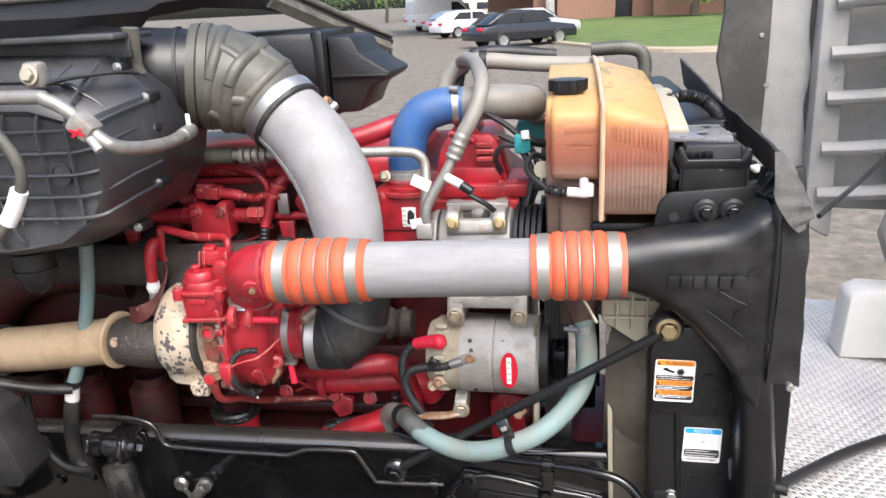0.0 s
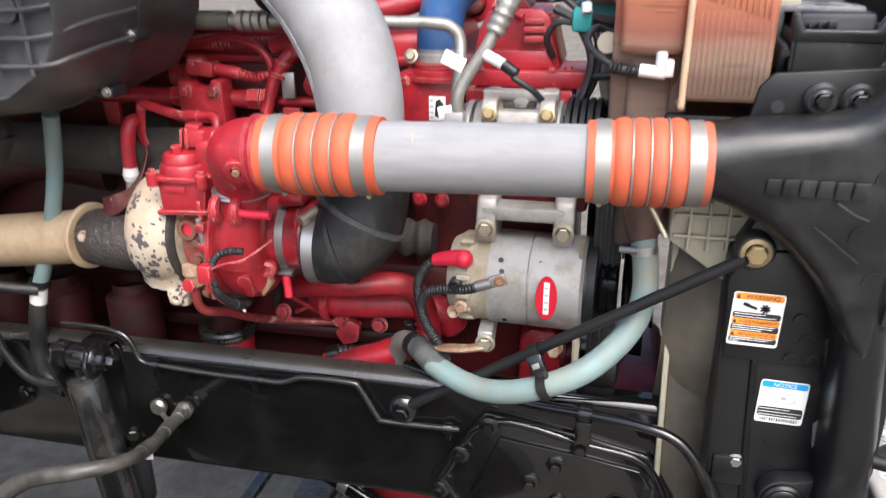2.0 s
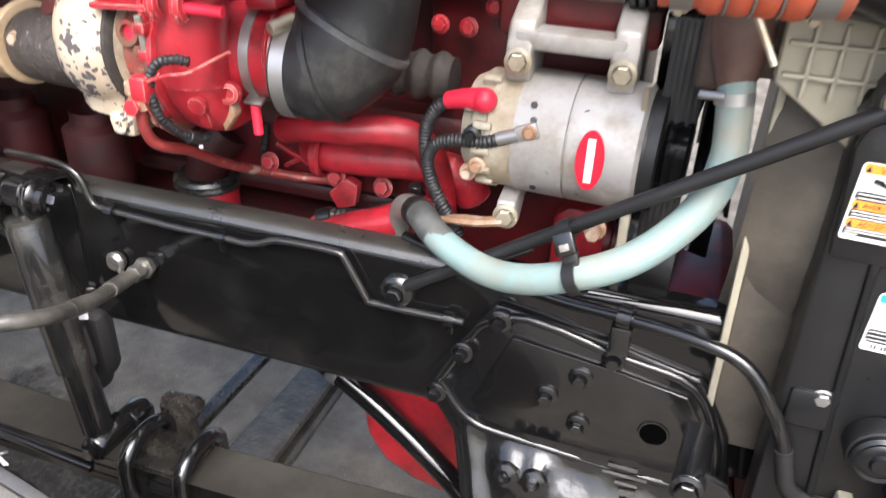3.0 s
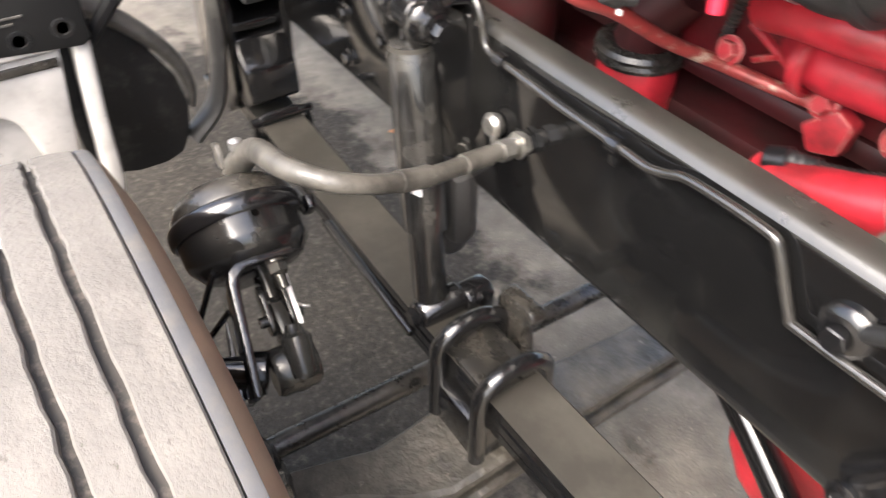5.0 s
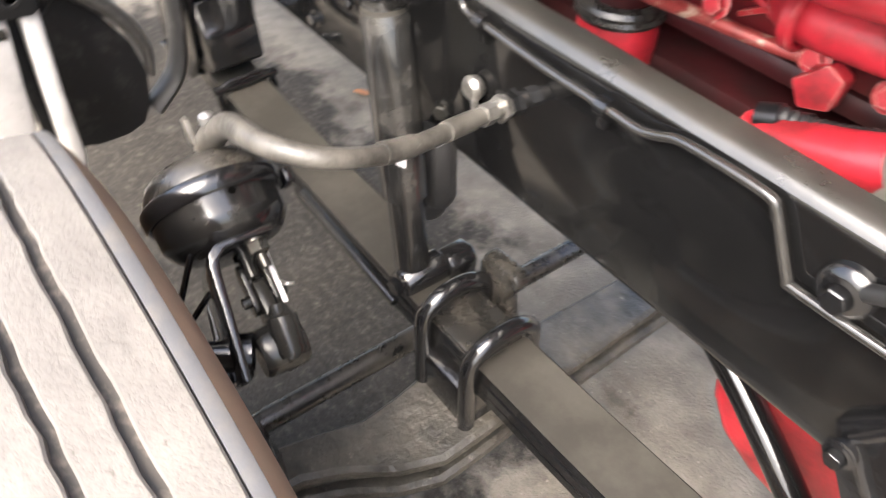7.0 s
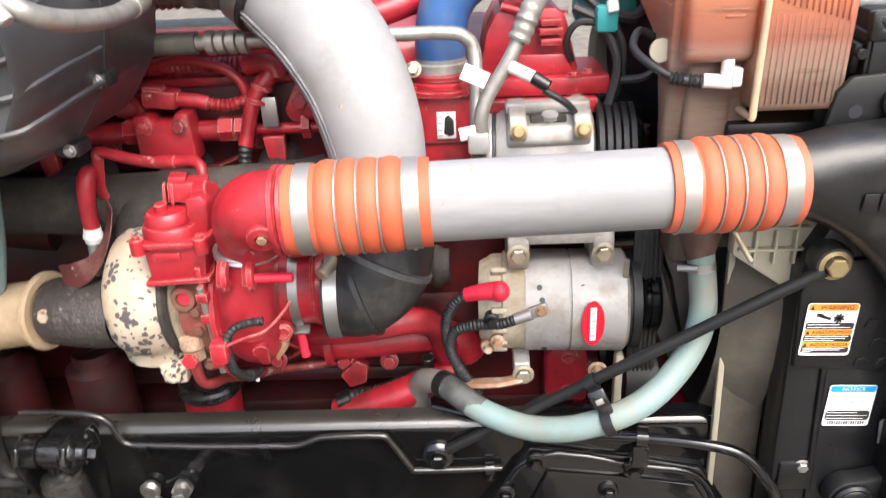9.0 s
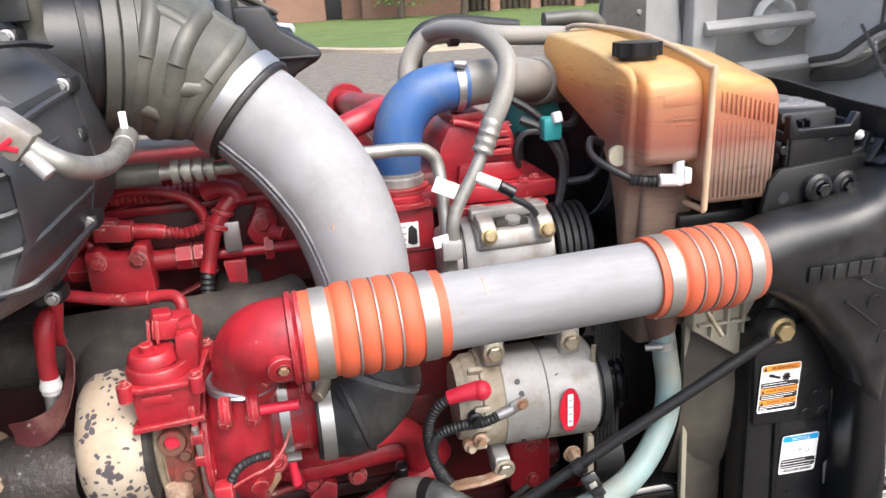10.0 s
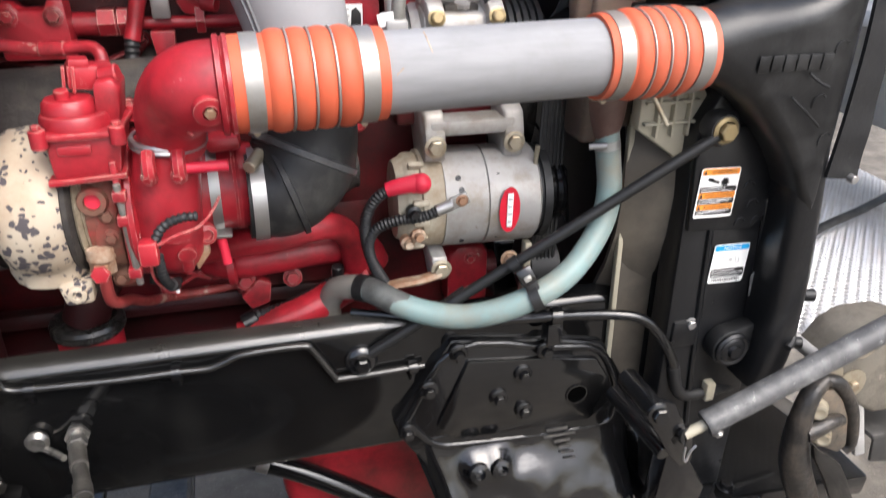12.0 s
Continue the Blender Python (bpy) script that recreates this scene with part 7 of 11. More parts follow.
def exhaust():
    t = thing("exhaust_pipe", (-0.7, 1.40, 1.2), "heat-tanned cream exhaust downpipe from the turbocharger", "exhaust pipe")
    part("flex_section", add_lathe(B(), (-0.560, 1.405, 1.246), (1, -0.2, 0.02), [(0, 0.046), (0.005, 0.049), (0.05, 0.050), (0.09, 0.049), (0.115, 0.044)], 32), FLEX, t, "dark woven flex section")
    part("flange", add_lathe(B(), (-0.578, 1.408, 1.2455), (1, -0.15, 0.02), [(0, 0.045), (0, 0.055), (0.003, 0.058), (0.008, 0.058), (0.011, 0.055), (0.011, 0.045)], 40), EXHAUST_CREAM, t)
    part("pipe", add_tube(B(), [(-0.57, 1.408, 1.2455), (-0.70, 1.418, 1.225), (-0.84, 1.43, 1.205), (-0.98, 1.45, 1.19)], [0.047, 0.048, 0.048, 0.048], 28, 6), EXHAUST_CREAM, t)
    part("joint", add_tube(B(), [(-0.86, 1.43, 1.203), (-1.00, 1.45, 1.19), (-1.2, 1.48, 1.17)], [0.054, 0.056, 0.056], 24, 4, ripple=0.0015, pitch=0.03), IRON, t)
    sh = B()
    lo = spline([(-0.530, 1.392, 1.297), (-0.505, 1.378, 1.296), (-0.480, 1.376, 1.308), (-0.462, 1.386, 1.332), (-0.452, 1.402, 1.362), (-0.450, 1.418, 1.388)], 5)
    rows = []
    for i, q in enumerate(lo):
        wdt = 0.018 + 0.010 * math.sin(0.25 * i)
        rows.append([q, q + Vector((-0.004, 0.010, 0.3 * wdt)), q + Vector((-0.012, 0.020, wdt)), q + Vector((-0.0105, 0.021, wdt)), q + Vector((-0.0025, 0.011, 0.3 * wdt)), q + Vector((0.0015, 0.001, 0))])
    add_loft(sh, rows)
    part("heat_shield", sh, HEAT_SHIELD, t, "curled dark red heat shield strip")
    part("shield_bolt", add_hex(B(), (-0.548, 1.358, 1.262), (-0.1, -1, 0.2), 0.008), RUSTY, t)
    s = thing("exhaust_sensor", (-0.50, 1.42, 1.33), "red sleeved temperature sensor lead with white tip", "sensor")
    part("lead", add_tube(B(), [(-0.4740, 1.446, 1.444), (-0.4745, 1.428, 1.443), (-0.4765, 1.419, 1.428), (-0.4814, 1.418, 1.3926), (-0.4822, 1.418, 1.3680)], [0.0105, 0.0122, 0.0125, 0.0115, 0.0112], 14, 5), RED_WORN, s)
    part("tip", add_lathe(B(), (-0.4820, 1.418, 1.3700), (-0.08, 0, -1), [(0, 0.009), (0, 0.0118), (0.008, 0.0122), (0.010, 0.0135), (0.015, 0.0135), (0.017, 0.0118), (0.022, 0.0115), (0.022, 0.008)], 20), WHITE_PLASTIC, s, "white wrapped tip")
    part("probe", add_rod(B(), (-0.4835, 1.418, 1.352), (-0.4890, 1.416, 1.300), 0.0090, 14), STEEL, s)
    part("probe_nut", add_lathe(B(), (-0.4880, 1.416, 1.312), (-0.1, 0, -1), [(0, 0.008), (0, 0.0125), (0.012, 0.0125), (0.012, 0.008)], 6), STEEL, s)


exhaust()


def hump_hose(parent, a, b):
    """Orange silicone hose with four humps, wire rings between them and a band clamp at each end; runs from a to b."""
    a, b = Vector(a), Vector(b)
    d, L = (b - a).normalized(), (b - a).length
    prof, r0, h = [(0, 0.044), (0, 0.0515)], 0.0515, 0.0045
    s0, s1 = 0.22 * L, 0.80 * L
    prof += [(0.02 * L, 0.052), (s0 - 0.01, 0.052)]
    for k in range(4):
        for i in range(7):
            f = i / 7
            prof.append((s0 + (s1 - s0) * (k + f) / 4, r0 + h * math.sin(math.pi * f) ** 0.6))
    prof += [(s1, 0.0515), (0.97 * L, 0.052), (L, 0.0515), (L, 0.044)]
    hose = part("silicone_hose", add_lathe(B(), a, d, prof, 48), ORANGE, parent, "orange silicone hump hose")
    for k in (1, 2, 3):
        q = a + d * (s0 + (s1 - s0) * k / 4)
        part("wire_ring", add_lathe(B(), q, d, [(-0.0017, 0.0535), (-0.0008, 0.0556), (0.0008, 0.0556), (0.0017, 0.0535), (0, 0.0515)], 40, closed=True), HOSE_BAND, hose)
    for f in (0.13, 0.87):
        q = a + d * (f * L)
        band = part("band_clamp", ring_band(q, d, 0.0522, 0.0185, 0.0012), HOSE_BAND, hose, "bright steel band clamp")
        bolt = B()
        c = q + Vector((0, 0.02, -0.054))
        add_rod(bolt, c + Vector((0, -0.022, -0.002)), c + Vector((0, 0.018, 0)), 0.004, 10)
        add_box(bolt, c, (0.016, 0.012, 0.012), 0.002)
        part("clamp_bolt", bolt, ZINC, band)
    return hose


PIPE_A, PIPE_B = Vector((-0.160, 1.268, 1.446)), Vector((0.416, 1.286, 1.456))


def charge_air_pipe():
    t = thing("charge_air_pipe", (0.12, 1.262, 1.40), "straight bare aluminium charge air pipe with orange hoses", "pipe")
    d = (PIPE_B - PIPE_A).normalized()
    part("pipe", add_lathe(B(), PIPE_A + d * 0.10, d, [(0, 0.0455), (0.0, 0.047), (0.04, 0.047), (0.045, 0.0465), (0.36, 0.0465), (0.366, 0.0475), (0.39, 0.0475), (0.39, 0.045)], 48), ALU, t)
    for k, (pts, r) in enumerate((([(0.0500, 1.2640, 1.4945), (0.0510, 1.2520, 1.4898), (0.0525, 1.2430, 1.4830), (0.0540, 1.2380, 1.4770)], 0.0011), ([(0.0200, 1.2298, 1.4640), (0.0120, 1.2280, 1.4570)], 0.0008))):
        part("brown_smear", add_tube(B(), pts, r, 6, 4), RUSTY, t, "thin brown smear")
    L = (PIPE_B - PIPE_A).length
    hump_hose(t, PIPE_A, PIPE_A + d * 0.164)
    hump_hose(t, PIPE_A + d * (L - 0.147), PIPE_B)
    part("clamp_screw", add_rod(B(), (0.351, 1.270, 1.404), (0.373, 1.262, 1.366), 0.0032, 10), ZINC, t, "long zinc clamp screw")
    return t


charge_air_pipe()


SEAM_GREY = surface("grey_cast_seam", (0.22, 0.22, 0.225), 0.55, 0.5, dirt=(0.10, 0.10, 0.10), dirt_amount=0.5, dirt_scale=40)


def intake():
    t = thing("intake_pipe", (-0.1, 1.46, 1.35), "bright aluminium air intake pipe with a steel clamp", "pipe")
    C = [(-0.078, 1.445, 1.375), (-0.081, 1.452, 1.43), (-0.089, 1.463, 1.487), (-0.110, 1.483, 1.550), (-0.146, 1.507, 1.606), (-0.180, 1.522, 1.641), (-0.206, 1.531, 1.664)]
    part("pipe", add_tube(B(), C, [0.060, 0.063, 0.067, 0.070, 0.071, 0.071, 0.070], 40, 8), ALU_INTAKE, t)
    off = Vector((-0.047, -0.043, -0.022))
    for k, q in enumerate((0.0, 0.011)):
        seam = B()
        add_tube(seam, [Vector(c) + (off + Vector((0.4, -0.55, 0.35)) * q) * (0.97, 1.02, 1.06, 1.10, 1.105, 1.09)[i] for i, c in enumerate(C[1:])], 0.0022, 6, 6)
        part("mould_seam", seam, SEAM_GREY, t, "grey casting seam")
    part("rust_streak", add_tube(B(), [(-0.0992, 1.4414, 1.6044), (-0.1050, 1.4309, 1.5913), (-0.1094, 1.4222, 1.5748), (-0.1128, 1.4170, 1.5574), (-0.1160, 1.4125, 1.5399), (-0.1168, 1.4092, 1.5248)], [0.0024, 0.0015, 0.0012, 0.0016, 0.0014, 0.0036], 8, 4), RUSTY, t, "thin rust-brown streak")
    part("foot_bead", add_lathe(B(), (-0.0795, 1.449, 1.405), (-0.07, 0.13, 1), [(0, 0.060), (0.0, 0.069), (0.006, 0.071), (0.012, 0.069), (0.012, 0.060)], 40), ALU_CAST, t)
    part("foot_screw", add_rod(B(), (-0.150, 1.42, 1.412), (-0.128, 1.40, 1.412), 0.007, 10), ZINC, t)
    dd = (Vector(C[-1]) - Vector(C[-2])).normalized()
    cl = part("clamp", add_lathe(B(), Vector(C[-1]) + dd * 0.002, dd, [(0, 0.068), (0, 0.0765), (0.002, 0.0775), (0.019, 0.0785), (0.022, 0.0780), (0.022, 0.068)], 44, closed=True), STEEL, t, "bright steel band clamp")
    part("clamp_edge", add_lathe(B(), Vector(C[-1]) - dd * 0.008, dd, [(0, 0.068), (0.001, 0.0770), (0.004, 0.0790), (0.007, 0.0790), (0.009, 0.0770), (0.010, 0.068)], 44, closed=True), BLACK_RUBBER, cl)
    part("clamp_screw", add_rod(B(), Vector(C[-1]) + Vector((0.055, 0.055, -0.01)), Vector(C[-1]) + Vector((0.075, 0.075, 0.01)), 0.009, 10), STEEL, cl)
    # bulging rubber elbow on the bend to the air cleaner, with a net of raised ribs
    b = thing("intake_bellows", (-0.32, 1.52, 1.65), "dusty grey-green ribbed rubber intake elbow", "hose")
    e = [(-0.209, 1.532, 1.667), (-0.230, 1.535, 1.687), (-0.258, 1.537, 1.710), (-0.292, 1.535, 1.729), (-0.328, 1.529, 1.742), (-0.352, 1.522, 1.748), (-0.374, 1.515, 1.751)]
    er = [0.071, 0.0735, 0.084, 0.092, 0.0945, 0.0915, 0.087]
    part("body", add_tube(B(), e, er, 44, 8), RUBBER_GREY, b)
    cr = spline(e, 8)

    def on_elbow(s, th, up=0.0):
        """A point of the elbow's skin: s along its path, th round it from the side that faces out."""
        i = min(len(cr) - 2, int(s * (len(cr) - 1)))
        c = cr[i].lerp(cr[i + 1], s * (len(cr) - 1) - i)
        d2 = (cr[i + 1] - cr[max(0, i - 1)]).normalized()
        u = Vector((0.1, -1, 0.1))
        u = (u - d2 * u.dot(d2)).normalized()
        v = u.cross(d2)
        k = min(len(er) - 2, int(s * (len(er) - 1)))
        r = er[k] + (er[k + 1] - er[k]) * (s * (len(er) - 1) - k) + up
        return c + (u * math.cos(th) + v * math.sin(th)) * r

    def raised(name, path, r):
        part(name, add_tube(B(), [on_elbow(s, th, -0.0085) for s, th in path], r * 1.15, 12, 4), RUBBER_GREY, b, angle=70)
    for s, amp, ph, r in ((0.29, 0.010, 0.4, 0.0105), (0.47, 0.022, 1.9, 0.0125), (0.68, 0.010, 0.0, 0.0115)):
        raised("rib", [(s + amp * math.sin(3 * th + ph), th) for th in (2 * math.pi * k / 24 for k in range(25))], r)
    for th in (-1.2, 0.15, 1.5, 2.9, 4.1):
        raised("lengthwise_rib", [(0.295, th), (0.38, th + 0.08), (0.465, th + 0.14)], 0.0105)
    for th in (-0.6, 0.8, 2.2, 3.6):
        raised("lengthwise_rib", [(0.475, th), (0.58, th - 0.08), (0.675, th - 0.10)], 0.0105)
    bd = (Vector(e[-1]) - Vector(e[-2])).normalized()
    part("cuff", add_lathe(B(), Vector(e[-1]) - bd * 0.036, bd, [(0, 0.090), (0.003, 0.0965), (0.018, 0.0960), (0.021, 0.088)], 44), RUBBER_GREY, b)
    part("end_band", add_lathe(B(), Vector(e[-1]) - bd * 0.014, bd, [(0, 0.085), (0, 0.0940), (0.015, 0.0925), (0.015, 0.085)], 44, closed=True), RUBBER_GREY, b)
    a = thing("air_cleaner_outlet", (-0.55, 1.45, 1.68), "black plastic air cleaner duct", "duct")
    part("duct", add_tube(B(), [(-0.362, 1.519, 1.750), (-0.385, 1.512, 1.752), (-0.50, 1.475, 1.757), (-0.65, 1.46, 1.765), (-0.95, 1.47, 1.78)], [0.080, 0.083, 0.087, 0.098, 0.12], 36, 5), BLACK_PLASTIC, a)
    part("rim_bead", add_lathe(B(), (-0.392, 1.510, 1.7525), (-0.95, -0.30, 0.04), [(-0.004, 0.080), (-0.003, 0.0865), (0.003, 0.0870), (0.004, 0.081)], 40), BLACK_MATT, a)
    part("mould_seam", add_tube(B(), [(-0.405, 1.422, 1.735), (-0.50, 1.388, 1.738), (-0.60, 1.370, 1.742)], 0.0022, 8, 5), BLACK_MATT, a)
    # rubber elbow between intake pipe and compressor
    r = thing("compressor_inlet_elbow", (-0.12, 1.40, 1.25), "black moulded rubber elbow into the compressor", "hose")
    q = [(-0.168, 1.405, 1.262), (-0.145, 1.406, 1.262), (-0.118, 1.408, 1.268), (-0.092, 1.418, 1.297), (-0.080, 1.434, 1.345), (-0.078, 1.446, 1.395)]
    part("body", add_tube(B(), q, [0.059, 0.061, 0.067, 0.072, 0.067, 0.063], 40, 7), BLACK_RUBBER, r)
    part("rib", add_lathe(B(), (-0.115, 1.409, 1.270), (0.93, 0.1, 0.30), [(-0.005, 0.066), (-0.0035, 0.0725), (0.0035, 0.0725), (0.005, 0.066)], 40), BLACK_RUBBER, r)
    part("rib", add_lathe(B(), (-0.088, 1.421, 1.308), (0.42, 0.25, 0.85), [(-0.006, 0.068), (-0.004, 0.0755), (0.004, 0.0755), (0.006, 0.068)], 40), SCUFFED, r, "rib rubbed pale")
    part("band", ring_band((-0.154, 1.4055, 1.262), (1, 0.03, 0.0), 0.0612, 0.018), STEEL, r, "bright steel band clamp")
    part("band_screw", add_rod(B(), (-0.162, 1.356, 1.316), (-0.146, 1.385, 1.324), 0.0085, 12), ZINC, r)


intake()


REAR_FRAME = surface("stained_tan_cast_frame", (0.40, 0.36, 0.28), 0.6, 0.2, dirt=(0.24, 0.18, 0.11), dirt_amount=0.55, dirt_scale=22, wear=(0.10, 0.07, 0.05), wear_amount=0.25, wear_scale=50, bump=0.6)


def alternator():
    t = thing("alternator", (0.18, 1.50, 1.09), "grey cast alternator with a red oval label", "alternator")
    c = Vector((0.080, 1.487, 1.196))
    d = Vector((1, -0.05, 0.0)).normalized()
    part("rear_frame", add_lathe(B(), c, d, [(-0.012, 0), (-0.012, 0.066), (-0.006, 0.071), (0.010, 0.0715), (0.012, 0.0755), (0.045, 0.0758)], 40), REAR_FRAME, t, "stained rear end frame")
    for k in range(9):
        a = radians(118 + 23 * k)
        q = c + d * 0.004 + Vector((0, math.cos(a) * 0.0705, math.sin(a) * 0.0705))
        part("frame_lug", add_box(B(), q, (0.024, 0.020, 0.010), 0.003, (math.degrees(a), 0, -3)), REAR_FRAME, t)
    part("body", add_lathe(B(), c + d * 0.045, d, [(0, 0.074), (0, 0.078), (0.063, 0.078), (0.064, 0.075), (0.066, 0.075), (0.067, 0.078), (0.145, 0.078), (0.15, 0.072)], 48), ALU_CAST, t)
    part("front_gap", add_lathe(B(), c + d * 0.192, d, [(0, 0.072), (0.012, 0.070), (0.012, 0.066), (0.02, 0.066)], 40), BLACK_MATT, t)
    part("fan", add_lathe(B(), c + d * 0.200, d, [(0, 0.05), (0, 0.074), (0.012, 0.075), (0.014, 0.06)], 40), BLACK_MATT, t, "black cooling fan")
    part("pulley", add_lathe(B(), c + d * 0.216, d, [(0, 0.03), (0.0, 0.045), (0.004, 0.05), (0.008, 0.044), (0.014, 0.05), (0.020, 0.044), (0.026, 0.05), (0.03, 0.045), (0.03, 0.0)], 32), BLACK_CAST, t)
    lab = Vector((0.217, 1.4005, 1.199))
    oval = B()
    vs = [oval.verts.new((lab.x + 0.0165 * math.cos(a), lab.y + 0.0006 * math.sin(a) ** 2 + 0.004 * (1 - math.cos(0.48 * math.sin(a))), lab.z + 0.037 * math.sin(a))) for a in (2 * math.pi * k / 32 for k in range(32))]
    f = oval.faces.new(vs)
    bmesh.ops.solidify(oval, geom=[f], thickness=0.0015)
    lb = part("oval_label", oval, LABEL_RED, t, "red oval maker's label")
    part("label_bar", add_box(B(), (lab.x, lab.y - 0.0008, lab.z), (0.009, 0.002, 0.054), 0.0005), STICKER, lb)
    for k in range(4):
        part("label_mark", add_box(B(), (lab.x, lab.y - 0.0018, lab.z - 0.018 + 0.012 * k), (0.006, 0.001, 0.004), 0.0002), INK_GREY, lb)
    for x, z in ((0.145, 1.232), (0.142, 1.247), (0.205, 1.246), (0.208, 1.228), (0.15, 1.145), (0.205, 1.15), (0.205, 1.178)):
        y = 1.4825 - math.sqrt(max(0, 0.078 ** 2 - (z - 1.196) ** 2))
        part("vent", add_lathe(B(), (x, y + 0.002, z), (0, -1, (z - 1.19) / 0.08), [(0, 0), (0, 0.0042), (0.0025, 0.0042), (0.0025, 0)], 10), DARK_OPENING, t)
    for x in (0.113, 0.235):
        ear = B()
        add_prism(ear, [(1.47, 1.255), (1.447, 1.268), (1.445, 1.306), (1.455, 1.335), (1.55, 1.38), (1.56, 1.33), (1.52, 1.26)], "x", x - 0.016, x + 0.016, 0.005)
        part("mounting_ear", ear, ALU_CAST, t)
        part("ear_bolt", add_hex(B(), (x, 1.446, 1.290), (0, -1, 0), 0.0115, 0.008), ZINC, t)
    low = B()
    add_prism(low, [(1.47, 1.125), (1.43, 1.115), (1.425, 1.085), (1.46, 1.075), (1.50, 1.11)], "x", 0.105, 0.13, 0.004)
    part("lower_ear", low, ALU_CAST, t)
    part("lower_bolt", add_hex(B(), (0.119, 1.426, 1.097), (0, -1, 0), 0.0115, 0.008), ZINC, t)
    part("lower_bolt", add_hex(B(), (0.232, 1.43, 1.10), (0, -1, 0), 0.010, 0.02), RUSTY, t)
    for x, z, m in ((0.066, 1.240, ZINC), (0.072, 1.205, BLACK_PLASTIC), (0.066, 1.150, RUSTY), (0.08, 1.165, RUSTY)):
        y = 1.487 - math.sqrt(max(0, 0.074 ** 2 - (z - 1.196) ** 2))
        q = B()
        add_lathe(q, (x, y + 0.006, z), (0, -1, 0), [(0, 0), (0, 0.011), (0.012, 0.011), (0.014, 0.007), (0.022, 0.006), (0.022, 0)], 12)
        part("terminal", q, m, t)
    part("rear_cover", add_lathe(B(), c - d * 0.012, -d, [(0, 0.066), (0.012, 0.060), (0.014, 0.0)], 32), REAR_FRAME, t)
    s = thing("alternator_bracket", (0.17, 1.5, 1.32), "grey cast mounting bracket above the alternator", "bracket")
    part("bar", add_box(B(), (0.173, 1.475, 1.318), (0.13, 0.05, 0.022), 0.004), ALU_CAST, s)
    part("base", add_box(B(), (0.17, 1.54, 1.34), (0.2, 0.05, 0.07), 0.01), RED_DARK, s)
    l = thing("alternator_strap", (0.05, 1.45, 1.05), "rusty flaking adjuster strap under the alternator", "bracket")
    part("strap", add_tube(B(), [(0.030, 1.448, 1.070), (0.06, 1.438, 1.078), (0.09, 1.430, 1.085), (0.120, 1.428, 1.094)], [0.010, 0.013, 0.012, 0.013], 8, 4, flat=0.5), RUSTY, l)
    # leads
    w = thing("alternator_leads", (0.04, 1.44, 1.12), "black corrugated battery leads with a red rubber boot", "wire")
    boot = B()
    add_tube(boot, [(0.035, 1.428, 1.236), (0.055, 1.424, 1.242), (0.082, 1.420, 1.246)], [0.0105, 0.012, 0.0145], 16, 5)
    bmesh.ops.create_uvsphere(boot, u_segments=16, v_segments=10, radius=0.0152, matrix=Matrix.Translation((0.084, 1.418, 1.246)))
    part("red_boot", boot, RED_BRIGHT, w, "shiny red rubber boot")
    part("lead", add_tube(B(), [(0.048, 1.426, 1.240), (0.022, 1.430, 1.225), (0.006, 1.435, 1.195), (0.004, 1.440, 1.160), (0.012, 1.445, 1.12), (0.03, 1.45, 1.08), (0.05, 1.46, 1.04)], 0.0080, 12, 6, ripple=0.0008, pitch=0.0055), WIRE_BLACK, w)
    part("lead", add_tube(B(), [(0.118, 1.412, 1.207), (0.085, 1.413, 1.195), (0.05, 1.420, 1.190), (0.02, 1.43, 1.175), (0.008, 1.438, 1.145), (0.018, 1.447, 1.10), (0.04, 1.455, 1.05)], 0.0080, 12, 6, ripple=0.0008, pitch=0.0055), WIRE_BLACK, w)
    lug = B()
    add_rod(lug, (0.105, 1.410, 1.204), (0.130, 1.408, 1.213), 0.0085, 12)
    add_box(lug, (0.140, 1.410, 1.217), (0.028, 0.006, 0.020), 0.003, (0, -20, 0))
    part("lug", lug, STEEL, w)
    part("lug_bolt", add_hex(B(), (0.143, 1.407, 1.218), (0, -1, 0), 0.0065), RUSTY, w)


alternator()


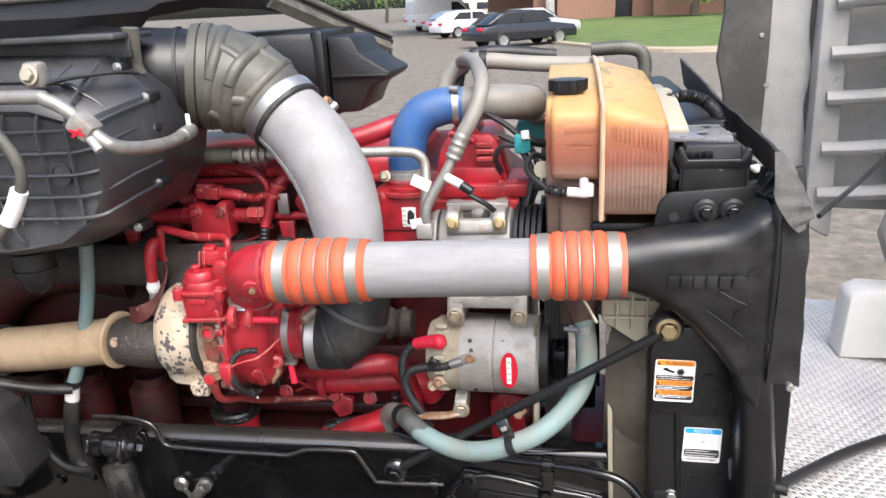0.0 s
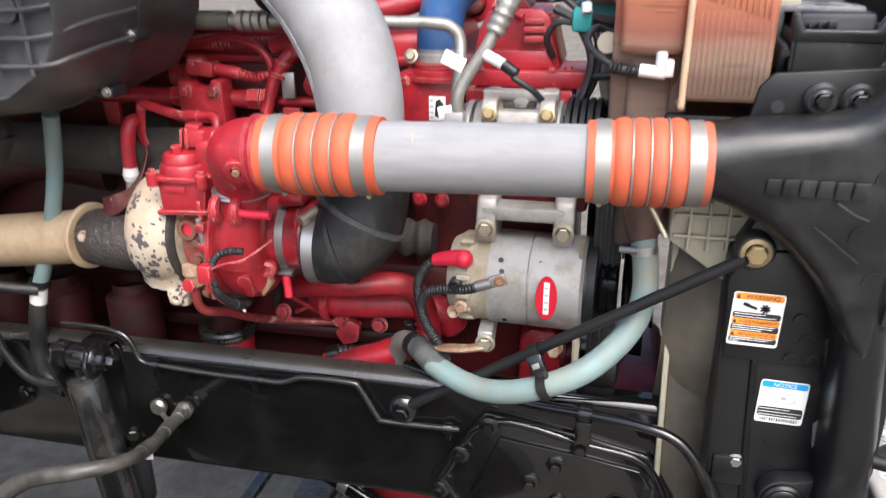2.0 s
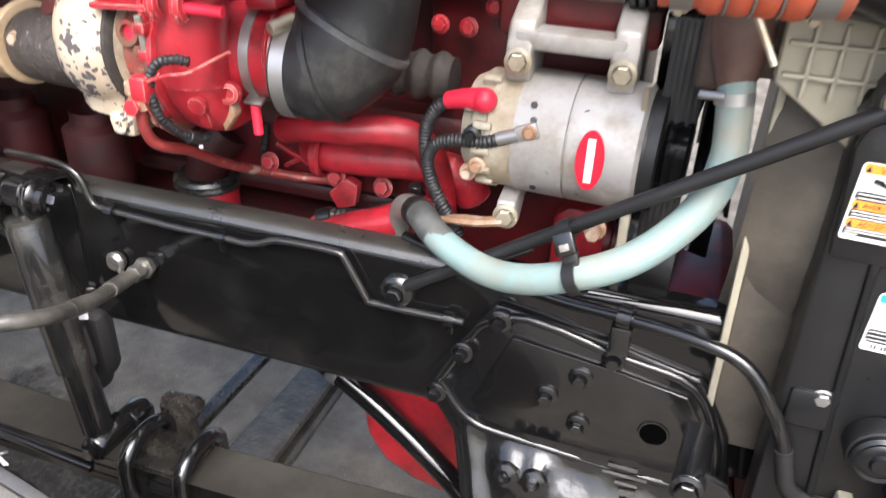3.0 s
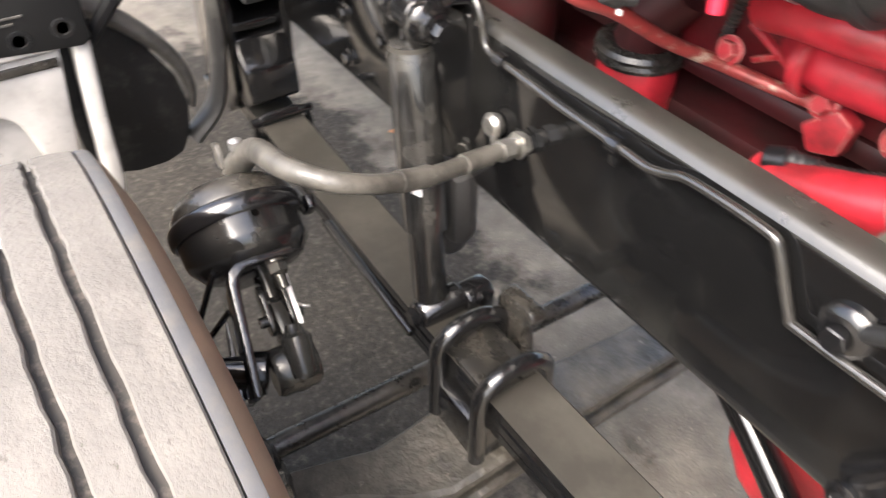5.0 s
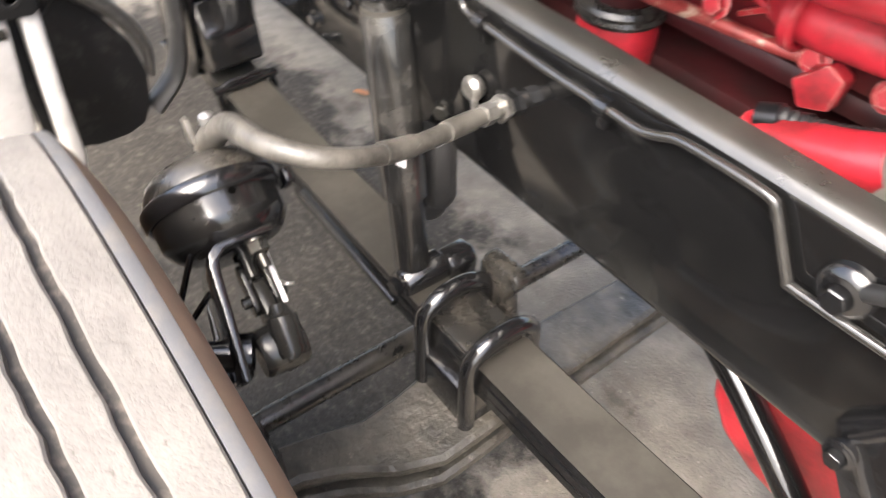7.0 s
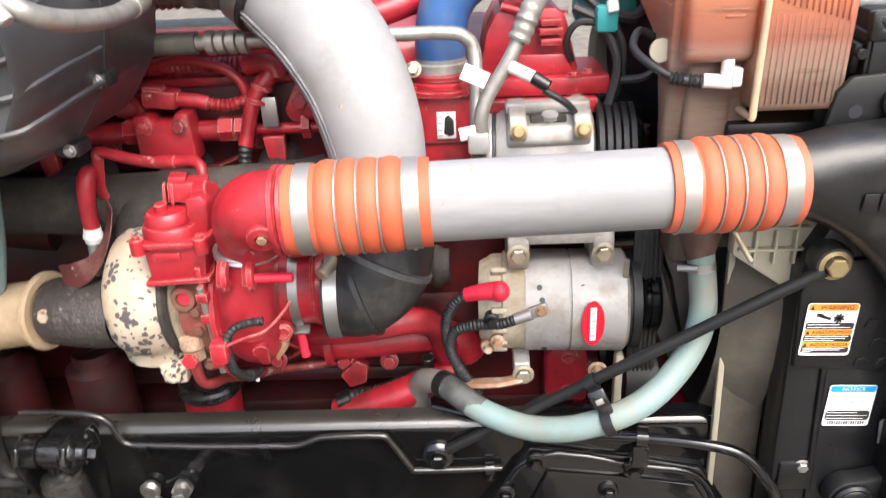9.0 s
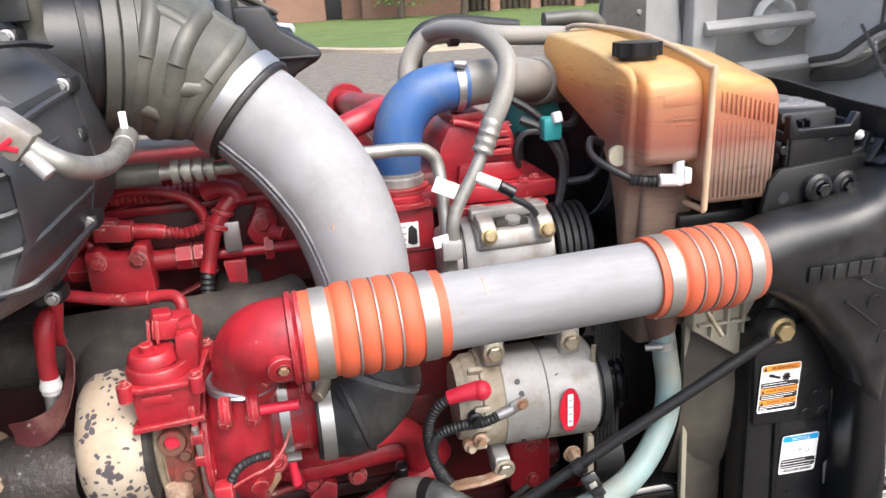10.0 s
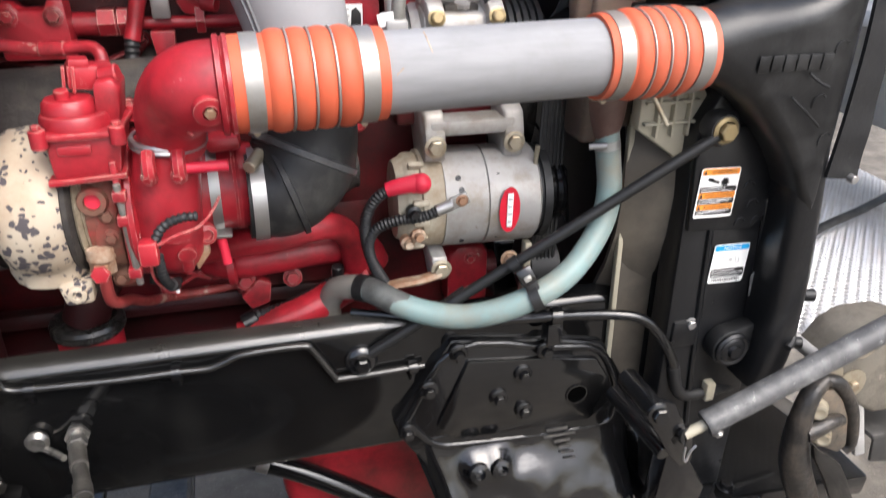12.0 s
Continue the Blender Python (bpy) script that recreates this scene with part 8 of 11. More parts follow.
def ac_compressor():
    t = thing("air_con_compressor", (0.16, 1.56, 1.36), "grey cast air-conditioning compressor with a dark clutch", "compressor")
    part("body", add_lathe(B(), (0.085, 1.545, 1.415), (1, -0.05, 0), [(0, 0), (0, 0.058), (0.01, 0.064), (0.135, 0.064), (0.14, 0.05)], 36), ALU_CAST, t)
    part("head", add_prism(B(), [(1.475, 1.448), (1.482, 1.470), (1.52, 1.482), (1.56, 1.478), (1.57, 1.44), (1.50, 1.43)], "x", 0.098, 0.214, 0.005), ALU_CAST, t)
    part("rear_bar", add_box(B(), (0.156, 1.518, 1.490), (0.118, 0.024, 0.016), 0.004), ALU_CAST, t)
    part("slot", add_box(B(), (0.156, 1.500, 1.4765), (0.05, 0.018, 0.012), 0.003), IRON, t, "dark slot")
    part("filler_cap", add_lathe(B(), (0.158, 1.498, 1.478), (0, -0.3, 1), [(0, 0.012), (0.006, 0.012), (0.007, 0.009), (0.007, 0)], 8), ALU_CAST, t)
    part("end_cap", add_lathe(B(), (0.050, 1.545, 1.415), (1, -0.05, 0), [(0, 0), (0, 0.044), (0.004, 0.050), (0.018, 0.056), (0.022, 0.060), (0.030, 0.060), (0.031, 0.055), (0.035, 0.055), (0.036, 0.064)], 36), ALU_CAST, t)
    part("seal_line", add_lathe(B(), (0.0815, 1.5435, 1.415), (1, -0.05, 0), [(0, 0.055), (0, 0.062), (0.003, 0.062), (0.003, 0.055)], 36, closed=True), BLACK_RUBBER, t)
    for k in range(5):
        a = radians(130 + 28 * k)
        part("cap_screw", add_hex(B(), (0.060, 1.545 + 0.05 * math.cos(a), 1.415 + 0.05 * math.sin(a)), (-1, 0, 0), 0.006), ALU_CAST, t)
    for x in (0.113, 0.200):
        lug = B()
        add_prism(lug, [(1.535, 1.482), (1.535, 1.500), (1.478, 1.488), (1.466, 1.478), (1.466, 1.460), (1.478, 1.452), (1.50, 1.455)], "x", x - 0.012, x + 0.012, 0.004)
        part("lug", lug, ALU_CAST, t)
        part("lug_bolt", add_lathe(B(), (x, 1.466, 1.469), (0, -1, 0.25), [(0, 0.0125), (0.002, 0.0125), (0.003, 0.0095), (0.008, 0.009), (0.010, 0.0065), (0.010, 0)], 18), GOLD_ZINC, t, "dull gold flanged bolt")
    cl = B()
    for k in range(5):
        add_lathe(cl, (0.226 + 0.011 * k, 1.538, 1.415), (1, -0.05, 0), [(0, 0.062), (0.002, 0.070), (0.009, 0.070), (0.011, 0.062)], 36)
    part("clutch_pulley", cl, BLACK_MATT, t, "dark grooved clutch pulley")
    part("clutch_hub", add_lathe(B(), (0.283, 1.535, 1.415), (1, -0.05, 0), [(0, 0.06), (0.008, 0.05), (0.010, 0.02), (0.02, 0.018), (0.02, 0)], 28), BLACK_CAST, t)
    b = thing("compressor_bracket", (0.15, 1.56, 1.48), "flat black strap bracket over the compressor", "bracket")
    part("bar", add_box(B(), (0.14, 1.558, 1.502), (0.20, 0.008, 0.024), 0.003), BLACK_PLASTIC, b)
    for x in (0.072, 0.205):
        part("bolt", add_hex(B(), (x, 1.553, 1.500), (0, -1, 0), 0.0075), ZINC, b)


ac_compressor()


def belt_drive():
    t = thing("drive_belt", (0.32, 1.6, 1.0), "ribbed black drive belt at the front of the engine", "belt")
    belt = part("belt", add_box(B(), (0.306, 1.465, 1.16), (0.044, 0.006, 0.40), 0.002), BLACK_RUBBER, t)
    for k in range(6):
        part("belt_rib", add_box(B(), (0.289 + 0.0068 * k, 1.4612, 1.16), (0.0040, 0.0030, 0.396), 0.001), BLACK_RUBBER, belt)
    part("crank_pulley", add_lathe(B(), (0.255, 1.72, 0.98), (1, 0, 0), [(0, 0), (0, 0.13), (0.012, 0.14), (0.06, 0.14), (0.07, 0.12), (0.075, 0)], 40), BLACK_CAST, t)
    part("fan_pulley", add_lathe(B(), (0.27, 1.74, 1.30), (1, 0, 0), [(0, 0), (0, 0.15), (0.06, 0.15), (0.07, 0.1), (0.07, 0)], 40), BLACK_CAST, t)
    part("tensioner", add_lathe(B(), (0.285, 1.50, 1.05), (1, 0, 0), [(0, 0), (0, 0.05), (0.05, 0.05), (0.055, 0.02), (0.055, 0)], 28), BLACK_MATT, t)
    part("bracket_bolt", add_rod(B(), (0.268, 1.43, 1.29), (0.268, 1.435, 1.255), 0.004, 8), ZINC, t)
    part("pump_body", add_prism(B(), [(0.165, 0.960), (0.165, 1.055), (0.185, 1.072), (0.228, 1.072), (0.240, 1.058), (0.240, 0.960)], "y", 1.545, 1.62, 0.008), RED_WORN, t, "red painted pump housing")
    part("pump_flange", add_lathe(B(), (0.238, 1.58, 1.015), (1, 0, 0), [(0, 0), (0, 0.034), (0.010, 0.034), (0.012, 0.026), (0.022, 0.026), (0.022, 0)], 24), RED_DARK, t)
    for z in (0.985, 1.050):
        part("pump_bolt", add_hex(B(), (0.205, 1.545, z), (0, -1, 0), 0.0075), RED_WORN, t)
    part("tensioner_post", add_box(B(), (0.268, 1.445, 1.06), (0.012, 0.02, 0.13), 0.003), PALE_NYLON, t)
    f = thing("cooling_fan", (0.42, 1.90, 0.9), "large black engine cooling fan behind the radiator", "fan")
    part("hub", add_lathe(B(), (0.34, 1.88, 1.28), (1, 0, 0), [(0, 0), (0, 0.10), (0.05, 0.10), (0.06, 0)], 32), BLACK_CAST, f)
    for k in range(9):
        a = 2 * math.pi * k / 9
        u = Vector((0, math.cos(a), math.sin(a)))
        v = Vector((0, -math.sin(a), math.cos(a)))
        c = Vector((0.37, 1.88, 1.28))
        bl = B()
        add_loft(bl, [[c + u * r + v * s * w + Vector((x * s, 0, 0)) + Vector((k2, 0, 0)) for s, k2 in ((-1, 0), (1, 0), (1, 0.006), (-1, 0.006))] for r, w, x in ((0.09, 0.03, 0.02), (0.22, 0.055, 0.022), (0.37, 0.065, 0.018))])
        part("blade", bl, BLACK_PLASTIC, f)


belt_drive()

# ---- radiator end ----


def radiator():
    t = thing("radiator", (0.54, 1.9, 0.75), "black framed radiator with a dusty fan shroud", "radiator")
    part("core", add_box(B(), (0.555, 1.86, 1.20), (0.09, 0.98, 0.86), 0.008), BLACK_MATT, t)
    part("top_tank", add_box(B(), (0.55, 1.94, 1.61), (0.11, 0.84, 0.06), 0.015), BLACK_PLASTIC, t)
    part("side_post", add_prism(B(), [(0.462, 1.325), (0.475, 0.80), (0.50, 0.62), (0.64, 0.62), (0.645, 1.40), (0.50, 1.40)], "y", 1.322, 1.375, 0.006), BLACK_PLASTIC, t)
    part("side_frame", add_prism(B(), [(0.60, 0.90), (0.60, 1.575), (0.685, 1.60), (0.70, 1.50), (0.70, 1.0), (0.68, 0.90)], "y", 1.335, 1.350, 0.004), BLACK_MATT, t)
    part("post_rib", add_tube(B(), [(0.512, 1.320, 1.20), (0.520, 1.320, 1.05), (0.530, 1.320, 0.90), (0.54, 1.32, 0.80)], 0.005, 8, 4), BLACK_PLASTIC, t)
    part("post_groove", add_tube(B(), [(0.60, 1.318, 1.22), (0.612, 1.318, 1.12), (0.622, 1.318, 0.98)], 0.006, 8, 4), BLACK_PLASTIC, t)
    bk = part("backing_pad", add_prism(B(), [(0.463, 1.292), (0.470, 1.178), (0.58, 1.172), (0.605, 1.20), (0.612, 1.26), (0.605, 1.315), (0.56, 1.34), (0.48, 1.335)], "y", 1.314, 1.326, 0.004), BLACK_PLASTIC, t)
    for x, z in ((0.560, 1.245), (0.572, 1.215), (0.556, 1.186), (0.585, 1.186)):
        part("pad_arc", add_tube(B(), [(x - 0.008, 1.3135, z - 0.004), (x - 0.005, 1.3130, z + 0.005), (x + 0.003, 1.3130, z + 0.007), (x + 0.009, 1.3135, z + 0.001)], 0.0016, 6, 4), BLACK_PLASTIC, bk)
    part("scuff", add_prism(B(), [(0.606, 1.048), (0.602, 1.085), (0.612, 1.098), (0.624, 1.090), (0.622, 1.060), (0.616, 1.045)], "y", 1.3165, 1.3185, 0.001), WORN_RUBBER, t, "pale scraped patch on the post")
    # fan shroud
    sh = B()
    rr = []
    for k in range(15):
        a = radians(-68 + 136 * k / 14)
        y, z = 1.86 - 0.475 * math.cos(a) * 1.0, 1.22 + 0.42 * math.sin(a)
        rr.append([(0.395, y, z), (0.415, y - 0.012, z), (0.47, y - 0.03, z), (0.47, y + 0.01, z), (0.40, y + 0.015, z)])
    add_loft(sh, rr)
    part("fan_shroud", sh, SHROUD, t, "dusty beige-grey fan shroud")
    part("shroud_edge", add_prism(B(), [(0.394, 1.34), (0.403, 1.34), (0.416, 0.90), (0.407, 0.90)], "y", 1.388, 1.40, 0.002), PALE_NYLON, t, "pale shroud flange")
    part("shroud_wall", add_prism(B(), [(0.404, 1.33), (0.47, 1.33), (0.482, 0.85), (0.418, 0.85)], "y", 1.396, 1.41, 0.003), SHROUD, t)
    # added black sheet that stands for the shade behind the shroud
    part("shade_backing", add_box(B(), (0.49, 1.86, 1.18), (0.02, 0.92, 0.9), 0.004), BLACK_MATT, t)
    # moulded nylon bracket that holds the hose end
    nb = part("nylon_bracket", add_prism(B(), [(0.385, 1.40), (0.48, 1.39), (0.50, 1.36), (0.497, 1.30), (0.475, 1.265), (0.45, 1.285), (0.385, 1.33)], "y", 1.352, 1.378, 0.004), PALE_NYLON, t, "pale ribbed nylon bracket")
    for x in (0.41, 0.435, 0.46):
        part("rib", add_box(B(), (x, 1.348, 1.355), (0.004, 0.012, 0.07), 0.001), PALE_NYLON, nb)
    for z in (1.34, 1.37):
        part("rib", add_box(B(), (0.432, 1.347, z), (0.085, 0.010, 0.004), 0.001), PALE_NYLON, nb)
    # pivot boss with round mount low on the post
    eye = [(0.575 + 0.034 * math.cos(radians(a)), 0.967 + 0.034 * math.sin(radians(a))) for a in range(80, 341, 20)]
    hb = part("pivot_mount", add_prism(B(), eye + [(0.622, 0.975), (0.650, 0.985), (0.652, 1.004), (0.615, 1.010)], "y", 1.292, 1.322, 0.005), BLACK_MATT, t)
    part("pivot_disc", add_lathe(B(), (0.575, 1.292, 0.967), (0, -1, 0), [(0, 0), (0, 0.030), (0.005, 0.030), (0.008, 0.026), (0.006, 0.022), (0.009, 0.018), (0.009, 0.012), (0.014, 0.010), (0.014, 0)], 32), BLACK_PLASTIC, hb)
    part("post_bolt", add_hex(B(), (0.510, 1.320, 1.007), (0, -1, 0), 0.008), STEEL, t)
    part("post_dent", add_box(B(), (0.503, 1.322, 0.99), (0.05, 0.012, 0.05), 0.005), BLACK_PLASTIC, t)
    return t


radiator()


def sticker(name, c, w, h, tilt, label):
    """A printed sticker that lies flat against the post, facing outwards."""
    t = thing(name, c, label, "label")
    m = Matrix.Translation(c) @ Euler((0, radians(tilt), 0)).to_matrix().to_4x4()
    face = pose(0, 0, 0, 90, 0, 0)

    def card(nm, x, z, ww, hh, mat_, lift, parent):
        pts = rounded(ww, hh, min(0.004, 0.3 * min(ww, hh)), 3)
        rings = [[m @ Vector((x + p[0], -lift + k, z + p[1])) for p in pts] for k in (0.0005, 0.0)]
        return part(nm, add_loft(B(), rings), mat_, parent)

    def small_print(z0, z1, rows, width):
        """A black panel with worn white lines of small print."""
        card("print_panel", 0, (z0 + z1) / 2, w * 0.94, z1 - z0, INK, 0.0016, base)
        for k, cut in enumerate(rows):
            z = z1 - (k + 0.62) * (z1 - z0) / (len(rows) + 0.25)
            card("print_bar", -(1 - cut) * width / 2, z, width * cut, 0.0009, STICKER, 0.0019, base)
    base = card("card", 0, 0, w, h, STICKER, 0.001, t)
    if name == "warning_label":
        for z, hh, txt, size in ((0.0333, 0.0096, "WARNING", 0.0088), (-0.0031, 0.0088, "AVERTISSEMENT", 0.0070), (-0.0217, 0.0082, "ADVERTENCIA", 0.0072)):
            card("orange_strip", 0, z, w * 0.94, hh, STICKER_ORANGE, 0.0017, base)
            write(txt, m @ Matrix.Translation((0.004, -0.0024, z)) @ face, size, INK, base)
            tri = B()
            vs = [tri.verts.new(m @ Vector((x, -0.0024, z + dz))) for x, dz in ((-w * 0.45, -0.0032), (-w * 0.37, -0.0032), (-w * 0.41, 0.0034))]
            tri.faces.new(vs)
            part("triangle", tri, INK, base)
        # pictogram of a fan with a wedge beside it
        for k in range(4):
            part("fan_mark", add_box(B(), m @ Vector((0.009, -0.0022, 0.0175)), (0.0026, 0.0006, 0.0135), 0.0, (0, 45 * k + 15, 0)), INK, base)
        part("pictogram", add_box(B(), m @ Vector((-0.008, -0.0022, 0.0190)), (0.014, 0.0006, 0.0038), 0.0, (0, 20, 0)), INK, base)
        part("pictogram", add_box(B(), m @ Vector((-0.0155, -0.0022, 0.0220)), (0.008, 0.0006, 0.0046), 0.0, (0, 12, 0)), INK, base)
        small_print(0.0014, 0.0104, (0.7, 0.95), w * 0.88)
        small_print(-0.0176, -0.0075, (0.95, 0.9, 0.65), w * 0.88)
        small_print(-0.0346, -0.0258, (0.95, 0.85, 0.2), w * 0.88)
    else:
        card("blue_strip", 0, 0.0278, w * 0.95, 0.0092, STICKER_BLUE, 0.0017, base)
        write("NOTICE", m @ Matrix.Translation((0, -0.0024, 0.0278)) @ face, 0.0085, STICKER, base)
        for x, z, ww, hh in ((-0.004, 0.013, 0.026, 0.0010), (0.006, 0.001, 0.020, 0.0010), (-0.012, 0.007, 0.0010, 0.010), (0.010, 0.007, 0.0010, 0.008), (0.001, 0.007, 0.007, 0.005), (0.016, 0.005, 0.001, 0.008)):
            card("diagram_bar", x, z, ww, hh, INK_GREY, 0.0018, base)
        small_print(-0.0238, -0.0082, (0.72, 0.98, 0.9), w * 0.9)
        for k in range(16):
            card("code_bar", -0.024 + 0.0032 * k, -0.0283, 0.0018 if k % 3 else 0.001, 0.0052, INK, 0.0018, base)
    return t


sticker("warning_label", (0.5045, 1.3115, 1.2400), 0.065, 0.078, 1.5, "orange and white warning sticker on the radiator post")
sticker("notice_label", (0.5575, 1.320, 1.1125), 0.063, 0.068, 1.5, "blue and white notice sticker on the radiator post")


DUCT_BLACK = surface("scuffed_black_duct_plastic", (0.007, 0.0072, 0.0078), 0.36, dirt=(0.030, 0.030, 0.0295), dirt_amount=0.44, dirt_scale=11, wear=(0.14, 0.14, 0.135), wear_amount=0.05, wear_scale=38, bump=0.4, grain=90, rough_var=0.15)


def cooler_duct():
    t = thing("charge_air_duct", (0.58, 1.28, 1.0), "black plastic charge air cooler end tank with moulded lettering", "duct")
    rings = []
    # from the round spigot to the tall end tank
    secs = []
    for x, zt, zb, w, r in ((0.395, 1.503, 1.409, 0.094, 0.047), (0.425, 1.504, 1.408, 0.096, 0.048), (0.455, 1.510, 1.398, 0.098, 0.045), (0.49, 1.511, 1.378, 0.098, 0.04), (0.525, 1.513, 1.346, 0.098, 0.036),
                            (0.56, 1.518, 1.308, 0.098, 0.034), (0.585, 1.530, 1.270, 0.100, 0.034), (0.605, 1.548, 1.225, 0.104, 0.034), (0.622, 1.554, 1.20, 0.104, 0.034), (0.632, 1.545, 1.21, 0.094, 0.034)):
        secs.append((x, 1.281 + 0.012 * (x - 0.4) / 0.2, (zt + zb) / 2, w, zt - zb, r))
    for x, y, z, w, h, r in secs:
        rings.append([(x, y + p[0], z + p[1]) for p in rounded(w, h, r, 6)])
    part("neck", add_loft(B(), rings), DUCT_BLACK, t)
    col = []
    for z, x0, x1 in ((1.33, 0.585, 0.640), (1.22, 0.598, 0.655), (1.10, 0.607, 0.668), (1.0, 0.610, 0.672), (0.95, 0.610, 0.668), (0.90, 0.600, 0.655)):
        col.append([((x0 + x1) / 2 + p[0], 1.295 + p[1], z) for p in rounded(x1 - x0, 0.10, 0.022, 5)])
    part("column", add_loft(B(), col), BLACK_PLASTIC, t)
    # brand lettering is left as plain raised bars
    for k in range(6):
        x = 0.4845 + 0.0188 * k
        poly = [(x - 0.0085, 1.4295), (x - 0.0072, 1.4495), (x + 0.0088, 1.4495), (x + 0.0078, 1.4295)]
        part("raised_bar", add_prism(B(), poly, "y", 1.2327, 1.2345, 0.0007), DUCT_BLACK, t)
    part("moulded_ridge", add_tube(B(), [(0.555, 1.2325, 1.425), (0.575, 1.2325, 1.412), (0.592, 1.2335, 1.405)], 0.0018, 8, 3), DUCT_BLACK, t)
    for x, z in ((0.604, 1.455), (0.588, 1.385), (0.612, 1.33)):
        part("moulded_arc", add_tube(B(), [(x - 0.010, 1.2405, z - 0.008), (x - 0.009, 1.2400, z + 0.003), (x, 1.2400, z + 0.009), (x + 0.009, 1.2405, z + 0.005)], 0.0008, 6, 4), DUCT_BLACK, t)
    part("moulded_ridge", add_tube(B(), [(0.535, 1.2325, 1.395), (0.565, 1.232, 1.372), (0.590, 1.234, 1.352)], 0.0016, 8, 3), DUCT_BLACK, t)
    part("column_clip", add_tube(B(), [(0.64, 1.236, 0.985), (0.655, 1.245, 0.99), (0.662, 1.26, 1.0)], 0.006, 8, 3), BLACK_MATT, t)
    for z in (1.06, 0.97):
        part("side_stud", add_rod(B(), (0.668, 1.27, z), (0.690, 1.262, z), 0.010, 12), BLACK_MATT, t)
    b = thing("upper_bracket", (0.55, 1.33, 1.50), "black bracket plate with two bushed bolts", "bracket")
    part("plate", add_prism(B(), [(0.462, 1.505), (0.47, 1.545), (0.485, 1.562), (0.62, 1.572), (0.625, 1.545), (0.61, 1.52), (0.55, 1.50), (0.47, 1.492)], "y", 1.327, 1.337, 0.003), BLACK_MATT, b)
    for x in (0.539, 0.580):
        part("bush", add_lathe(B(), (x, 1.327, 1.533), (0, -1, 0), [(0, 0), (0, 0.0195), (0.010, 0.0205), (0.014, 0.016), (0.014, 0)], 26), BLACK_RUBBER, b)
        part("bolt", add_hex(B(), (x, 1.313, 1.533), (0, -1, 0), 0.009, 0.007), BLACK_CAST, b)
    part("open_hole", add_lathe(B(), (0.493, 1.3272, 1.522), (0, -1, 0), [(0, 0), (0, 0.008), (0.001, 0.008), (0.001, 0)], 18), DARK_OPENING, b)
    s = thing("radiator_seal", (0.65, 1.3, 1.24), "worn black rubber seal flap round the radiator", "seal")
    def sheet(secs, thick, wob, name, mat_, label=""):
        """A thin flap from (low edge, high edge) pairs."""
        lo = spline([Vector(q[0]) for q in secs], 6)
        hi = spline([Vector(q[1]) for q in secs], 6)
        rows = []
        for i, (u, v) in enumerate(zip(lo, hi)):
            w = Vector((wob * noise.noise((i * 0.4, 2.1, 0)), wob * noise.noise((i * 0.4, 7.3, 0)), 0))
            off = Vector(thick)
            m = (u + v) / 2 + w
            rows.append([u, m, v + w * 1.5, v + w * 1.5 + off, m + off, u + off])
        part(name, add_loft(B(), rows), mat_, s, label)
    sheet([((0.612, 2.10, 1.640), (0.600, 2.10, 1.705)), ((0.632, 1.70, 1.600), (0.617, 1.70, 1.659)), ((0.640, 1.52, 1.592), (0.621, 1.52, 1.650)), ((0.648, 1.37, 1.575), (0.631, 1.37, 1.634)), ((0.640, 1.275, 1.565), (0.629, 1.268, 1.632)), ((0.628, 1.245, 1.570), (0.621, 1.240, 1.638))],
          (0.006, 0.002, 0), 0.003, "top_flap", BLACK_RUBBER)
    sheet([((0.634, 1.247, 1.548), (0.670, 1.243, 1.553)), ((0.637, 1.245, 1.46), (0.673, 1.241, 1.46)), ((0.636, 1.246, 1.36), (0.677, 1.242, 1.36)), ((0.633, 1.249, 1.275), (0.680, 1.246, 1.272))], (0, 0.006, 0), 0.003, "side_flap", BLACK_RUBBER)
    sheet([((0.613, 1.238, 1.640), (0.624, 1.238, 1.643)), ((0.615, 1.233, 1.604), (0.647, 1.233, 1.606)), ((0.617, 1.231, 1.574), (0.664, 1.232, 1.570)), ((0.638, 1.230, 1.539), (0.671, 1.232, 1.552)), ((0.653, 1.231, 1.525), (0.660, 1.232, 1.529))], (0, 0.004, 0.001), 0.003, "worn_corner", WORN_RUBBER, "scuffed pale corner of the seal")
    part("retainer_clip", add_rod(B(), (0.663, 1.240, 1.277), (0.663, 1.228, 1.277), 0.006, 10), STEEL, s)


cooler_duct()


# pale base colour paints the sky's reflection onto the dark lid
LID_SHEEN = surface("sky_sheen_plastic_lid", (0.17, 0.17, 0.175), 0.28, dirt=(0.10, 0.10, 0.10), dirt_amount=0.4, dirt_scale=12)


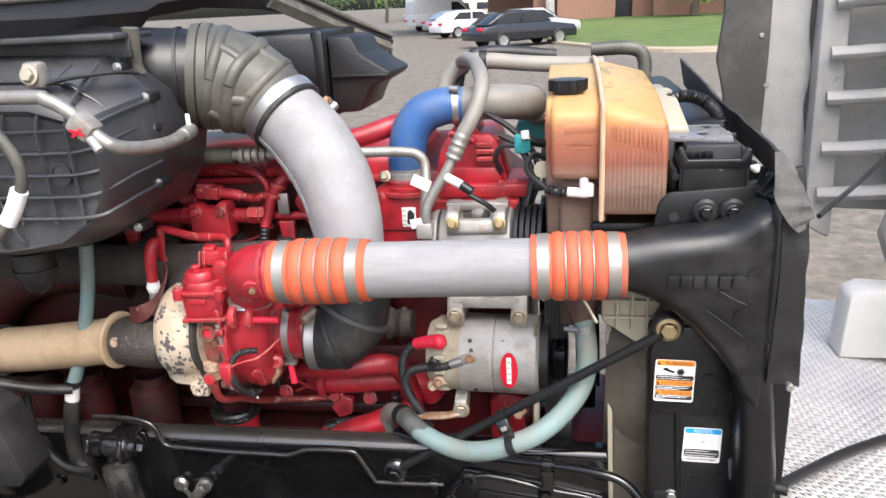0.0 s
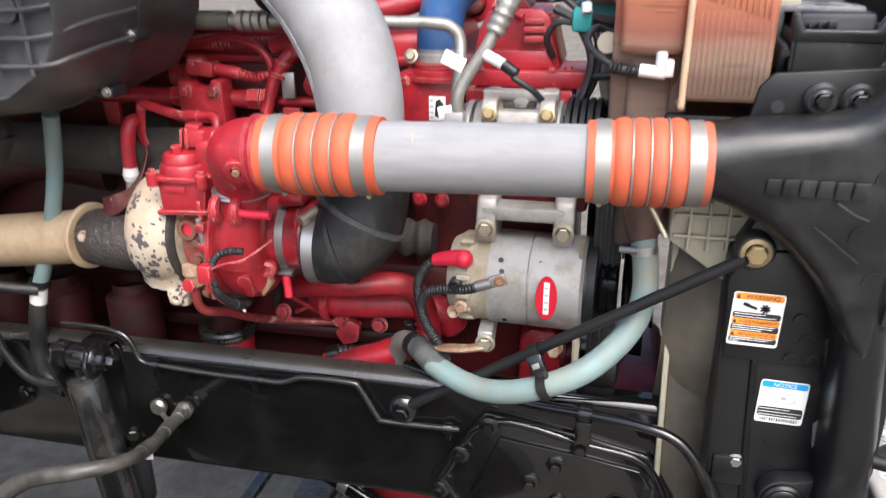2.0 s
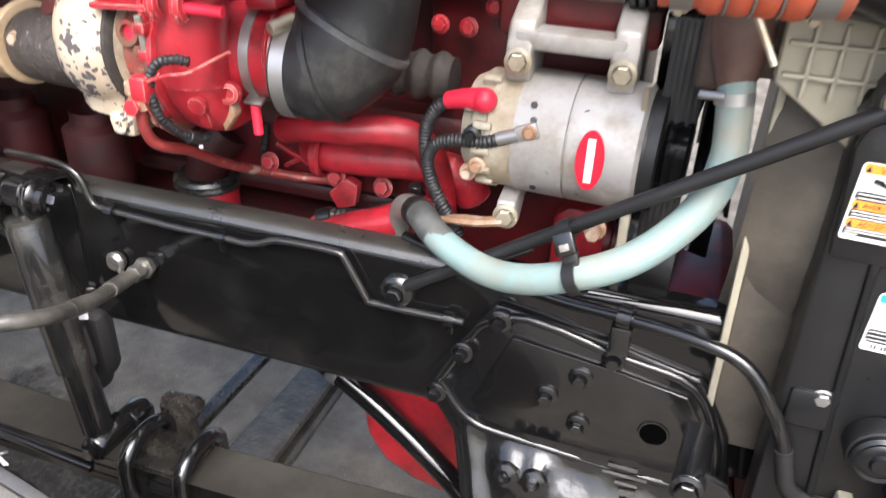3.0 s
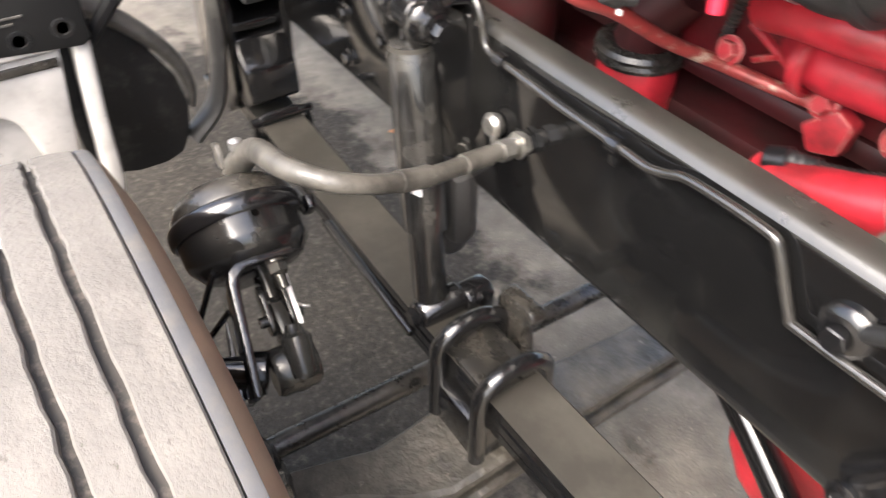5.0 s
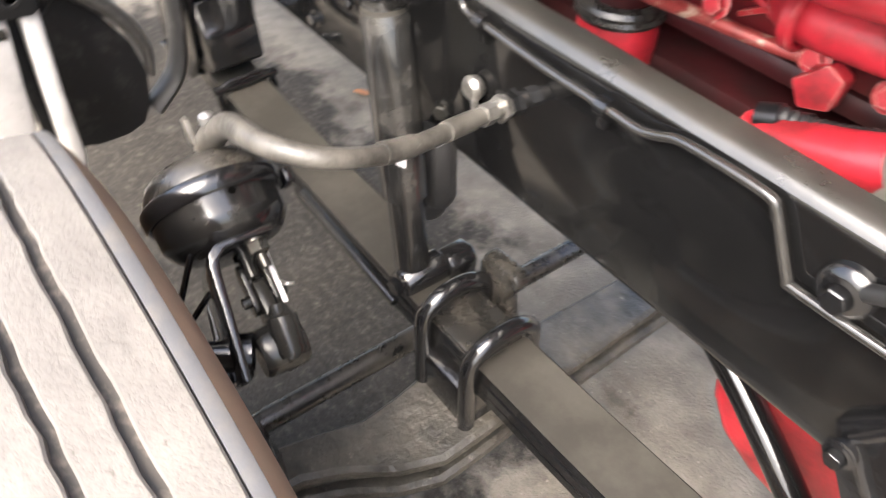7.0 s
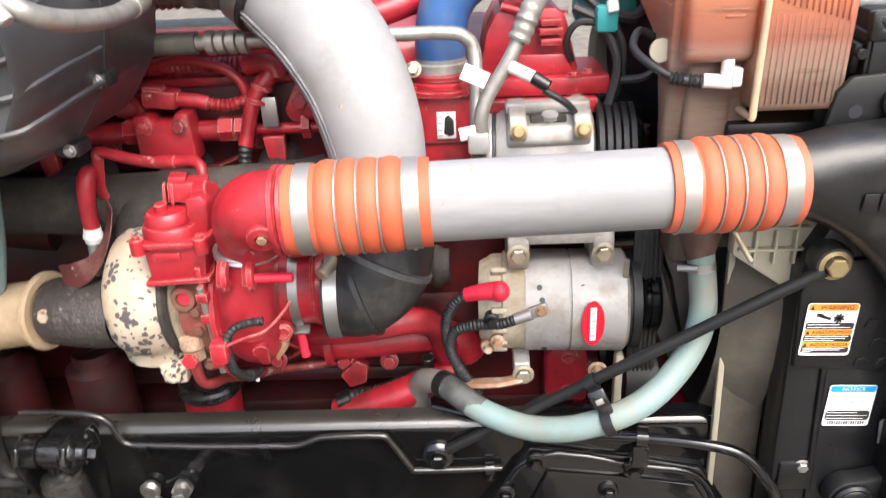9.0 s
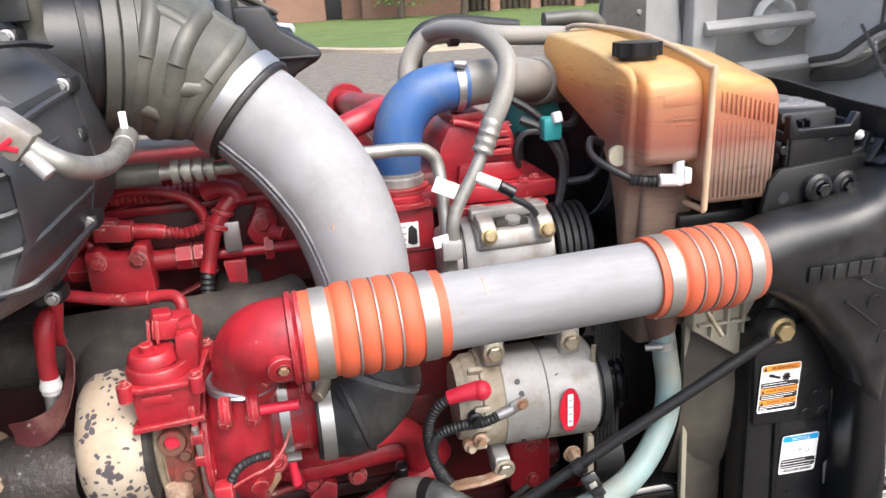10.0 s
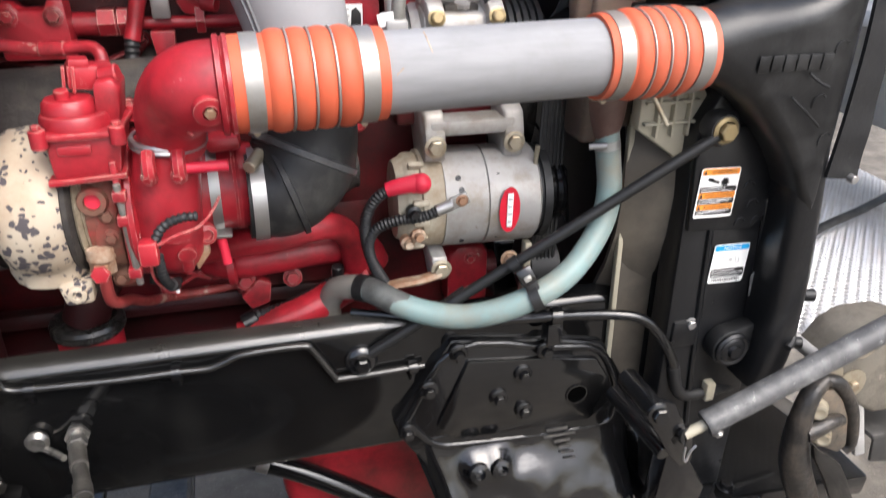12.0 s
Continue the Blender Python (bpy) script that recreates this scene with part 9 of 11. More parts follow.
def fuse_box():
    t = thing("fuse_box", (0.55, 1.39, 1.54), "black plastic electrical box with a ribbed open edge", "box")
    fw = part("front_wall", add_box(B(), (0.552, 1.340, 1.5765), (0.096, 0.006, 0.059), 0.003), BLACK_PLASTIC, t)
    rim = [(0.499, 1.600), (0.497, 1.630), (0.503, 1.632), (0.512, 1.612), (0.590, 1.612), (0.598, 1.628), (0.605, 1.628), (0.607, 1.604), (0.600, 1.598), (0.504, 1.598)]
    part("front_rim", add_prism(B(), rim, "y", 1.334, 1.347, 0.002), BLACK_PLASTIC, fw)
    part("side_wall", add_prism(B(), [(1.340, 1.547), (1.340, 1.614), (1.45, 1.622), (1.45, 1.547)], "x", 0.600, 0.606, 0.002), BLACK_PLASTIC, t)
    part("side_wall", add_prism(B(), [(1.340, 1.547), (1.340, 1.605), (1.45, 1.618), (1.45, 1.547)], "x", 0.500, 0.506, 0.002), BLACK_PLASTIC, t)
    part("floor", add_box(B(), (0.553, 1.395, 1.575), (0.094, 0.106, 0.05), 0.004), BLACK_PLASTIC, t)
    part("rear_wall", add_box(B(), (0.553, 1.453, 1.590), (0.106, 0.006, 0.085), 0.002), BLACK_PLASTIC, t)
    for k in range(4):
        part("rib", add_box(B(), (0.516 + 0.011 * k, 1.385, 1.609 + 0.001 * k), (0.0025, 0.07, 0.018), 0.001, (4, 0, -12)), BLACK_PLASTIC, t)
    part("cross_rib", add_box(B(), (0.533, 1.370, 1.612), (0.044, 0.003, 0.016), 0.001), BLACK_PLASTIC, t)
    part("cross_rib", add_box(B(), (0.533, 1.405, 1.614), (0.044, 0.003, 0.016), 0.001), BLACK_PLASTIC, t)
    part("round_hole", add_lathe(B(), (0.562, 1.3365, 1.601), (0, -1, 0), [(0.0002, 0.0062), (0.0008, 0.0072), (0.0014, 0.0068), (0.0008, 0.0060)], 20, closed=True), BLACK_MATT, t)
    part("side_latch", add_prism(B(), [(1.35, 1.56), (1.345, 1.595), (1.40, 1.60), (1.42, 1.565)], "x", 0.489, 0.499, 0.003), BLACK_PLASTIC, t)
    part("latch_post", add_rod(B(), (0.494, 1.345, 1.585), (0.494, 1.335, 1.585), 0.006, 12), BLACK_PLASTIC, t)
    lid = part("lid", add_prism(B(), [(0.487, 1.406), (0.587, 1.380), (0.596, 1.441), (0.568, 1.793), (0.532, 1.821)], "z", 1.628, 1.635, 0.002), LID_SHEEN, t, "plastic lid plate with holes, sky sheen in its grey")
    for x, y in ((0.548, 1.43), (0.566, 1.50), (0.552, 1.56), (0.545, 1.64)):
        part("lid_hole", add_box(B(), (x, y, 1.6355), (0.012, 0.016, 0.001), 0.0, (0, 0, 20)), DARK_OPENING, lid)
    k = thing("corrugated_hose", (0.55, 1.62, 1.63), "black corrugated conduit over the electrical box", "conduit")
    part("tube", add_tube(B(), [(0.500, 1.66, 1.650), (0.516, 1.62, 1.668), (0.546, 1.61, 1.676), (0.577, 1.60, 1.666), (0.597, 1.58, 1.645), (0.606, 1.56, 1.610)], 0.0115, 12, 8, ripple=0.0016, pitch=0.007), BLACK_PLASTIC, k)
    l = thing("loose_tag_lead", (0.62, 1.36, 1.58), "short black lead with a white sleeve on the seal", "wire")
    part("lead", add_tube(B(), [(0.60, 1.37, 1.60), (0.62, 1.35, 1.592), (0.64, 1.33, 1.58), (0.655, 1.31, 1.565)], 0.005, 8, 4), WIRE_BLACK, l)
    part("white_sleeve", add_rod(B(), (0.602, 1.366, 1.600), (0.625, 1.345, 1.590), 0.0075, 12), WHITE_PLASTIC, l, "white plastic sleeve")
    q = thing("post_fittings", (0.6, 1.33, 1.58), "cluster of black clips between box and seal", "clip")
    for k in range(5):
        part("clip", add_box(B(), (0.612 + 0.008 * k, 1.36 - 0.015 * k, 1.585 - 0.006 * k), (0.012, 0.02, 0.04), 0.004, (0, 20 * k, 15)), BLACK_PLASTIC, q)


fuse_box()


def coolant_tank():
    t = thing("coolant_tank", (0.37, 1.55, 1.28), "amber translucent coolant tank with a black screw cap", "tank")
    # left half: a wing set back and a bulge in front, with a sloping underside
    left = [(1.382, 1.56), (1.374, 1.668), (1.382, 1.688), (1.40, 1.697), (1.50, 1.716), (1.62, 1.728), (1.69, 1.732), (1.715, 1.71), (1.69, 1.675), (1.64, 1.642), (1.555, 1.615), (1.475, 1.590), (1.44, 1.55), (1.42, 1.49), (1.41, 1.44), (1.398, 1.44)]
    part("left_shell", add_prism(B(), left, "x", 0.283, 0.3714, 0.012, 4), AMBER, t)
    part("front_bulge", add_prism(B(), [(1.350, 1.580), (1.346, 1.660), (1.352, 1.683), (1.372, 1.695), (1.43, 1.705), (1.46, 1.70), (1.45, 1.60), (1.44, 1.572), (1.365, 1.572)], "x", 0.292, 0.3716, 0.016, 4), AMBER, t)
    right = [(1.338, 1.518), (1.335, 1.682), (1.345, 1.696), (1.50, 1.725), (1.70, 1.735), (1.82, 1.728), (1.84, 1.70), (1.80, 1.63), (1.60, 1.55), (1.50, 1.515)]
    rs = part("right_shell", add_prism(B(), right, "x", 0.3718, 0.474, 0.010, 3), AMBER, t)
    # shave the outer top edge, so that it falls towards the radiator
    for v in rs.data.vertices:
        w = v.co + BASE[rs]
        if w.x > 0.44 and w.z > 1.655:
            v.co.z -= (w.x - 0.44) * 0.9
    part("lower_neck", add_prism(B(), [(1.385, 1.30), (1.378, 1.57), (1.45, 1.57), (1.45, 1.30)], "x", 0.305, 0.361, 0.008, 3), AMBER, t)
    part("neck_web", add_prism(B(), [(1.39, 1.32), (1.385, 1.58), (1.43, 1.58), (1.43, 1.32)], "x", 0.358, 0.384, 0.004), AMBER, t)
    seam = [(1.334, 1.514), (1.331, 1.684), (1.341, 1.700), (1.50, 1.729), (1.70, 1.739), (1.822, 1.733), (1.844, 1.70), (1.80, 1.626), (1.60, 1.546), (1.50, 1.511)]
    part("weld_seam", add_tube(B(), [(0.3725, y + 0.004, z - 0.002) for y, z in seam + seam[:1]], 0.0044, 10, 3), PALE_AMBER, t, "paler welded seam")
    for k in range(13):
        x = 0.385 + 0.0068 * k
        part("moulded_rib", add_box(B(), (x, 1.3372, 1.578), (0.0026, 0.0040, 0.100), 0.0008), AMBER, t)
    for k in range(6):
        part("moulded_rib", add_box(B(), (0.2825, 1.41, 1.676 - 0.008 * k), (0.004, 0.030, 0.0018), 0.0006), AMBER, t)
    for k in range(12):
        x = 0.388 + 0.0068 * k
        part("moulded_rib", add_box(B(), (x, 1.3345, 1.655 - 0.002 * k), (0.002, 0.004, 0.026), 0.0008), AMBER, t)
    part("level_panel", add_prism(B(), [(0.312, 1.650), (0.312, 1.664), (0.364, 1.668), (0.364, 1.652)], "y", 1.3455, 1.352, 0.002), AMBER, t)
    for k, w in enumerate((0.030, 0.022)):
        part("moulded_mark", add_box(B(), (0.343, 1.3475, 1.634 - 0.007 * k), (w, 0.0022, 0.0028), 0.0006), AMBER, t)
    cap = part("cap", add_lathe(B(), (0.319, 1.437, 1.702), (0.02, -0.03, 1), [(0, 0), (0, 0.024), (0.010, 0.026)], 36), BLACK_PLASTIC, t, "black screw cap")
    kn = B()
    n = 48
    top, bot = [], []
    for i in range(n):
        a = 2 * math.pi * i / n
        r = 0.0315 + 0.0018 * (1 if math.sin(8 * a) > 0 else -1)
        bot.append((0.319 + r * math.cos(a), 1.437 + r * math.sin(a), 1.710))
        top.append((0.319 + r * math.cos(a), 1.437 + r * math.sin(a), 1.728))
    add_loft(kn, [bot, top])
    part("grip", kn, BLACK_PLASTIC, cap)
    part("collar", add_lathe(B(), (0.319, 1.437, 1.688), (0, 0, 1), [(0, 0.034), (0.010, 0.031), (0.016, 0.025)], 32), AMBER, t)
    part("rear_spout", add_prism(B(), [(1.46, 1.605), (1.45, 1.642), (1.60, 1.672), (1.70, 1.680), (1.72, 1.62)], "x", 0.474, 0.522, 0.010, 3), PALE_NYLON, t, "pale moulded rear lobe")
    s = part("level_sensor", add_rod(B(), (0.345, 1.360, 1.578), (0.345, 1.360, 1.545), 0.0075, 14), WHITE_PLASTIC, t, "white nylon level sensor")
    part("sensor_arm", add_rod(B(), (0.352, 1.360, 1.550), (0.318, 1.362, 1.553), 0.0085, 14), WHITE_PLASTIC, s)
    part("sensor_plug", add_box(B(), (0.355, 1.360, 1.557), (0.012, 0.02, 0.022), 0.003), WHITE_PLASTIC, s)
    w = thing("sensor_lead", (0.29, 1.40, 1.55), "black plug and lead of the level sensor", "wire")
    part("plug", add_tube(B(), [(0.320, 1.362, 1.553), (0.305, 1.366, 1.554), (0.285, 1.372, 1.557)], 0.0075, 12, 8, ripple=0.0014, pitch=0.006), WIRE_BLACK, w)
    part("lead", add_tube(B(), [(0.29, 1.372, 1.556), (0.265, 1.39, 1.57), (0.25, 1.42, 1.585), (0.262, 1.45, 1.60), (0.285, 1.46, 1.59)], 0.005, 10, 6), WIRE_BLACK, w)
    part("clip", add_lathe(B(), (0.278, 1.40, 1.585), (0, -1, 0), [(0, 0), (0, 0.014), (0.006, 0.014), (0.006, 0)], 16), PALE_NYLON, w)
    m = thing("tank_support", (0.42, 1.42, 1.38), "black bracket below the coolant tank", "bracket")
    part("shelf", add_box(B(), (0.42, 1.46, 1.49), (0.11, 0.18, 0.02), 0.005), BLACK_MATT, m)
    part("wall", add_box(B(), (0.425, 1.49, 1.40), (0.10, 0.03, 0.2), 0.005), BLACK_MATT, m)


coolant_tank()


NECK_BROWN = surface("brown_translucent_neck", (0.10, 0.055, 0.045), 0.35, dirt=(0.16, 0.10, 0.08), dirt_amount=0.4, dirt_scale=14)
CUFF = surface("grimy_dark_hose_end", (0.10, 0.105, 0.10), 0.5, dirt=(0.03, 0.03, 0.03), dirt_amount=0.6, dirt_scale=20, wear=(0.25, 0.28, 0.27), wear_amount=0.25, wear_scale=30)


def hoses():
    h = thing("coolant_hose", (0.1, 1.45, 0.99), "faded blue-green coolant hose sagging to the tank", "hose")
    H = [(-0.048, 1.505, 0.98), (-0.047, 1.497, 1.025), (-0.036, 1.478, 1.058), (-0.012, 1.448, 1.076), (0.018, 1.413, 1.080), (0.048, 1.388, 1.070), (0.093, 1.366, 1.060), (0.137, 1.345, 1.062), (0.185, 1.324, 1.079), (0.232, 1.314, 1.102), (0.264, 1.316, 1.117), (0.290, 1.323, 1.132), (0.315, 1.334, 1.152), (0.339, 1.348, 1.178), (0.355, 1.360, 1.207), (0.362, 1.371, 1.240), (0.361, 1.379, 1.270), (0.353, 1.385, 1.33)]
    part("hose", add_tube(B(), H, 0.0185, 24, 5), TEAL_HOSE, h)
    part("grey_end", add_tube(B(), H[:4] + [(-0.002, 1.437, 1.079)], 0.0194, 24, 5), GREY_HOSE, h, "dirty grey hose bend")
    part("dark_cuff", add_tube(B(), [(0.004, 1.430, 1.080), (0.018, 1.413, 1.080), (0.036, 1.397, 1.074), (0.056, 1.384, 1.068)], [0.0192, 0.0196, 0.0192, 0.0186], 24, 5), CUFF, h, "dirty dark hose end")
    part("clamp", add_tube(B(), [(-0.006, 1.441, 1.078), (0.006, 1.428, 1.080)], 0.0215, 24, 2), BLACK_MATT, h)
    q = part("top_clamp", ring_band((0.356, 1.383, 1.302), (-0.15, 0.1, 1), 0.0186, 0.012, 0.0014), STEEL, h, "steel worm clamp with blue paint marks")
    part("tank_spout", add_tube(B(), [(0.354, 1.385, 1.312), (0.352, 1.388, 1.336), (0.350, 1.392, 1.365), (0.346, 1.40, 1.42)], [0.0178, 0.026, 0.032, 0.034], 20, 5), NECK_BROWN, h, "amber outlet spout of the tank")
    part("clamp_screw", add_rod(B(), (0.322, 1.372, 1.304), (0.346, 1.362, 1.307), 0.0048, 10), STEEL, q)
    c = thing("hose_clip", (0.225, 1.33, 1.1), "black strap clip holding hose to stay rod", "clip")
    part("band", add_lathe(B(), (0.232, 1.311, 1.102), (1, -0.25, 0.5), [(-0.0075, 0.019), (-0.0075, 0.0212), (0.0075, 0.0212), (0.0075, 0.019)], 28, closed=True), BLACK_MATT, c)
    part("strap", add_box(B(), (0.221, 1.312, 1.128), (0.019, 0.008, 0.034), 0.003, (-20, -26, 0)), BLACK_MATT, c)
    bk = part("buckle", add_box(B(), (0.215, 1.312, 1.138), (0.024, 0.010, 0.026), 0.003, (-20, -26, 0)), BLACK_CAST, c)
    part("buckle_slot", add_box(B(), (0.2155, 1.3065, 1.1365), (0.011, 0.004, 0.008), 0.001, (-20, -26, 0)), PIPE_GREY, bk)
    part("rod_loop", add_lathe(B(), (0.211, 1.349, 1.139), (0.8, -0.16, 0.58), [(-0.008, 0.0088), (-0.008, 0.012), (0.008, 0.012), (0.008, 0.0088)], 18, closed=True), BLACK_MATT, c)
    d = thing("drain_hose", (-0.62, 1.36, 1.12), "thin faded green drain hose hanging from the heater box", "hose")
    part("hose", add_tube(B(), [(-0.590, 1.375, 1.455), (-0.605, 1.385, 1.40), (-0.625, 1.395, 1.335), (-0.655, 1.40, 1.25), (-0.690, 1.40, 1.165), (-0.710, 1.40, 1.125)], 0.0135, 14, 5), TEAL_HOSE, d)
    part("white_sleeve", add_rod(B(), (-0.708, 1.40, 1.128), (-0.716, 1.40, 1.098), 0.0150, 16), WHITE_PLASTIC, d, "white plastic sleeve")
    part("clamp", add_lathe(B(), (-0.703, 1.40, 1.14), (0.2, 0, 1), [(-0.006, 0.014), (-0.006, 0.018), (0.006, 0.018), (0.006, 0.014)], 18, closed=True), BLACK_MATT, d)
    part("elbow", add_tube(B(), [(-0.714, 1.40, 1.10), (-0.726, 1.40, 1.06), (-0.735, 1.40, 1.00), (-0.733, 1.398, 0.955), (-0.715, 1.396, 0.93), (-0.69, 1.395, 0.92)], 0.0165, 14, 5), BLACK_RUBBER, d, "black rubber elbow")
    part("strut", add_tube(B(), [(-0.70, 1.39, 1.13), (-0.76, 1.36, 1.145), (-0.85, 1.33, 1.175)], 0.011, 10, 4), BLACK_RUBBER, d)


hoses()


def upper_pipes():
    b = thing("blue_hose", (0.05, 1.59, 1.55), "bright blue silicone coolant elbow with a worm clamp", "hose")
    part("hose", add_tube(B(), [(0.010, 1.585, 1.545), (0.012, 1.588, 1.585), (0.022, 1.592, 1.628), (0.050, 1.597, 1.660), (0.090, 1.600, 1.672), (0.125, 1.603, 1.672)], [0.036, 0.037, 0.038, 0.038, 0.036, 0.036], 28, 7), BLUE, b)
    cl = part("clamp", ring_band((0.112, 1.602, 1.672), (1, 0.08, 0.0), 0.0368, 0.012, 0.0014), STEEL, b)
    part("clamp_screw", add_rod(B(), (0.105, 1.575, 1.708), (0.122, 1.570, 1.706), 0.006, 10), STEEL, cl)
    part("outlet_neck", add_lathe(B(), (0.010, 1.586, 1.535), (0, 0, 1), [(0, 0.040), (0.012, 0.040), (0.014, 0.037), (0.02, 0.037)], 28), ALU_CAST, b)
    part("neck_bolt", add_hex(B(), (-0.028, 1.548, 1.545), (0, -1, 0.4), 0.008), ZINC, b)
    g = thing("coolant_crossover", (0.3, 1.65, 1.62), "grey-brown coolant pipe leading to the radiator", "pipe")
    part("pipe", add_tube(B(), [(0.10, 1.601, 1.672), (0.17, 1.607, 1.676), (0.22, 1.63, 1.672), (0.27, 1.68, 1.66), (0.33, 1.74, 1.65), (0.42, 1.79, 1.645), (0.52, 1.82, 1.64)], [0.034, 0.034, 0.034, 0.034, 0.034, 0.036, 0.036], 24, 6), GREY_HOSE, g)
    part("convolute", add_tube(B(), [(0.26, 1.67, 1.662), (0.32, 1.73, 1.652), (0.38, 1.77, 1.648)], 0.037, 22, 8, ripple=0.003, pitch=0.014), GREY_HOSE, g)
    p = thing("air_con_line", (0.05, 1.50, 1.45), "bent metal air-conditioning line beside the intake pipe", "pipe")
    part("tube", add_tube(B(), [(-0.70, 1.50, 1.605), (-0.55, 1.505, 1.602), (-0.30, 1.51, 1.600), (-0.10, 1.512, 1.600), (0.018, 1.518, 1.599), (0.049, 1.520, 1.590), (0.060, 1.518, 1.568), (0.061, 1.500, 1.52), (0.060, 1.475, 1.462)], 0.0098, 14, 5), PIPE_GREY, p)
    for x in (-0.30, -0.285, -0.27, -0.255):
        part("crimp", add_lathe(B(), (x, 1.510, 1.600), (1, 0, 0), [(-0.006, 0.0098), (-0.005, 0.0165), (0.005, 0.0165), (0.006, 0.0098)], 18), PIPE_GREY, p)
    part("rubber_line", add_tube(B(), [(-0.75, 1.50, 1.606), (-0.52, 1.506, 1.602), (-0.32, 1.51, 1.600)], 0.0155, 14, 4), RUBBER_GREY, p, "dusty rubber hose section")
    part("wrap_label", add_rod(B(), (-0.515, 1.504, 1.602), (-0.475, 1.506, 1.601), 0.0185, 18), STICKER, p, "white paper label wrapped round the line")
    q = thing("discharge_line", (0.1, 1.48, 1.45), "bent metal line with crimped hose over the compressor", "pipe")
    part("tube", add_tube(B(), [(0.062, 1.468, 1.452), (0.060, 1.466, 1.49), (0.072, 1.472, 1.52), (0.098, 1.480, 1.56), (0.115, 1.487, 1.592)], 0.0098, 14, 5), PIPE_GREY, q)
    part("crimp", add_tube(B(), [(0.112, 1.486, 1.586), (0.124, 1.49, 1.612), (0.132, 1.494, 1.63)], 0.0150, 14, 4, ripple=0.0012, pitch=0.013), PIPE_GREY, q)
    part("rubber_line", add_tube(B(), [(0.130, 1.493, 1.625), (0.152, 1.505, 1.665), (0.165, 1.53, 1.71), (0.150, 1.60, 1.742), (0.120, 1.70, 1.748), (0.100, 1.756, 1.738), (0.095, 1.80, 1.72)], 0.0145, 14, 6), GREY_HOSE, q, "grey rubber refrigerant hose")
    part("paper_tag", add_box(B(), (0.053, 1.470, 1.545), (0.036, 0.002, 0.022), 0.0008, (0, 25, 0)), STICKER, q, "white paper tag")
    part("paper_tag", add_box(B(), (0.045, 1.462, 1.470), (0.030, 0.002, 0.018), 0.0008, (0, -10, 0)), STICKER, q, "white paper tag")
    part("flange_block", add_box(B(), (0.056, 1.470, 1.455), (0.03, 0.03, 0.03), 0.004), ALU_CAST, q)
    part("service_port", add_rod(B(), (0.100, 1.475, 1.555), (0.130, 1.462, 1.542), 0.0085, 12), WHITE_PLASTIC, q, "pale service port")
    part("port_plug", add_rod(B(), (0.130, 1.462, 1.542), (0.150, 1.455, 1.530), 0.009, 12), BLACK_PLASTIC, q)
    w = thing("engine_loom", (0.25, 1.55, 1.5), "tangle of black wires beside the tank", "wire")
    for pts, r in (([(0.150, 1.455, 1.53), (0.18, 1.46, 1.51), (0.20, 1.48, 1.485), (0.225, 1.50, 1.46)], 0.005),
                   ([(0.20, 1.56, 1.62), (0.235, 1.55, 1.60), (0.26, 1.54, 1.55), (0.252, 1.53, 1.50), (0.235, 1.52, 1.46), (0.23, 1.51, 1.44)], 0.007),
                   ([(0.17, 1.58, 1.66), (0.22, 1.57, 1.63), (0.265, 1.56, 1.58), (0.268, 1.55, 1.52), (0.245, 1.54, 1.47)], 0.006),
                   ([(0.26, 1.54, 1.52), (0.30, 1.52, 1.53), (0.33, 1.54, 1.56), (0.34, 1.58, 1.60)], 0.006),
                   ([(0.20, 1.57, 1.545), (0.19, 1.555, 1.575), (0.205, 1.55, 1.60), (0.24, 1.55, 1.595), (0.255, 1.555, 1.57)], 0.005),
                   ([(0.24, 1.56, 1.61), (0.29, 1.58, 1.60), (0.32, 1.60, 1.63)], 0.009)):
        part("strand", add_tube(B(), pts, r, 8, 6), WIRE_BLACK, w)
    part("connector", add_box(B(), (0.243, 1.545, 1.605), (0.03, 0.025, 0.035), 0.005), TEAL_PAINT, w, "teal connector block")
    part("white_tip", add_rod(B(), (0.248, 1.535, 1.63), (0.250, 1.53, 1.615), 0.008, 10), WHITE_PLASTIC, w)
    r = thing("red_crossover_pipe", (-0.02, 1.8, 1.58), "red painted pipe crossing over the engine", "pipe")
    part("pipe", add_tube(B(), [(-0.16, 1.60, 1.600), (-0.09, 1.61, 1.613), (-0.02, 1.64, 1.632), (0.01, 1.72, 1.632), (-0.005, 1.90, 1.615), (-0.017, 2.07, 1.600)], [0.020, 0.020, 0.021, 0.022, 0.024, 0.026], 20, 6), RED, r)
    part("end_flange", add_lathe(B(), (-0.016, 2.06, 1.598), (0, 1, 0), [(0, 0.028), (0, 0.042), (0.03, 0.042), (0.03, 0)], 24), RED, r)
    s = thing("heater_pipes", (0.1, 1.8, 1.7), "bundle of grey rubber heater hoses over the engine", "hose")
    part("hose", add_tube(B(), [(0.06, 1.74, 1.64), (0.07, 1.76, 1.70), (0.105, 1.765, 1.738), (0.16, 1.77, 1.742), (0.26, 1.80, 1.730), (0.40, 1.84, 1.72)], 0.017, 16, 6), GREY_HOSE, s)
    part("hose", add_tube(B(), [(0.085, 1.80, 1.68), (0.10, 1.83, 1.735), (0.16, 1.85, 1.755), (0.30, 1.88, 1.74)], 0.0145, 14, 6), BLACK_RUBBER, s)
    part("tie", add_lathe(B(), (0.150, 1.770, 1.742), (1, 0, 0), [(-0.008, 0.017), (-0.008, 0.023), (0.008, 0.023), (0.008, 0.017)], 18, closed=True), BLACK_MATT, s)
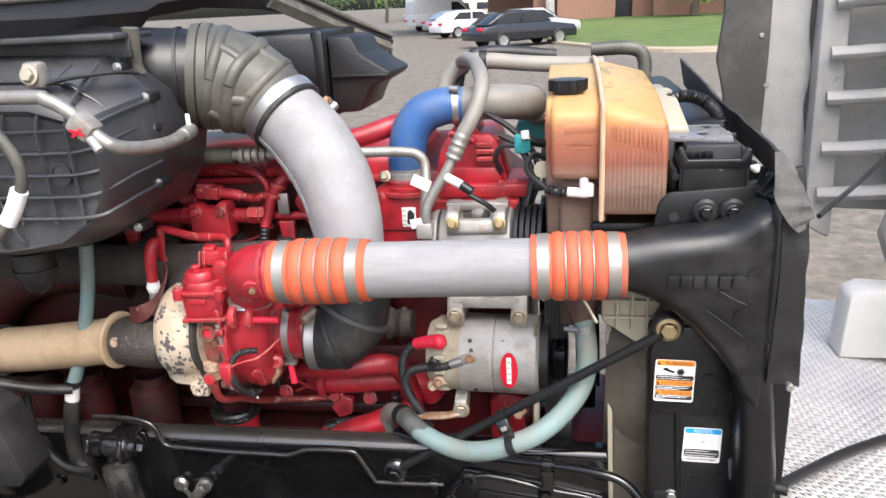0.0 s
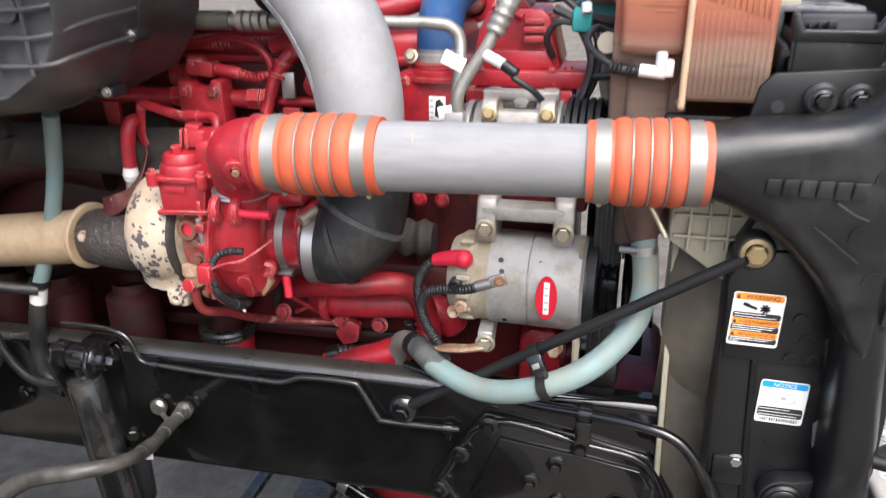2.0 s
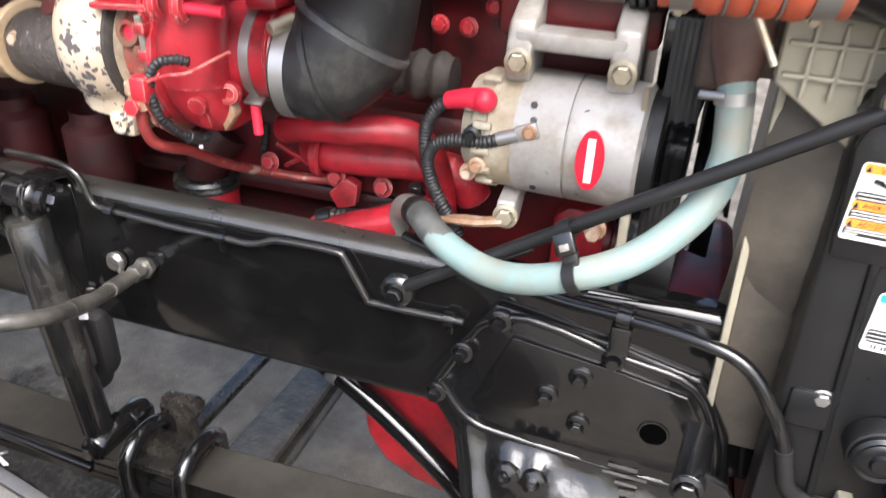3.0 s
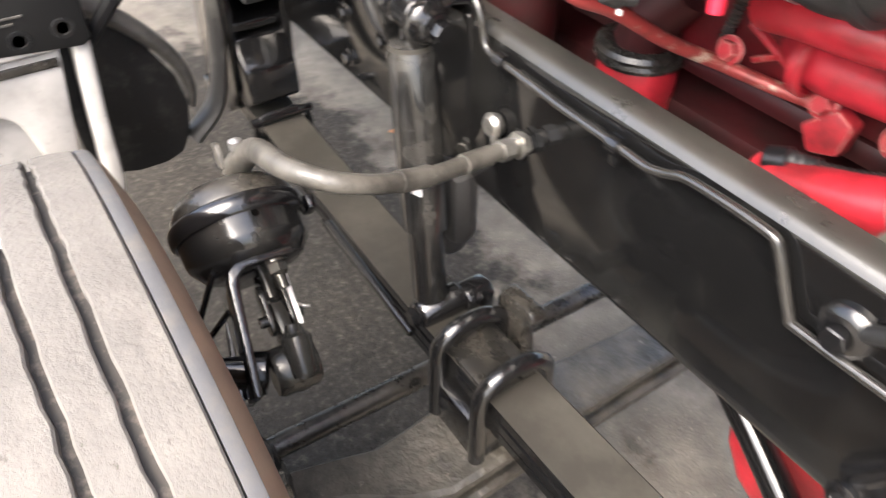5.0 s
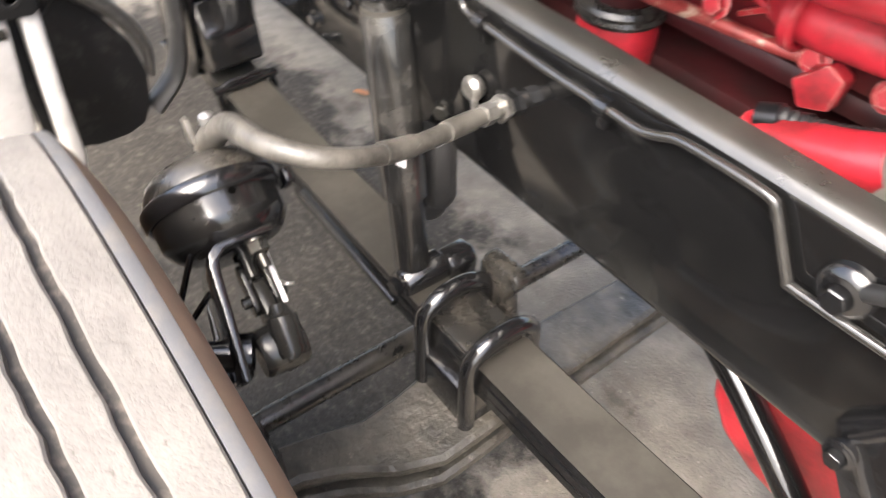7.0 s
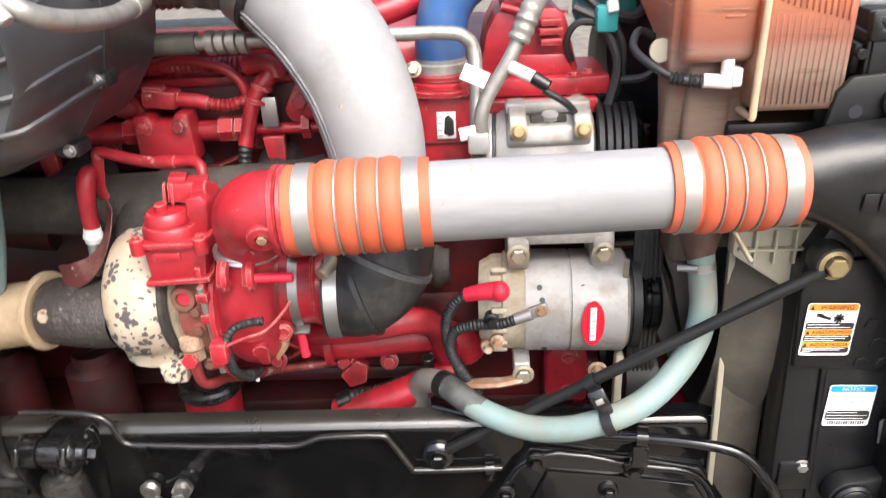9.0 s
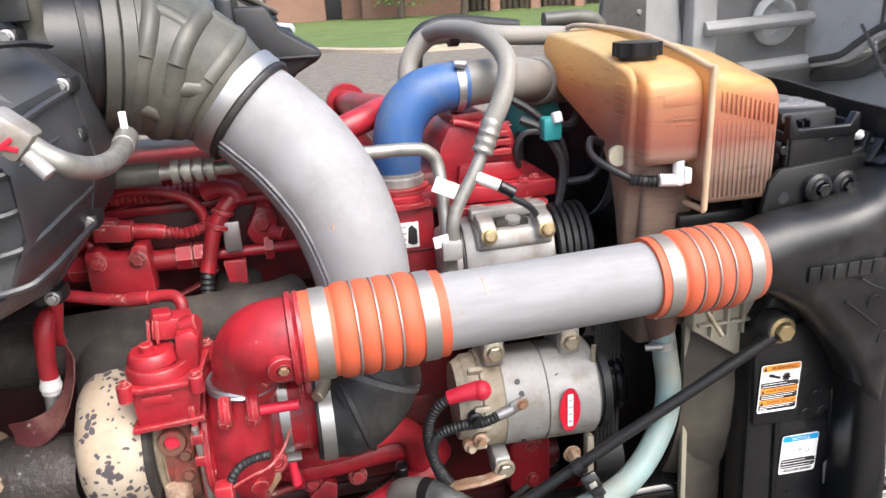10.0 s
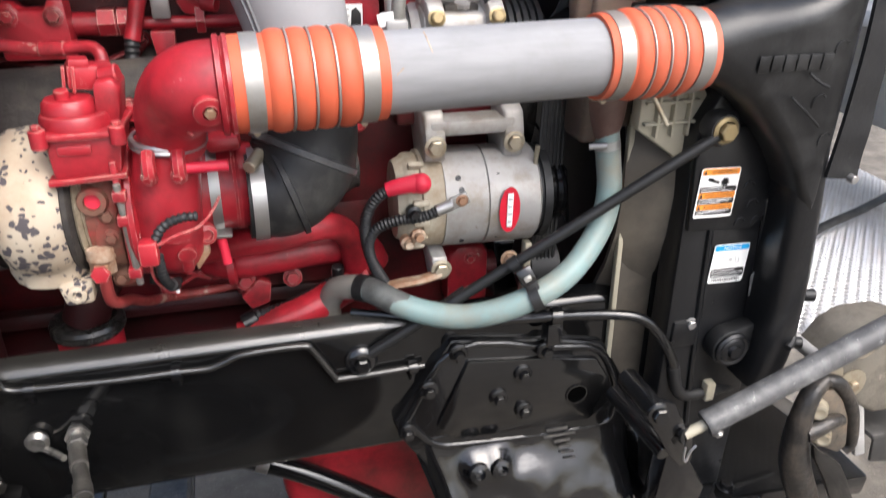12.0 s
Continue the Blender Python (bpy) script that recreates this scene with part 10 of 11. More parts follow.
    part("hose", add_tube(B(), [(0.50, 1.95, 1.66), (0.50, 1.95, 1.72), (0.47, 1.95, 1.745), (0.38, 1.95, 1.745)], 0.016, 14, 5), RUBBER_GREY, s)
    f = thing("radiator_inlet_ring", (0.36, 1.72, 1.55), "dark round fan ring with a pale edge", "duct")
    part("ring", add_lathe(B(), (0.36, 1.76, 1.505), (-0.8, -0.45, 0.0), [(0, 0.112), (0, 0.126), (0.03, 0.128), (0.04, 0.12), (0.03, 0.112)], 36, closed=True), GREY_HOSE, f)
    # black disc closes the ring in place of its shaded inside
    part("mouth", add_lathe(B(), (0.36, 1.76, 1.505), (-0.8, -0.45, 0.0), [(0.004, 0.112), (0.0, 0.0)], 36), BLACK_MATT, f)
    part("teal_duct", add_box(B(), (0.27, 1.72, 1.60), (0.10, 0.06, 0.06), 0.02), TEAL_PAINT, f, "teal painted duct")


upper_pipes()


def heater_box():
    t = thing("heater_box", (-0.58, 1.30, 1.45), "black ribbed plastic heater housing with clips", "heater box")
    # shell: a flat front that slopes back at its top and end to the seam
    front = [(-0.95, 1.50), (-0.60, 1.492), (-0.50, 1.508), (-0.435, 1.548), (-0.408, 1.60), (-0.408, 1.66), (-0.435, 1.70), (-0.51, 1.722), (-0.95, 1.73)]
    seam = [(-0.95, 1.462), (-0.63, 1.455), (-0.52, 1.472), (-0.435, 1.508), (-0.385, 1.575), (-0.368, 1.65), (-0.378, 1.73), (-0.44, 1.795), (-0.95, 1.812)]

    def at(f, y, grow=1.0):
        return [(x0 + (x1 - x0) * f, y, (z0 + (z1 - z0) * f - 1.63) * grow + 1.63) for (x0, z0), (x1, z1) in zip(front, seam)]

    def skin(x, f, z):
        """How far out the shell lies on its way back: f from front to seam."""
        return (x, 1.184 + 0.126 * f ** 1.2, z)
    shell = B()
    add_loft(shell, [at(-0.12, 1.192), at(0.0, 1.186), at(0.15, 1.192), at(0.45, 1.220), at(0.75, 1.260), at(0.95, 1.30), at(1.0, 1.325)])
    part("shell", shell, HEATER_PLASTIC, t, angle=30)
    rear = B()
    add_loft(rear, [at(1.05, 1.322), at(1.05, 1.338), at(1.0, 1.340), at(0.95, 1.46), at(0.8, 1.50)])
    part("rear_shell", rear, HEATER_PLASTIC, t)
    for z in (1.69, 1.655, 1.62, 1.585, 1.55):
        part("rib", add_tube(B(), [(-0.80, 1.184, z), (-0.50, 1.184, z), (-0.425, 1.186, z + 0.004), (-0.402, 1.205, z + 0.012), (-0.388, 1.25, z + 0.022), (-0.376, 1.315, z + 0.03)], 0.0036, 6, 5), HEATER_PLASTIC, t)
    for x in (-0.56, -0.50, -0.45):
        part("upright_rib", add_tube(B(), [(x, 1.184, 1.54), (x, 1.184, 1.62), (x, 1.184, 1.70), (x + 0.01, 1.215, 1.745), (x + 0.02, 1.27, 1.785)], 0.003, 6, 4), HEATER_PLASTIC, t)
    part("shoulder_rib", add_tube(B(), [(-0.80, 1.225, 1.768), (-0.50, 1.225, 1.762), (-0.44, 1.228, 1.742), (-0.405, 1.235, 1.71), (-0.395, 1.24, 1.66)], 0.0035, 6, 5), HEATER_PLASTIC, t)
    for k in range(5):
        a = radians(200 + 22 * k)
        part("fan_rib", add_tube(B(), [(-0.60, 1.183, 1.60), (-0.60 + 0.06 * math.cos(a), 1.183, 1.60 + 0.06 * math.sin(a)), (-0.60 + 0.10 * math.cos(a), 1.190, 1.60 + 0.10 * math.sin(a)), (-0.60 + 0.13 * math.cos(a), 1.24, 1.60 + 0.125 * math.sin(a))], 0.0034, 6, 4), HEATER_PLASTIC, t)
    part("round_boss", add_lathe(B(), (-0.475, 1.188, 1.622), (0, -1, 0), [(0, 0.018), (0.004, 0.018), (0.004, 0.015), (0.001, 0.015), (0.001, 0)], 24), HEATER_PLASTIC, t)
    for x, z in ((-0.384, 1.674), (-0.388, 1.58), (-0.440, 1.50), (-0.385, 1.725), (-0.425, 1.775)):
        cl = B()
        add_box(cl, (x, 1.322, z), (0.030, 0.036, 0.018), 0.005)
        part("clip", cl, BLACK_MATT, t)
        part("screw", add_hex(B(), (x + 0.004, 1.304, z), (0, -1, 0), 0.0055), STEEL, t)
    part("outlet", add_lathe(B(), (-0.645, 1.29, 1.46), (0, 0, -1), [(0, 0.035), (0.03, 0.034), (0.032, 0.038), (0.04, 0.037), (0.075, 0.018), (0.085, 0.0)], 20), BLACK_RUBBER, t, "rubber drain outlet")
    mt = part("mount_ear", add_box(B(), (-0.494, 1.202, 1.775), (0.030, 0.026, 0.040), 0.007), ALU_CAST, t)
    part("mount_bolt", add_hex(B(), (-0.494, 1.186, 1.776), (0, -1, 0.2), 0.0105, 0.008), PALE_NYLON, mt)
    part("top_lip", add_box(B(), (-0.66, 1.335, 1.824), (0.52, 0.12, 0.010), 0.003), HEATER_PLASTIC, t)
    part("top_flange", add_box(B(), (-0.58, 1.322, 1.806), (0.36, 0.006, 0.034), 0.002), HEATER_PLASTIC, t)
    part("strap", add_tube(B(), [(-0.485, 1.205, 1.760), (-0.44, 1.222, 1.768), (-0.40, 1.262, 1.770), (-0.385, 1.30, 1.765)], 0.008, 8, 4, flat=0.4), BLACK_RUBBER, t, "flat black retaining strap")
    p = thing("heater_line", (-0.45, 1.17, 1.70), "bare aluminium refrigerant pipe with a block fitting", "pipe")
    part("tube", add_tube(B(), [(-0.80, 1.150, 1.762), (-0.47, 1.145, 1.762), (-0.425, 1.143, 1.757), (-0.390, 1.142, 1.738), (-0.353, 1.142, 1.702), (-0.332, 1.150, 1.686), (-0.322, 1.20, 1.674), (-0.323, 1.29, 1.667), (-0.326, 1.372, 1.674)], 0.0105, 14, 6), PIPE_GREY, p)
    bl = B()
    add_box(bl, (-0.371, 1.142, 1.718), (0.038, 0.034, 0.030), 0.006, (0, 42, 0))
    add_rod(bl, (-0.358, 1.130, 1.702), (-0.343, 1.126, 1.684), 0.007, 10)
    part("block", bl, ALU_CAST, p)
    part("red_mark", add_box(B(), (-0.373, 1.124, 1.711), (0.024, 0.002, 0.004), 0.0004, (0, 20, 0)), LABEL_RED, p, "red paint cross")
    part("red_mark", add_box(B(), (-0.373, 1.1235, 1.711), (0.020, 0.002, 0.004), 0.0004, (0, -35, 0)), LABEL_RED, p)
    part("sleeve", add_rod(B(), (-0.325, 1.334, 1.669), (-0.326, 1.372, 1.674), 0.0125, 14), PIPE_GREY, p)
    part("white_tie", add_box(B(), (-0.325, 1.362, 1.692), (0.008, 0.004, 0.022), 0.001), STICKER, p)
    c = thing("heater_cable", (-0.50, 1.09, 1.6), "black and grey cable with a white sleeve", "cable")
    part("cable", add_tube(B(), [(-0.53, 1.09, 1.72), (-0.49, 1.092, 1.69), (-0.472, 1.095, 1.645), (-0.482, 1.095, 1.605), (-0.51, 1.095, 1.565), (-0.55, 1.10, 1.53)], 0.0085, 12, 6), RUBBER_GREY, c)
    part("white_sleeve", add_tube(B(), [(-0.480, 1.094, 1.612), (-0.494, 1.095, 1.588), (-0.512, 1.095, 1.563)], 0.0125, 14, 4), STICKER, c, "white printed sleeve")
    w = thing("cowl_panel", (-0.4, 1.7, 1.83), "black plastic cowl below the windscreen", "cowl")
    # swept round under the windscreen: (lip, lower edge) stations from the near side to the tip
    lip = [(-0.70, 1.05, 1.89), (-0.595, 1.25, 1.897), (-0.535, 1.38, 1.903), (-0.470, 1.53, 1.915), (-0.458, 1.56, 1.917), (-0.394, 1.72, 1.930), (-0.343, 1.88, 1.922), (-0.298, 1.96, 1.888), (-0.239, 2.06, 1.844), (-0.140, 2.18, 1.783)]
    low = [(-0.715, 1.05, 1.848), (-0.608, 1.25, 1.845), (-0.548, 1.38, 1.839), (-0.488, 1.53, 1.839), (-0.483, 1.56, 1.865), (-0.430, 1.70, 1.879), (-0.368, 1.86, 1.870), (-0.320, 1.95, 1.854), (-0.242, 2.06, 1.815), (-0.143, 2.18, 1.760)]
    rings = []
    for (x, y, z), (u, v, w0) in zip(lip, low):
        rings.append([(u, v, w0), (x + 0.006, y, (z + w0) / 2), (x, y, z), (x - 0.16, y + 0.08, z + 0.06), (x - 0.40, y + 0.15, z + 0.22), (u - 0.40, v + 0.15, w0 + 0.16), (u - 0.06, v + 0.03, w0 + 0.01)])
    part("panel", add_loft(B(), rings), COWL_BLACK, w)
    part("lip_seal", add_tube(B(), [(x + 0.003, y - 0.004, z + 0.004) for x, y, z in lip], [0.0065] * 6 + [0.0075, 0.008, 0.008, 0.006], 10, 4), WEATHERED, w, "weathered tan rubber lip")
    part("upper_seam", add_tube(B(), [(x - 0.09, y + 0.045, z + 0.040) for x, y, z in lip[:8]], 0.006, 8, 4), BLACK_RUBBER, w)
    end = [[(x + dx, y - 0.012, z + dz) for dx, dz in ((0.0, -0.012), (0.006, -0.030), (-0.010, -0.048), (-0.03, -0.040), (-0.02, -0.012))] for x, y, z in lip[6:]]
    part("end_strip", add_loft(B(), end), WEATHERED, w, "layered tan edge strip")
    part("end_tip", add_prism(B(), [(-0.255, 1.800), (-0.145, 1.752), (-0.138, 1.728), (-0.175, 1.732), (-0.215, 1.735), (-0.262, 1.775)], "y", 2.155, 2.19, 0.004), BLACK_MATT, w)
    part("strap", add_tube(B(), [(-0.385, 1.33, 1.85), (-0.388, 1.335, 1.82), (-0.393, 1.342, 1.795), (-0.396, 1.345, 1.778)], [0.016, 0.013, 0.013, 0.018], 10, 4, flat=0.5), RUBBER_GREY, w, "grey moulded bracket arm")
    a = thing("air_cleaner", (-0.3, 1.95, 1.65), "black plastic air cleaner housing behind the intake", "air cleaner")
    part("body", add_box(B(), (-0.42, 1.95, 1.72), (0.42, 0.30, 0.20), 0.025), BLACK_PLASTIC, a)
    part("snout", add_prism(B(), [(-0.225, 1.63), (-0.230, 1.804), (-0.158, 1.803), (-0.138, 1.764), (-0.085, 1.730), (-0.067, 1.722), (-0.075, 1.708), (-0.120, 1.685), (-0.144, 1.634)], "y", 1.84, 2.05, 0.010), BLACK_MATT, a)
    part("rib", add_box(B(), (-0.225, 1.94, 1.72), (0.03, 0.28, 0.20), 0.008), BLACK_PLASTIC, a)
    part("rib", add_box(B(), (-0.14, 1.833, 1.715), (0.13, 0.010, 0.006), 0.002), BLACK_PLASTIC, a)


heater_box()


def open_hood():
    t = thing("open_hood", (1.3, 2.0, 0.6), "hood tipped forward, its grey moulded inside showing", "hood")
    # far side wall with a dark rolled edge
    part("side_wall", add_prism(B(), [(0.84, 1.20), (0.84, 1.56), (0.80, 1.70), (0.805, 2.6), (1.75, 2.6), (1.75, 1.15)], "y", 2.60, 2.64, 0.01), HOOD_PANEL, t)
    part("rolled_edge", add_prism(B(), [(0.80, 1.56), (0.775, 1.66), (0.79, 1.80), (0.77, 2.0), (0.77, 2.6), (0.915, 2.6), (0.925, 1.70), (0.92, 1.40), (0.88, 1.30), (0.83, 1.30)], "y", 2.575, 2.60, 0.006), HOOD_DARK, t, "dark edge flange with rivets")
    for z, x in ((1.578, 0.923), (1.725, 0.899), (1.868, 0.853)):
        part("rivet", add_lathe(B(), (x, 2.575, z), (0, -1, 0), [(0, 0.009), (0.005, 0.007), (0.006, 0)], 12), STEEL, t)
    part("crease", add_tube(B(), [(1.05, 2.592, 1.95), (1.045, 2.592, 1.75), (1.06, 2.592, 1.62), (1.05, 2.592, 1.50), (1.075, 2.592, 1.35), (1.10, 2.592, 1.20)], 0.008, 8, 5), HOOD_DARK, t)
    # the top skin, standing upright beyond, with horizontal stiffeners
    part("top_skin", add_prism(B(), [(1.10, 1.05), (1.10, 2.8), (2.64, 2.8), (2.64, 1.05)], "x", 1.74, 1.78, 0.01), HOOD_GREY, t)
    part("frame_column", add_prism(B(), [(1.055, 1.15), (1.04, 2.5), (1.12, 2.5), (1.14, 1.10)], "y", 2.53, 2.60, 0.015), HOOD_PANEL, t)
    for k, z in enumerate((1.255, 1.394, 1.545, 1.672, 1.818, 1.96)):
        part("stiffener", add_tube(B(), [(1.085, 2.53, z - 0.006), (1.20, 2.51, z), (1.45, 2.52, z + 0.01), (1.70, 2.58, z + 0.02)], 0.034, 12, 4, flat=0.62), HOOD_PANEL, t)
        part("stiffener_bolt", add_hex(B(), (1.115, 2.585, z + 0.07), (0, -1, 0), 0.013, 0.03), HOOD_GREY, t)
    part("inner_panel", add_prism(B(), [(1.25, 1.63), (2.036, 1.644), (2.204, 1.649), (2.30, 1.60), (2.365, 1.560), (2.50, 1.535), (2.53, 1.60), (2.53, 2.6), (1.25, 2.6)], "x", 1.42, 1.46, 0.012), HOOD_GREY, t, "grey moulded inner panel")
    part("lamp_hole", add_lathe(B(), (1.336, 2.560, 1.678), (0, -1, 0), [(-0.03, 0), (-0.03, 0.044), (0.010, 0.050), (0.020, 0.058), (0.010, 0.072), (0, 0.075)], 32), HOOD_GREY, t, "round recess in the grey lining")
    for y, z in ((2.02, 1.70), (2.25, 1.75), (1.85, 1.68), (2.24, 1.62)):
        part("panel_rivet", add_lathe(B(), (1.418, y, z), (-1, 0, 0), [(0, 0.010), (0.005, 0.007), (0.006, 0)], 12), STEEL, t)
    part("panel_seam", add_box(B(), (1.417, 2.222, 2.06), (0.008, 0.008, 0.80), 0.002), HOOD_DARK, t)
    part("panel_seam", add_tube(B(), [(1.418, 1.9, 1.66), (1.418, 2.04, 1.662), (1.418, 2.20, 1.668), (1.418, 2.30, 1.62), (1.418, 2.37, 1.58), (1.418, 2.50, 1.555)], 0.010, 8, 4), HOOD_DARK, t)
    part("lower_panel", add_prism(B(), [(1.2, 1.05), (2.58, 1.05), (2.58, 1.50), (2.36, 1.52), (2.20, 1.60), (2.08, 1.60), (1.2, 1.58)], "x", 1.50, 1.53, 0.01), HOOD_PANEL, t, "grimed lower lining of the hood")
    # dark tube laid along the arch in place of its shadow gap
    part("arch_shade", add_tube(B(), [(1.49, 1.3, 1.60), (1.49, 2.05, 1.615), (1.49, 2.20, 1.622), (1.49, 2.36, 1.535), (1.49, 2.55, 1.505)], 0.022, 8, 4), HOOD_DARK, t, "dark strip painting the shade under the panel edge")
    part("lower_shelf", add_box(B(), (1.45, 1.9, 1.36), (0.34, 1.4, 0.04), 0.012), HOOD_GREY, t)
    part("inner_fender", add_prism(B(), [(1.25, 1.05), (1.20, 1.18), (1.24, 1.32), (1.60, 1.36), (1.60, 0.9), (1.30, 0.9)], "y", 2.30, 2.36, 0.012), WHITE_PAINT, t, "white painted inner fender")
    part("headlamp_back", add_prism(B(), [(1.05, 0.90), (1.06, 1.08), (1.10, 1.10), (1.24, 1.09), (1.27, 0.95), (1.22, 0.90)], "y", 2.10, 2.20, 0.012), HOOD_GREY, t, "pale headlamp bucket")
    c = thing("hood_prop_cable", (0.9, 1.9, 1.4), "black stay cable hooked to the hood", "cable")
    part("cable", add_tube(B(), [(0.70, 1.30, 1.53), (0.85, 1.50, 1.565), (1.05, 1.80, 1.62), (1.25, 2.1, 1.68)], 0.004, 10, 5), BLACK_RUBBER, c)


open_hood()


PIVOT_IRON = surface("greasy_cast_pivot_iron", (0.13, 0.115, 0.095), 0.5, 0.4, dirt=(0.25, 0.19, 0.13), dirt_amount=0.4, dirt_scale=20, wear=(0.03, 0.028, 0.025), wear_amount=0.4, wear_scale=24, bump=0.8, bump_dist=0.002)


ARM_IRON = surface("oily_dark_forging", (0.028, 0.026, 0.024), 0.38, 0.2, dirt=(0.085, 0.070, 0.055), dirt_amount=0.5, dirt_scale=22, wear=(0.15, 0.13, 0.11), wear_amount=0.2, wear_scale=40, bump=0.9, bump_dist=0.003, grain=60)
BLOCK_IRON = surface("grimy_cast_block", (0.20, 0.18, 0.145), 0.6, 0.2, dirt=(0.09, 0.075, 0.058), dirt_amount=0.55, dirt_scale=14, wear=(0.30, 0.27, 0.22), wear_amount=0.3, wear_scale=30, bump=0.7, bump_dist=0.002)


def grille():
    t = thing("grille", (1.15, 1.85, 0.80), "bright woven wire grille of the tipped hood", "grille")
    x0, x1, y0, y1 = 0.74, 1.70, 1.26, 2.55

    def z_at(x, y):
        return 0.93 - 0.10 * (x - 0.74)
    pitch = 0.0145
    for axis in (0, 1):
        verts, faces = [], []
        n = int(((x1 - x0) if axis == 0 else (y1 - y0)) / pitch)
        m = int(((y1 - y0) if axis == 0 else (x1 - x0)) / pitch)
        for i in range(n + 1):
            for j in range(m + 1):
                x, y = (x0 + i * pitch, y0 + j * pitch) if axis == 0 else (x0 + j * pitch, y0 + i * pitch)
                wv = 0.0028 * (1 if (i + j) % 2 == axis else -1)
                z = z_at(x, y) + wv
                w = 0.0046
                if axis == 0:
                    verts += [(x - w, y, z), (x + w, y, z), (x, y, z + 0.0025)]
                else:
                    verts += [(x, y - w, z), (x, y + w, z), (x, y, z + 0.0022)]
            for j in range(m):
                a = (i * (m + 1) + j) * 3
                b = a + 3
                faces += [(a, a + 2, b + 2, b), (a + 2, a + 1, b + 1, b + 2)]
        me = bpy.data.meshes.new("woven_wire")
        me.from_pydata([(v[0] - 1.15, v[1] - 1.85, v[2] - 0.80) for v in verts], [], faces)
        me.materials.append(MESH_STEEL)
        ob = new("woven_wire", me)
        ob.parent = t
        ob["kind"] = "stuff"
    fr = B()
    add_rod(fr, (0.735, 1.25, 0.935), (0.735, 2.6, 0.935), 0.012, 10)
    part("frame_bar", fr, WHITE_PAINT, t, "white painted grille frame")
    c = thing("grille_cable", (1.0, 1.6, 0.93), "black washer hose lying on the grille", "cable")
    part("cable", add_tube(B(), [(0.70, 1.40, 0.97), (0.90, 1.58, 0.945), (1.10, 1.72, 0.92), (1.35, 1.84, 0.90), (1.65, 2.0, 0.87)], 0.011, 10, 5), BLACK_RUBBER, c)
    h = thing("hood_pivot", (0.78, 1.24, 0.60), "rusty steel hood pivot casting with heavy bolts", "pivot")
    part("block", add_prism(B(), [(0.745, 0.931), (0.775, 0.975), (0.81, 0.992), (0.88, 0.992), (0.98, 0.95), (0.98, 0.80), (0.87, 0.805), (0.822, 0.836), (0.80, 0.864)], "y", 1.25, 1.34, 0.012, 3), BLOCK_IRON, h, "grimy bare cast block")
    part("plate", add_prism(B(), [(0.678, 0.926), (0.719, 0.920), (0.745, 0.895), (0.768, 0.853), (0.784, 0.79), (0.769, 0.775), (0.719, 0.803), (0.698, 0.86)], "y", 1.207, 1.232, 0.006), PIVOT_IRON, h, "rust-brown pivot casting")
    part("guard", add_tube(B(), [(0.690, 1.215, 0.936), (0.725, 1.213, 0.930), (0.757, 1.213, 0.893), (0.779, 1.213, 0.852), (0.796, 1.213, 0.79), (0.786, 1.213, 0.772)], [0.010, 0.012, 0.012, 0.012, 0.010, 0.008], 10, 4), ARM_IRON, h)
    part("arm", add_tube(B(), [(0.698, 1.212, 0.942), (0.672, 1.205, 0.925), (0.660, 1.20, 0.885), (0.662, 1.20, 0.84), (0.672, 1.20, 0.79), (0.692, 1.20, 0.740), (0.715, 1.20, 0.69), (0.73, 1.20, 0.60)], [0.013, 0.016, 0.018, 0.021, 0.025, 0.026, 0.026, 0.026], 16, 5), ARM_IRON, h)
    part("fork", add_tube(B(), [(0.668, 1.192, 0.855), (0.690, 1.190, 0.862), (0.715, 1.192, 0.868), (0.742, 1.20, 0.860)], [0.016, 0.014, 0.012, 0.010], 12, 4), ARM_IRON, h)
    part("strap", add_prism(B(), [(0.671, 0.846), (0.690, 0.828), (0.735, 0.795), (0.758, 0.760), (0.802, 0.68), (0.756, 0.68), (0.715, 0.760), (0.680, 0.815)], "y", 1.168, 1.180, 0.003), BLACK_PAINT, h, "glossy black strap")
    for q, r in (((0.690, 1.205, 0.892), 0.015), ((0.714, 1.205, 0.832), 0.015)):
        part("pin", add_lathe(B(), q, (-0.4, -1, 0), [(0, r + 0.003), (0.004, r + 0.003), (0.005, r), (0.016, r - 0.002), (0.017, r - 0.006), (0.013, 0)], 20), ZINC, h)
    for q in ((0.735, 1.243, 0.915), (0.792, 1.246, 0.888), (0.795, 1.246, 0.972), (0.90, 1.246, 0.955)):
        part("bolt", add_hex(B(), q, (0, -1, 0), 0.011, 0.010, washer=0.015), ZINC, h)
    part("pale_plate", add_prism(B(), [(0.826, 0.845), (0.846, 0.842), (0.892, 0.705), (0.870, 0.702)], "y", 1.255, 1.275, 0.003), WHITE_PAINT, h, "pale edge plate")
    tr = B()
    add_prism(tr, [(0.90, 0.742), (0.98, 0.742), (1.02, 0.66), (0.91, 0.68)], "y", 1.255, 1.262, 0.003)
    add_box(tr, (0.95, 1.30, 0.742), (0.11, 0.09, 0.010), 0.003)
    part("tray", tr, CHASSIS_GREY, h)
    b = thing("lower_crossmember", (0.6, 1.5, 0.60), "black lower front crossmember and foot plate", "crossmember")
    part("front_channel", add_box(B(), (0.72, 1.85, 0.605), (0.46, 1.15, 0.05), 0.010, (0, 3, 0)), BLACK_PAINT, b)
    part("foot_plate", add_box(B(), (0.60, 1.30, 0.61), (0.20, 0.10, 0.055), 0.008, (0, 6, 0)), BLACK_PAINT, b)
    for x in (0.55, 0.64):
        part("bolt", add_hex(B(), (x, 1.30, 0.642), (0, 0, 1), 0.012), BLACK_CAST, b)


grille()


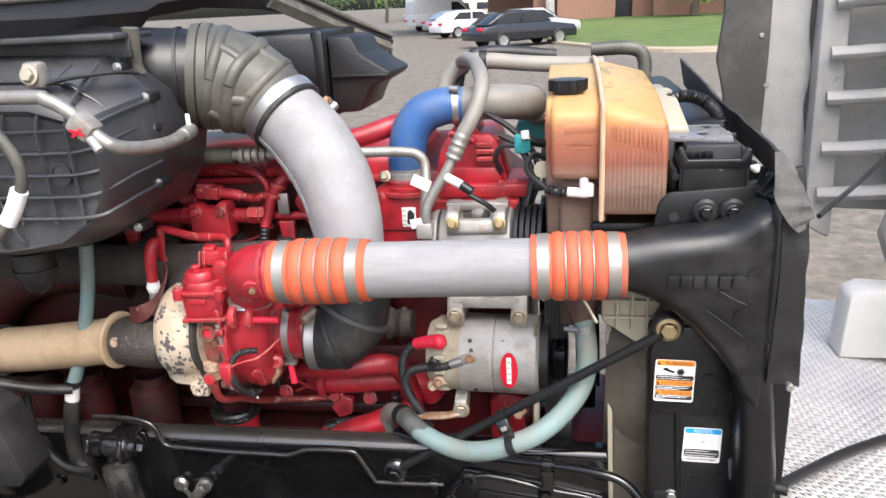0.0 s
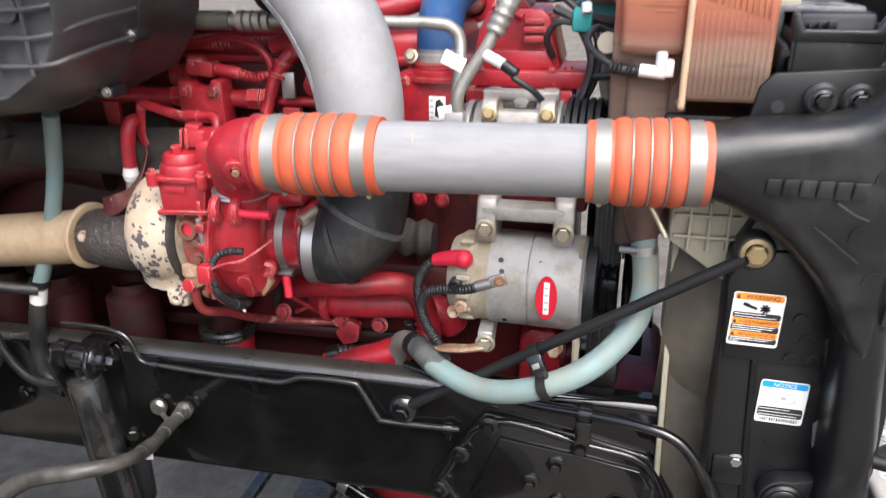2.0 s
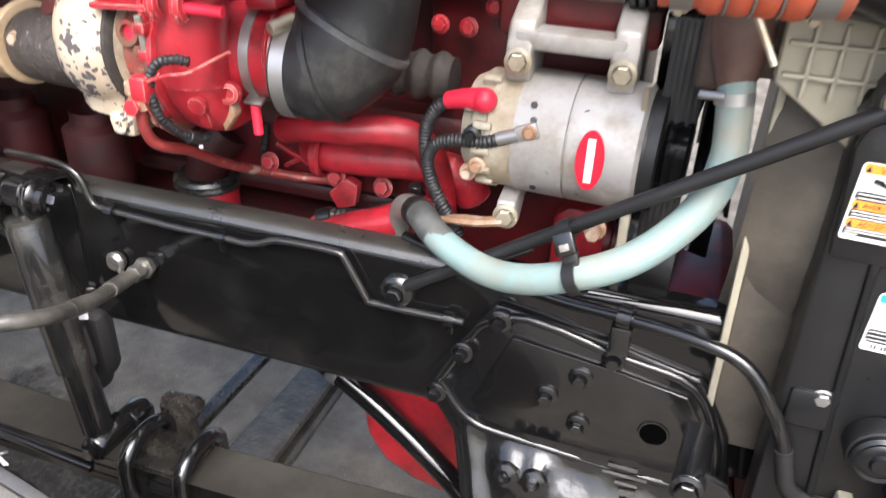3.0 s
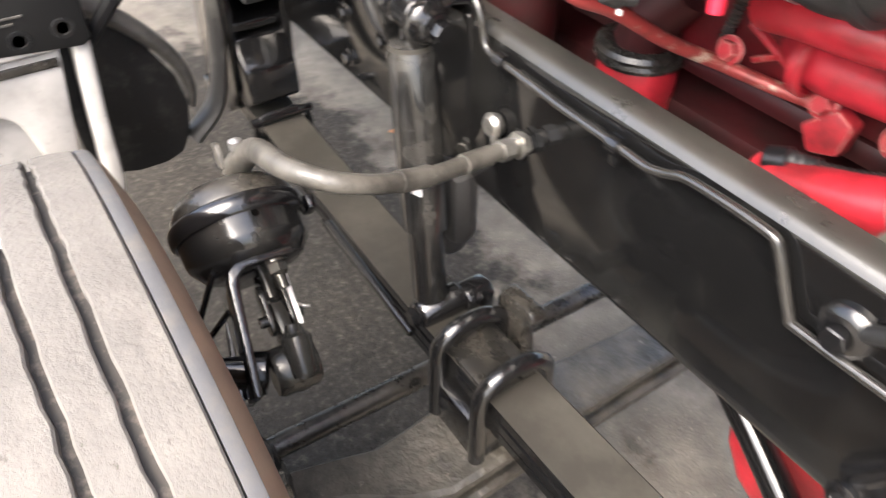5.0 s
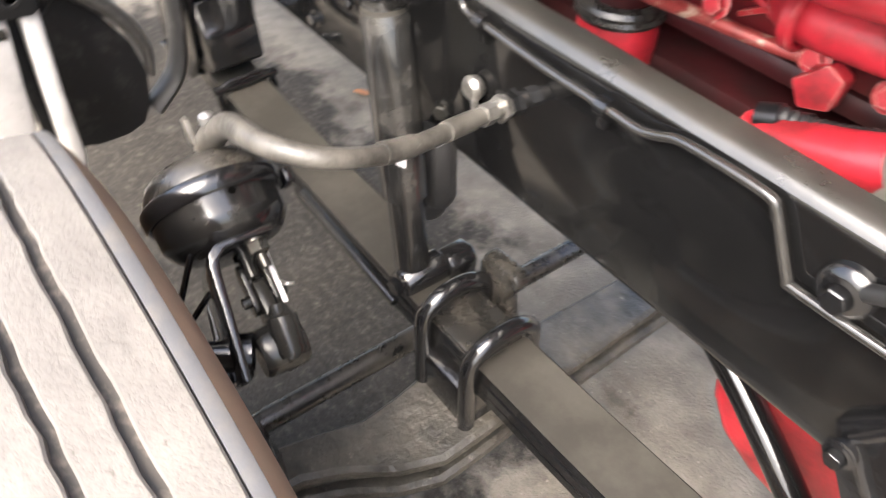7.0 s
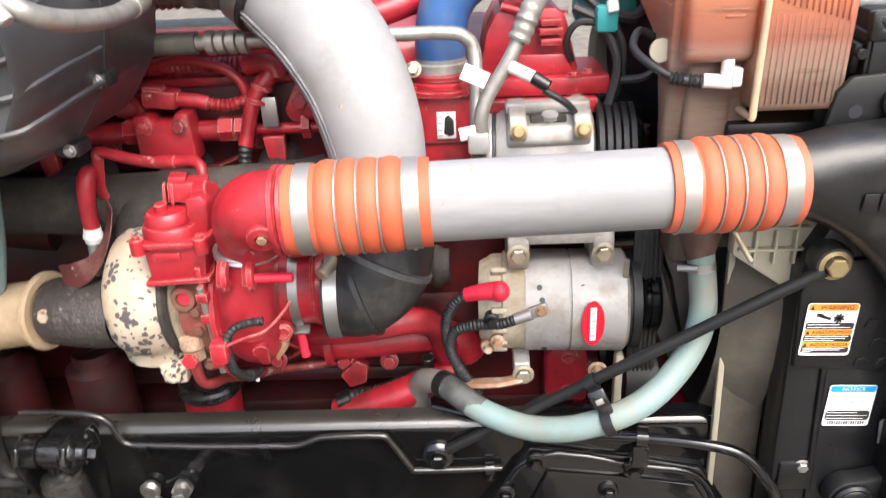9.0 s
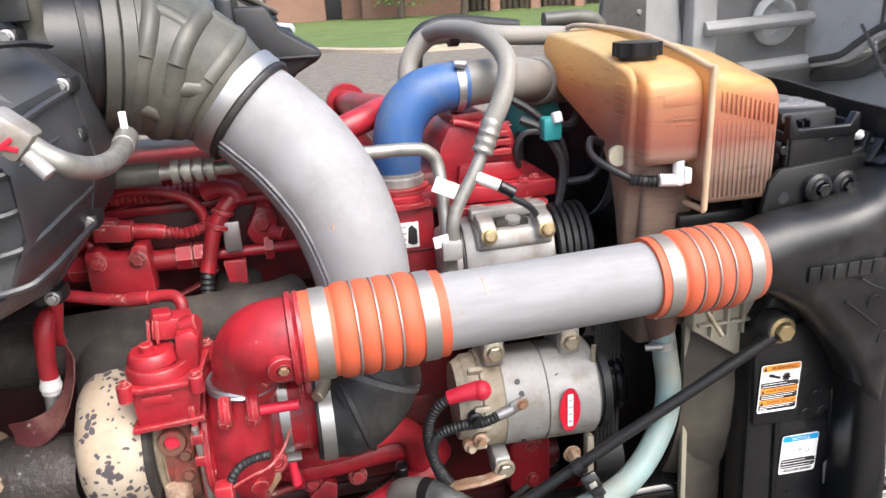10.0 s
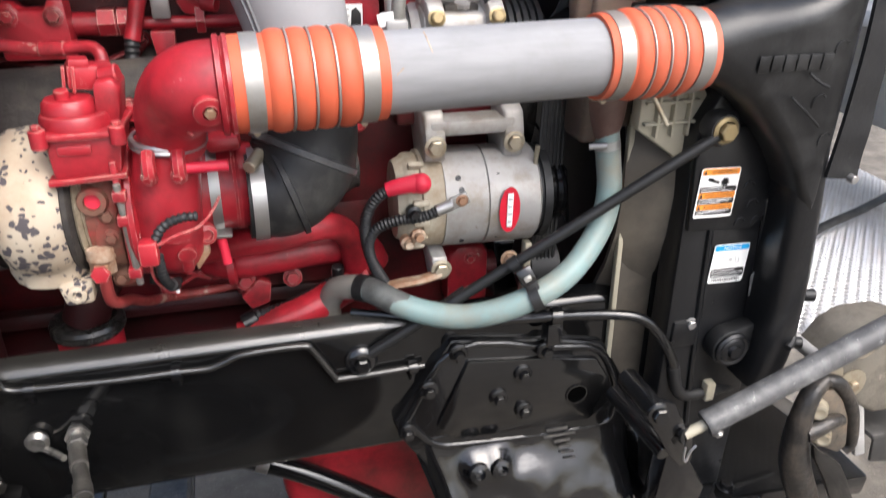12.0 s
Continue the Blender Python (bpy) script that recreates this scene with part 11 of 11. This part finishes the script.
def cab_corner():
    w = thing("cab_wall", (-1.3, 1.7, 0.6), "dark firewall of the cab behind the engine", "wall", kind="structure")
    part("sheet", add_box(B(), (-1.25, 1.95, 1.55), (0.05, 1.4, 1.2), 0.01), BLACK_MATT, w)
    # plain cab block, added to shade the ground and engine bay
    c = thing("truck_cab", (-2.2, 1.85, 1.15), "plain white cab block behind the engine bay, added for its shade", "cab", kind="structure")
    part("shell", add_prism(B(), [(-1.30, 1.16), (-1.30, 2.05), (-1.65, 2.95), (-3.4, 3.1), (-3.4, 1.16)], "y", 0.80, 2.90, 0.05, 3), WHITE_PAINT, c)


cab_corner()
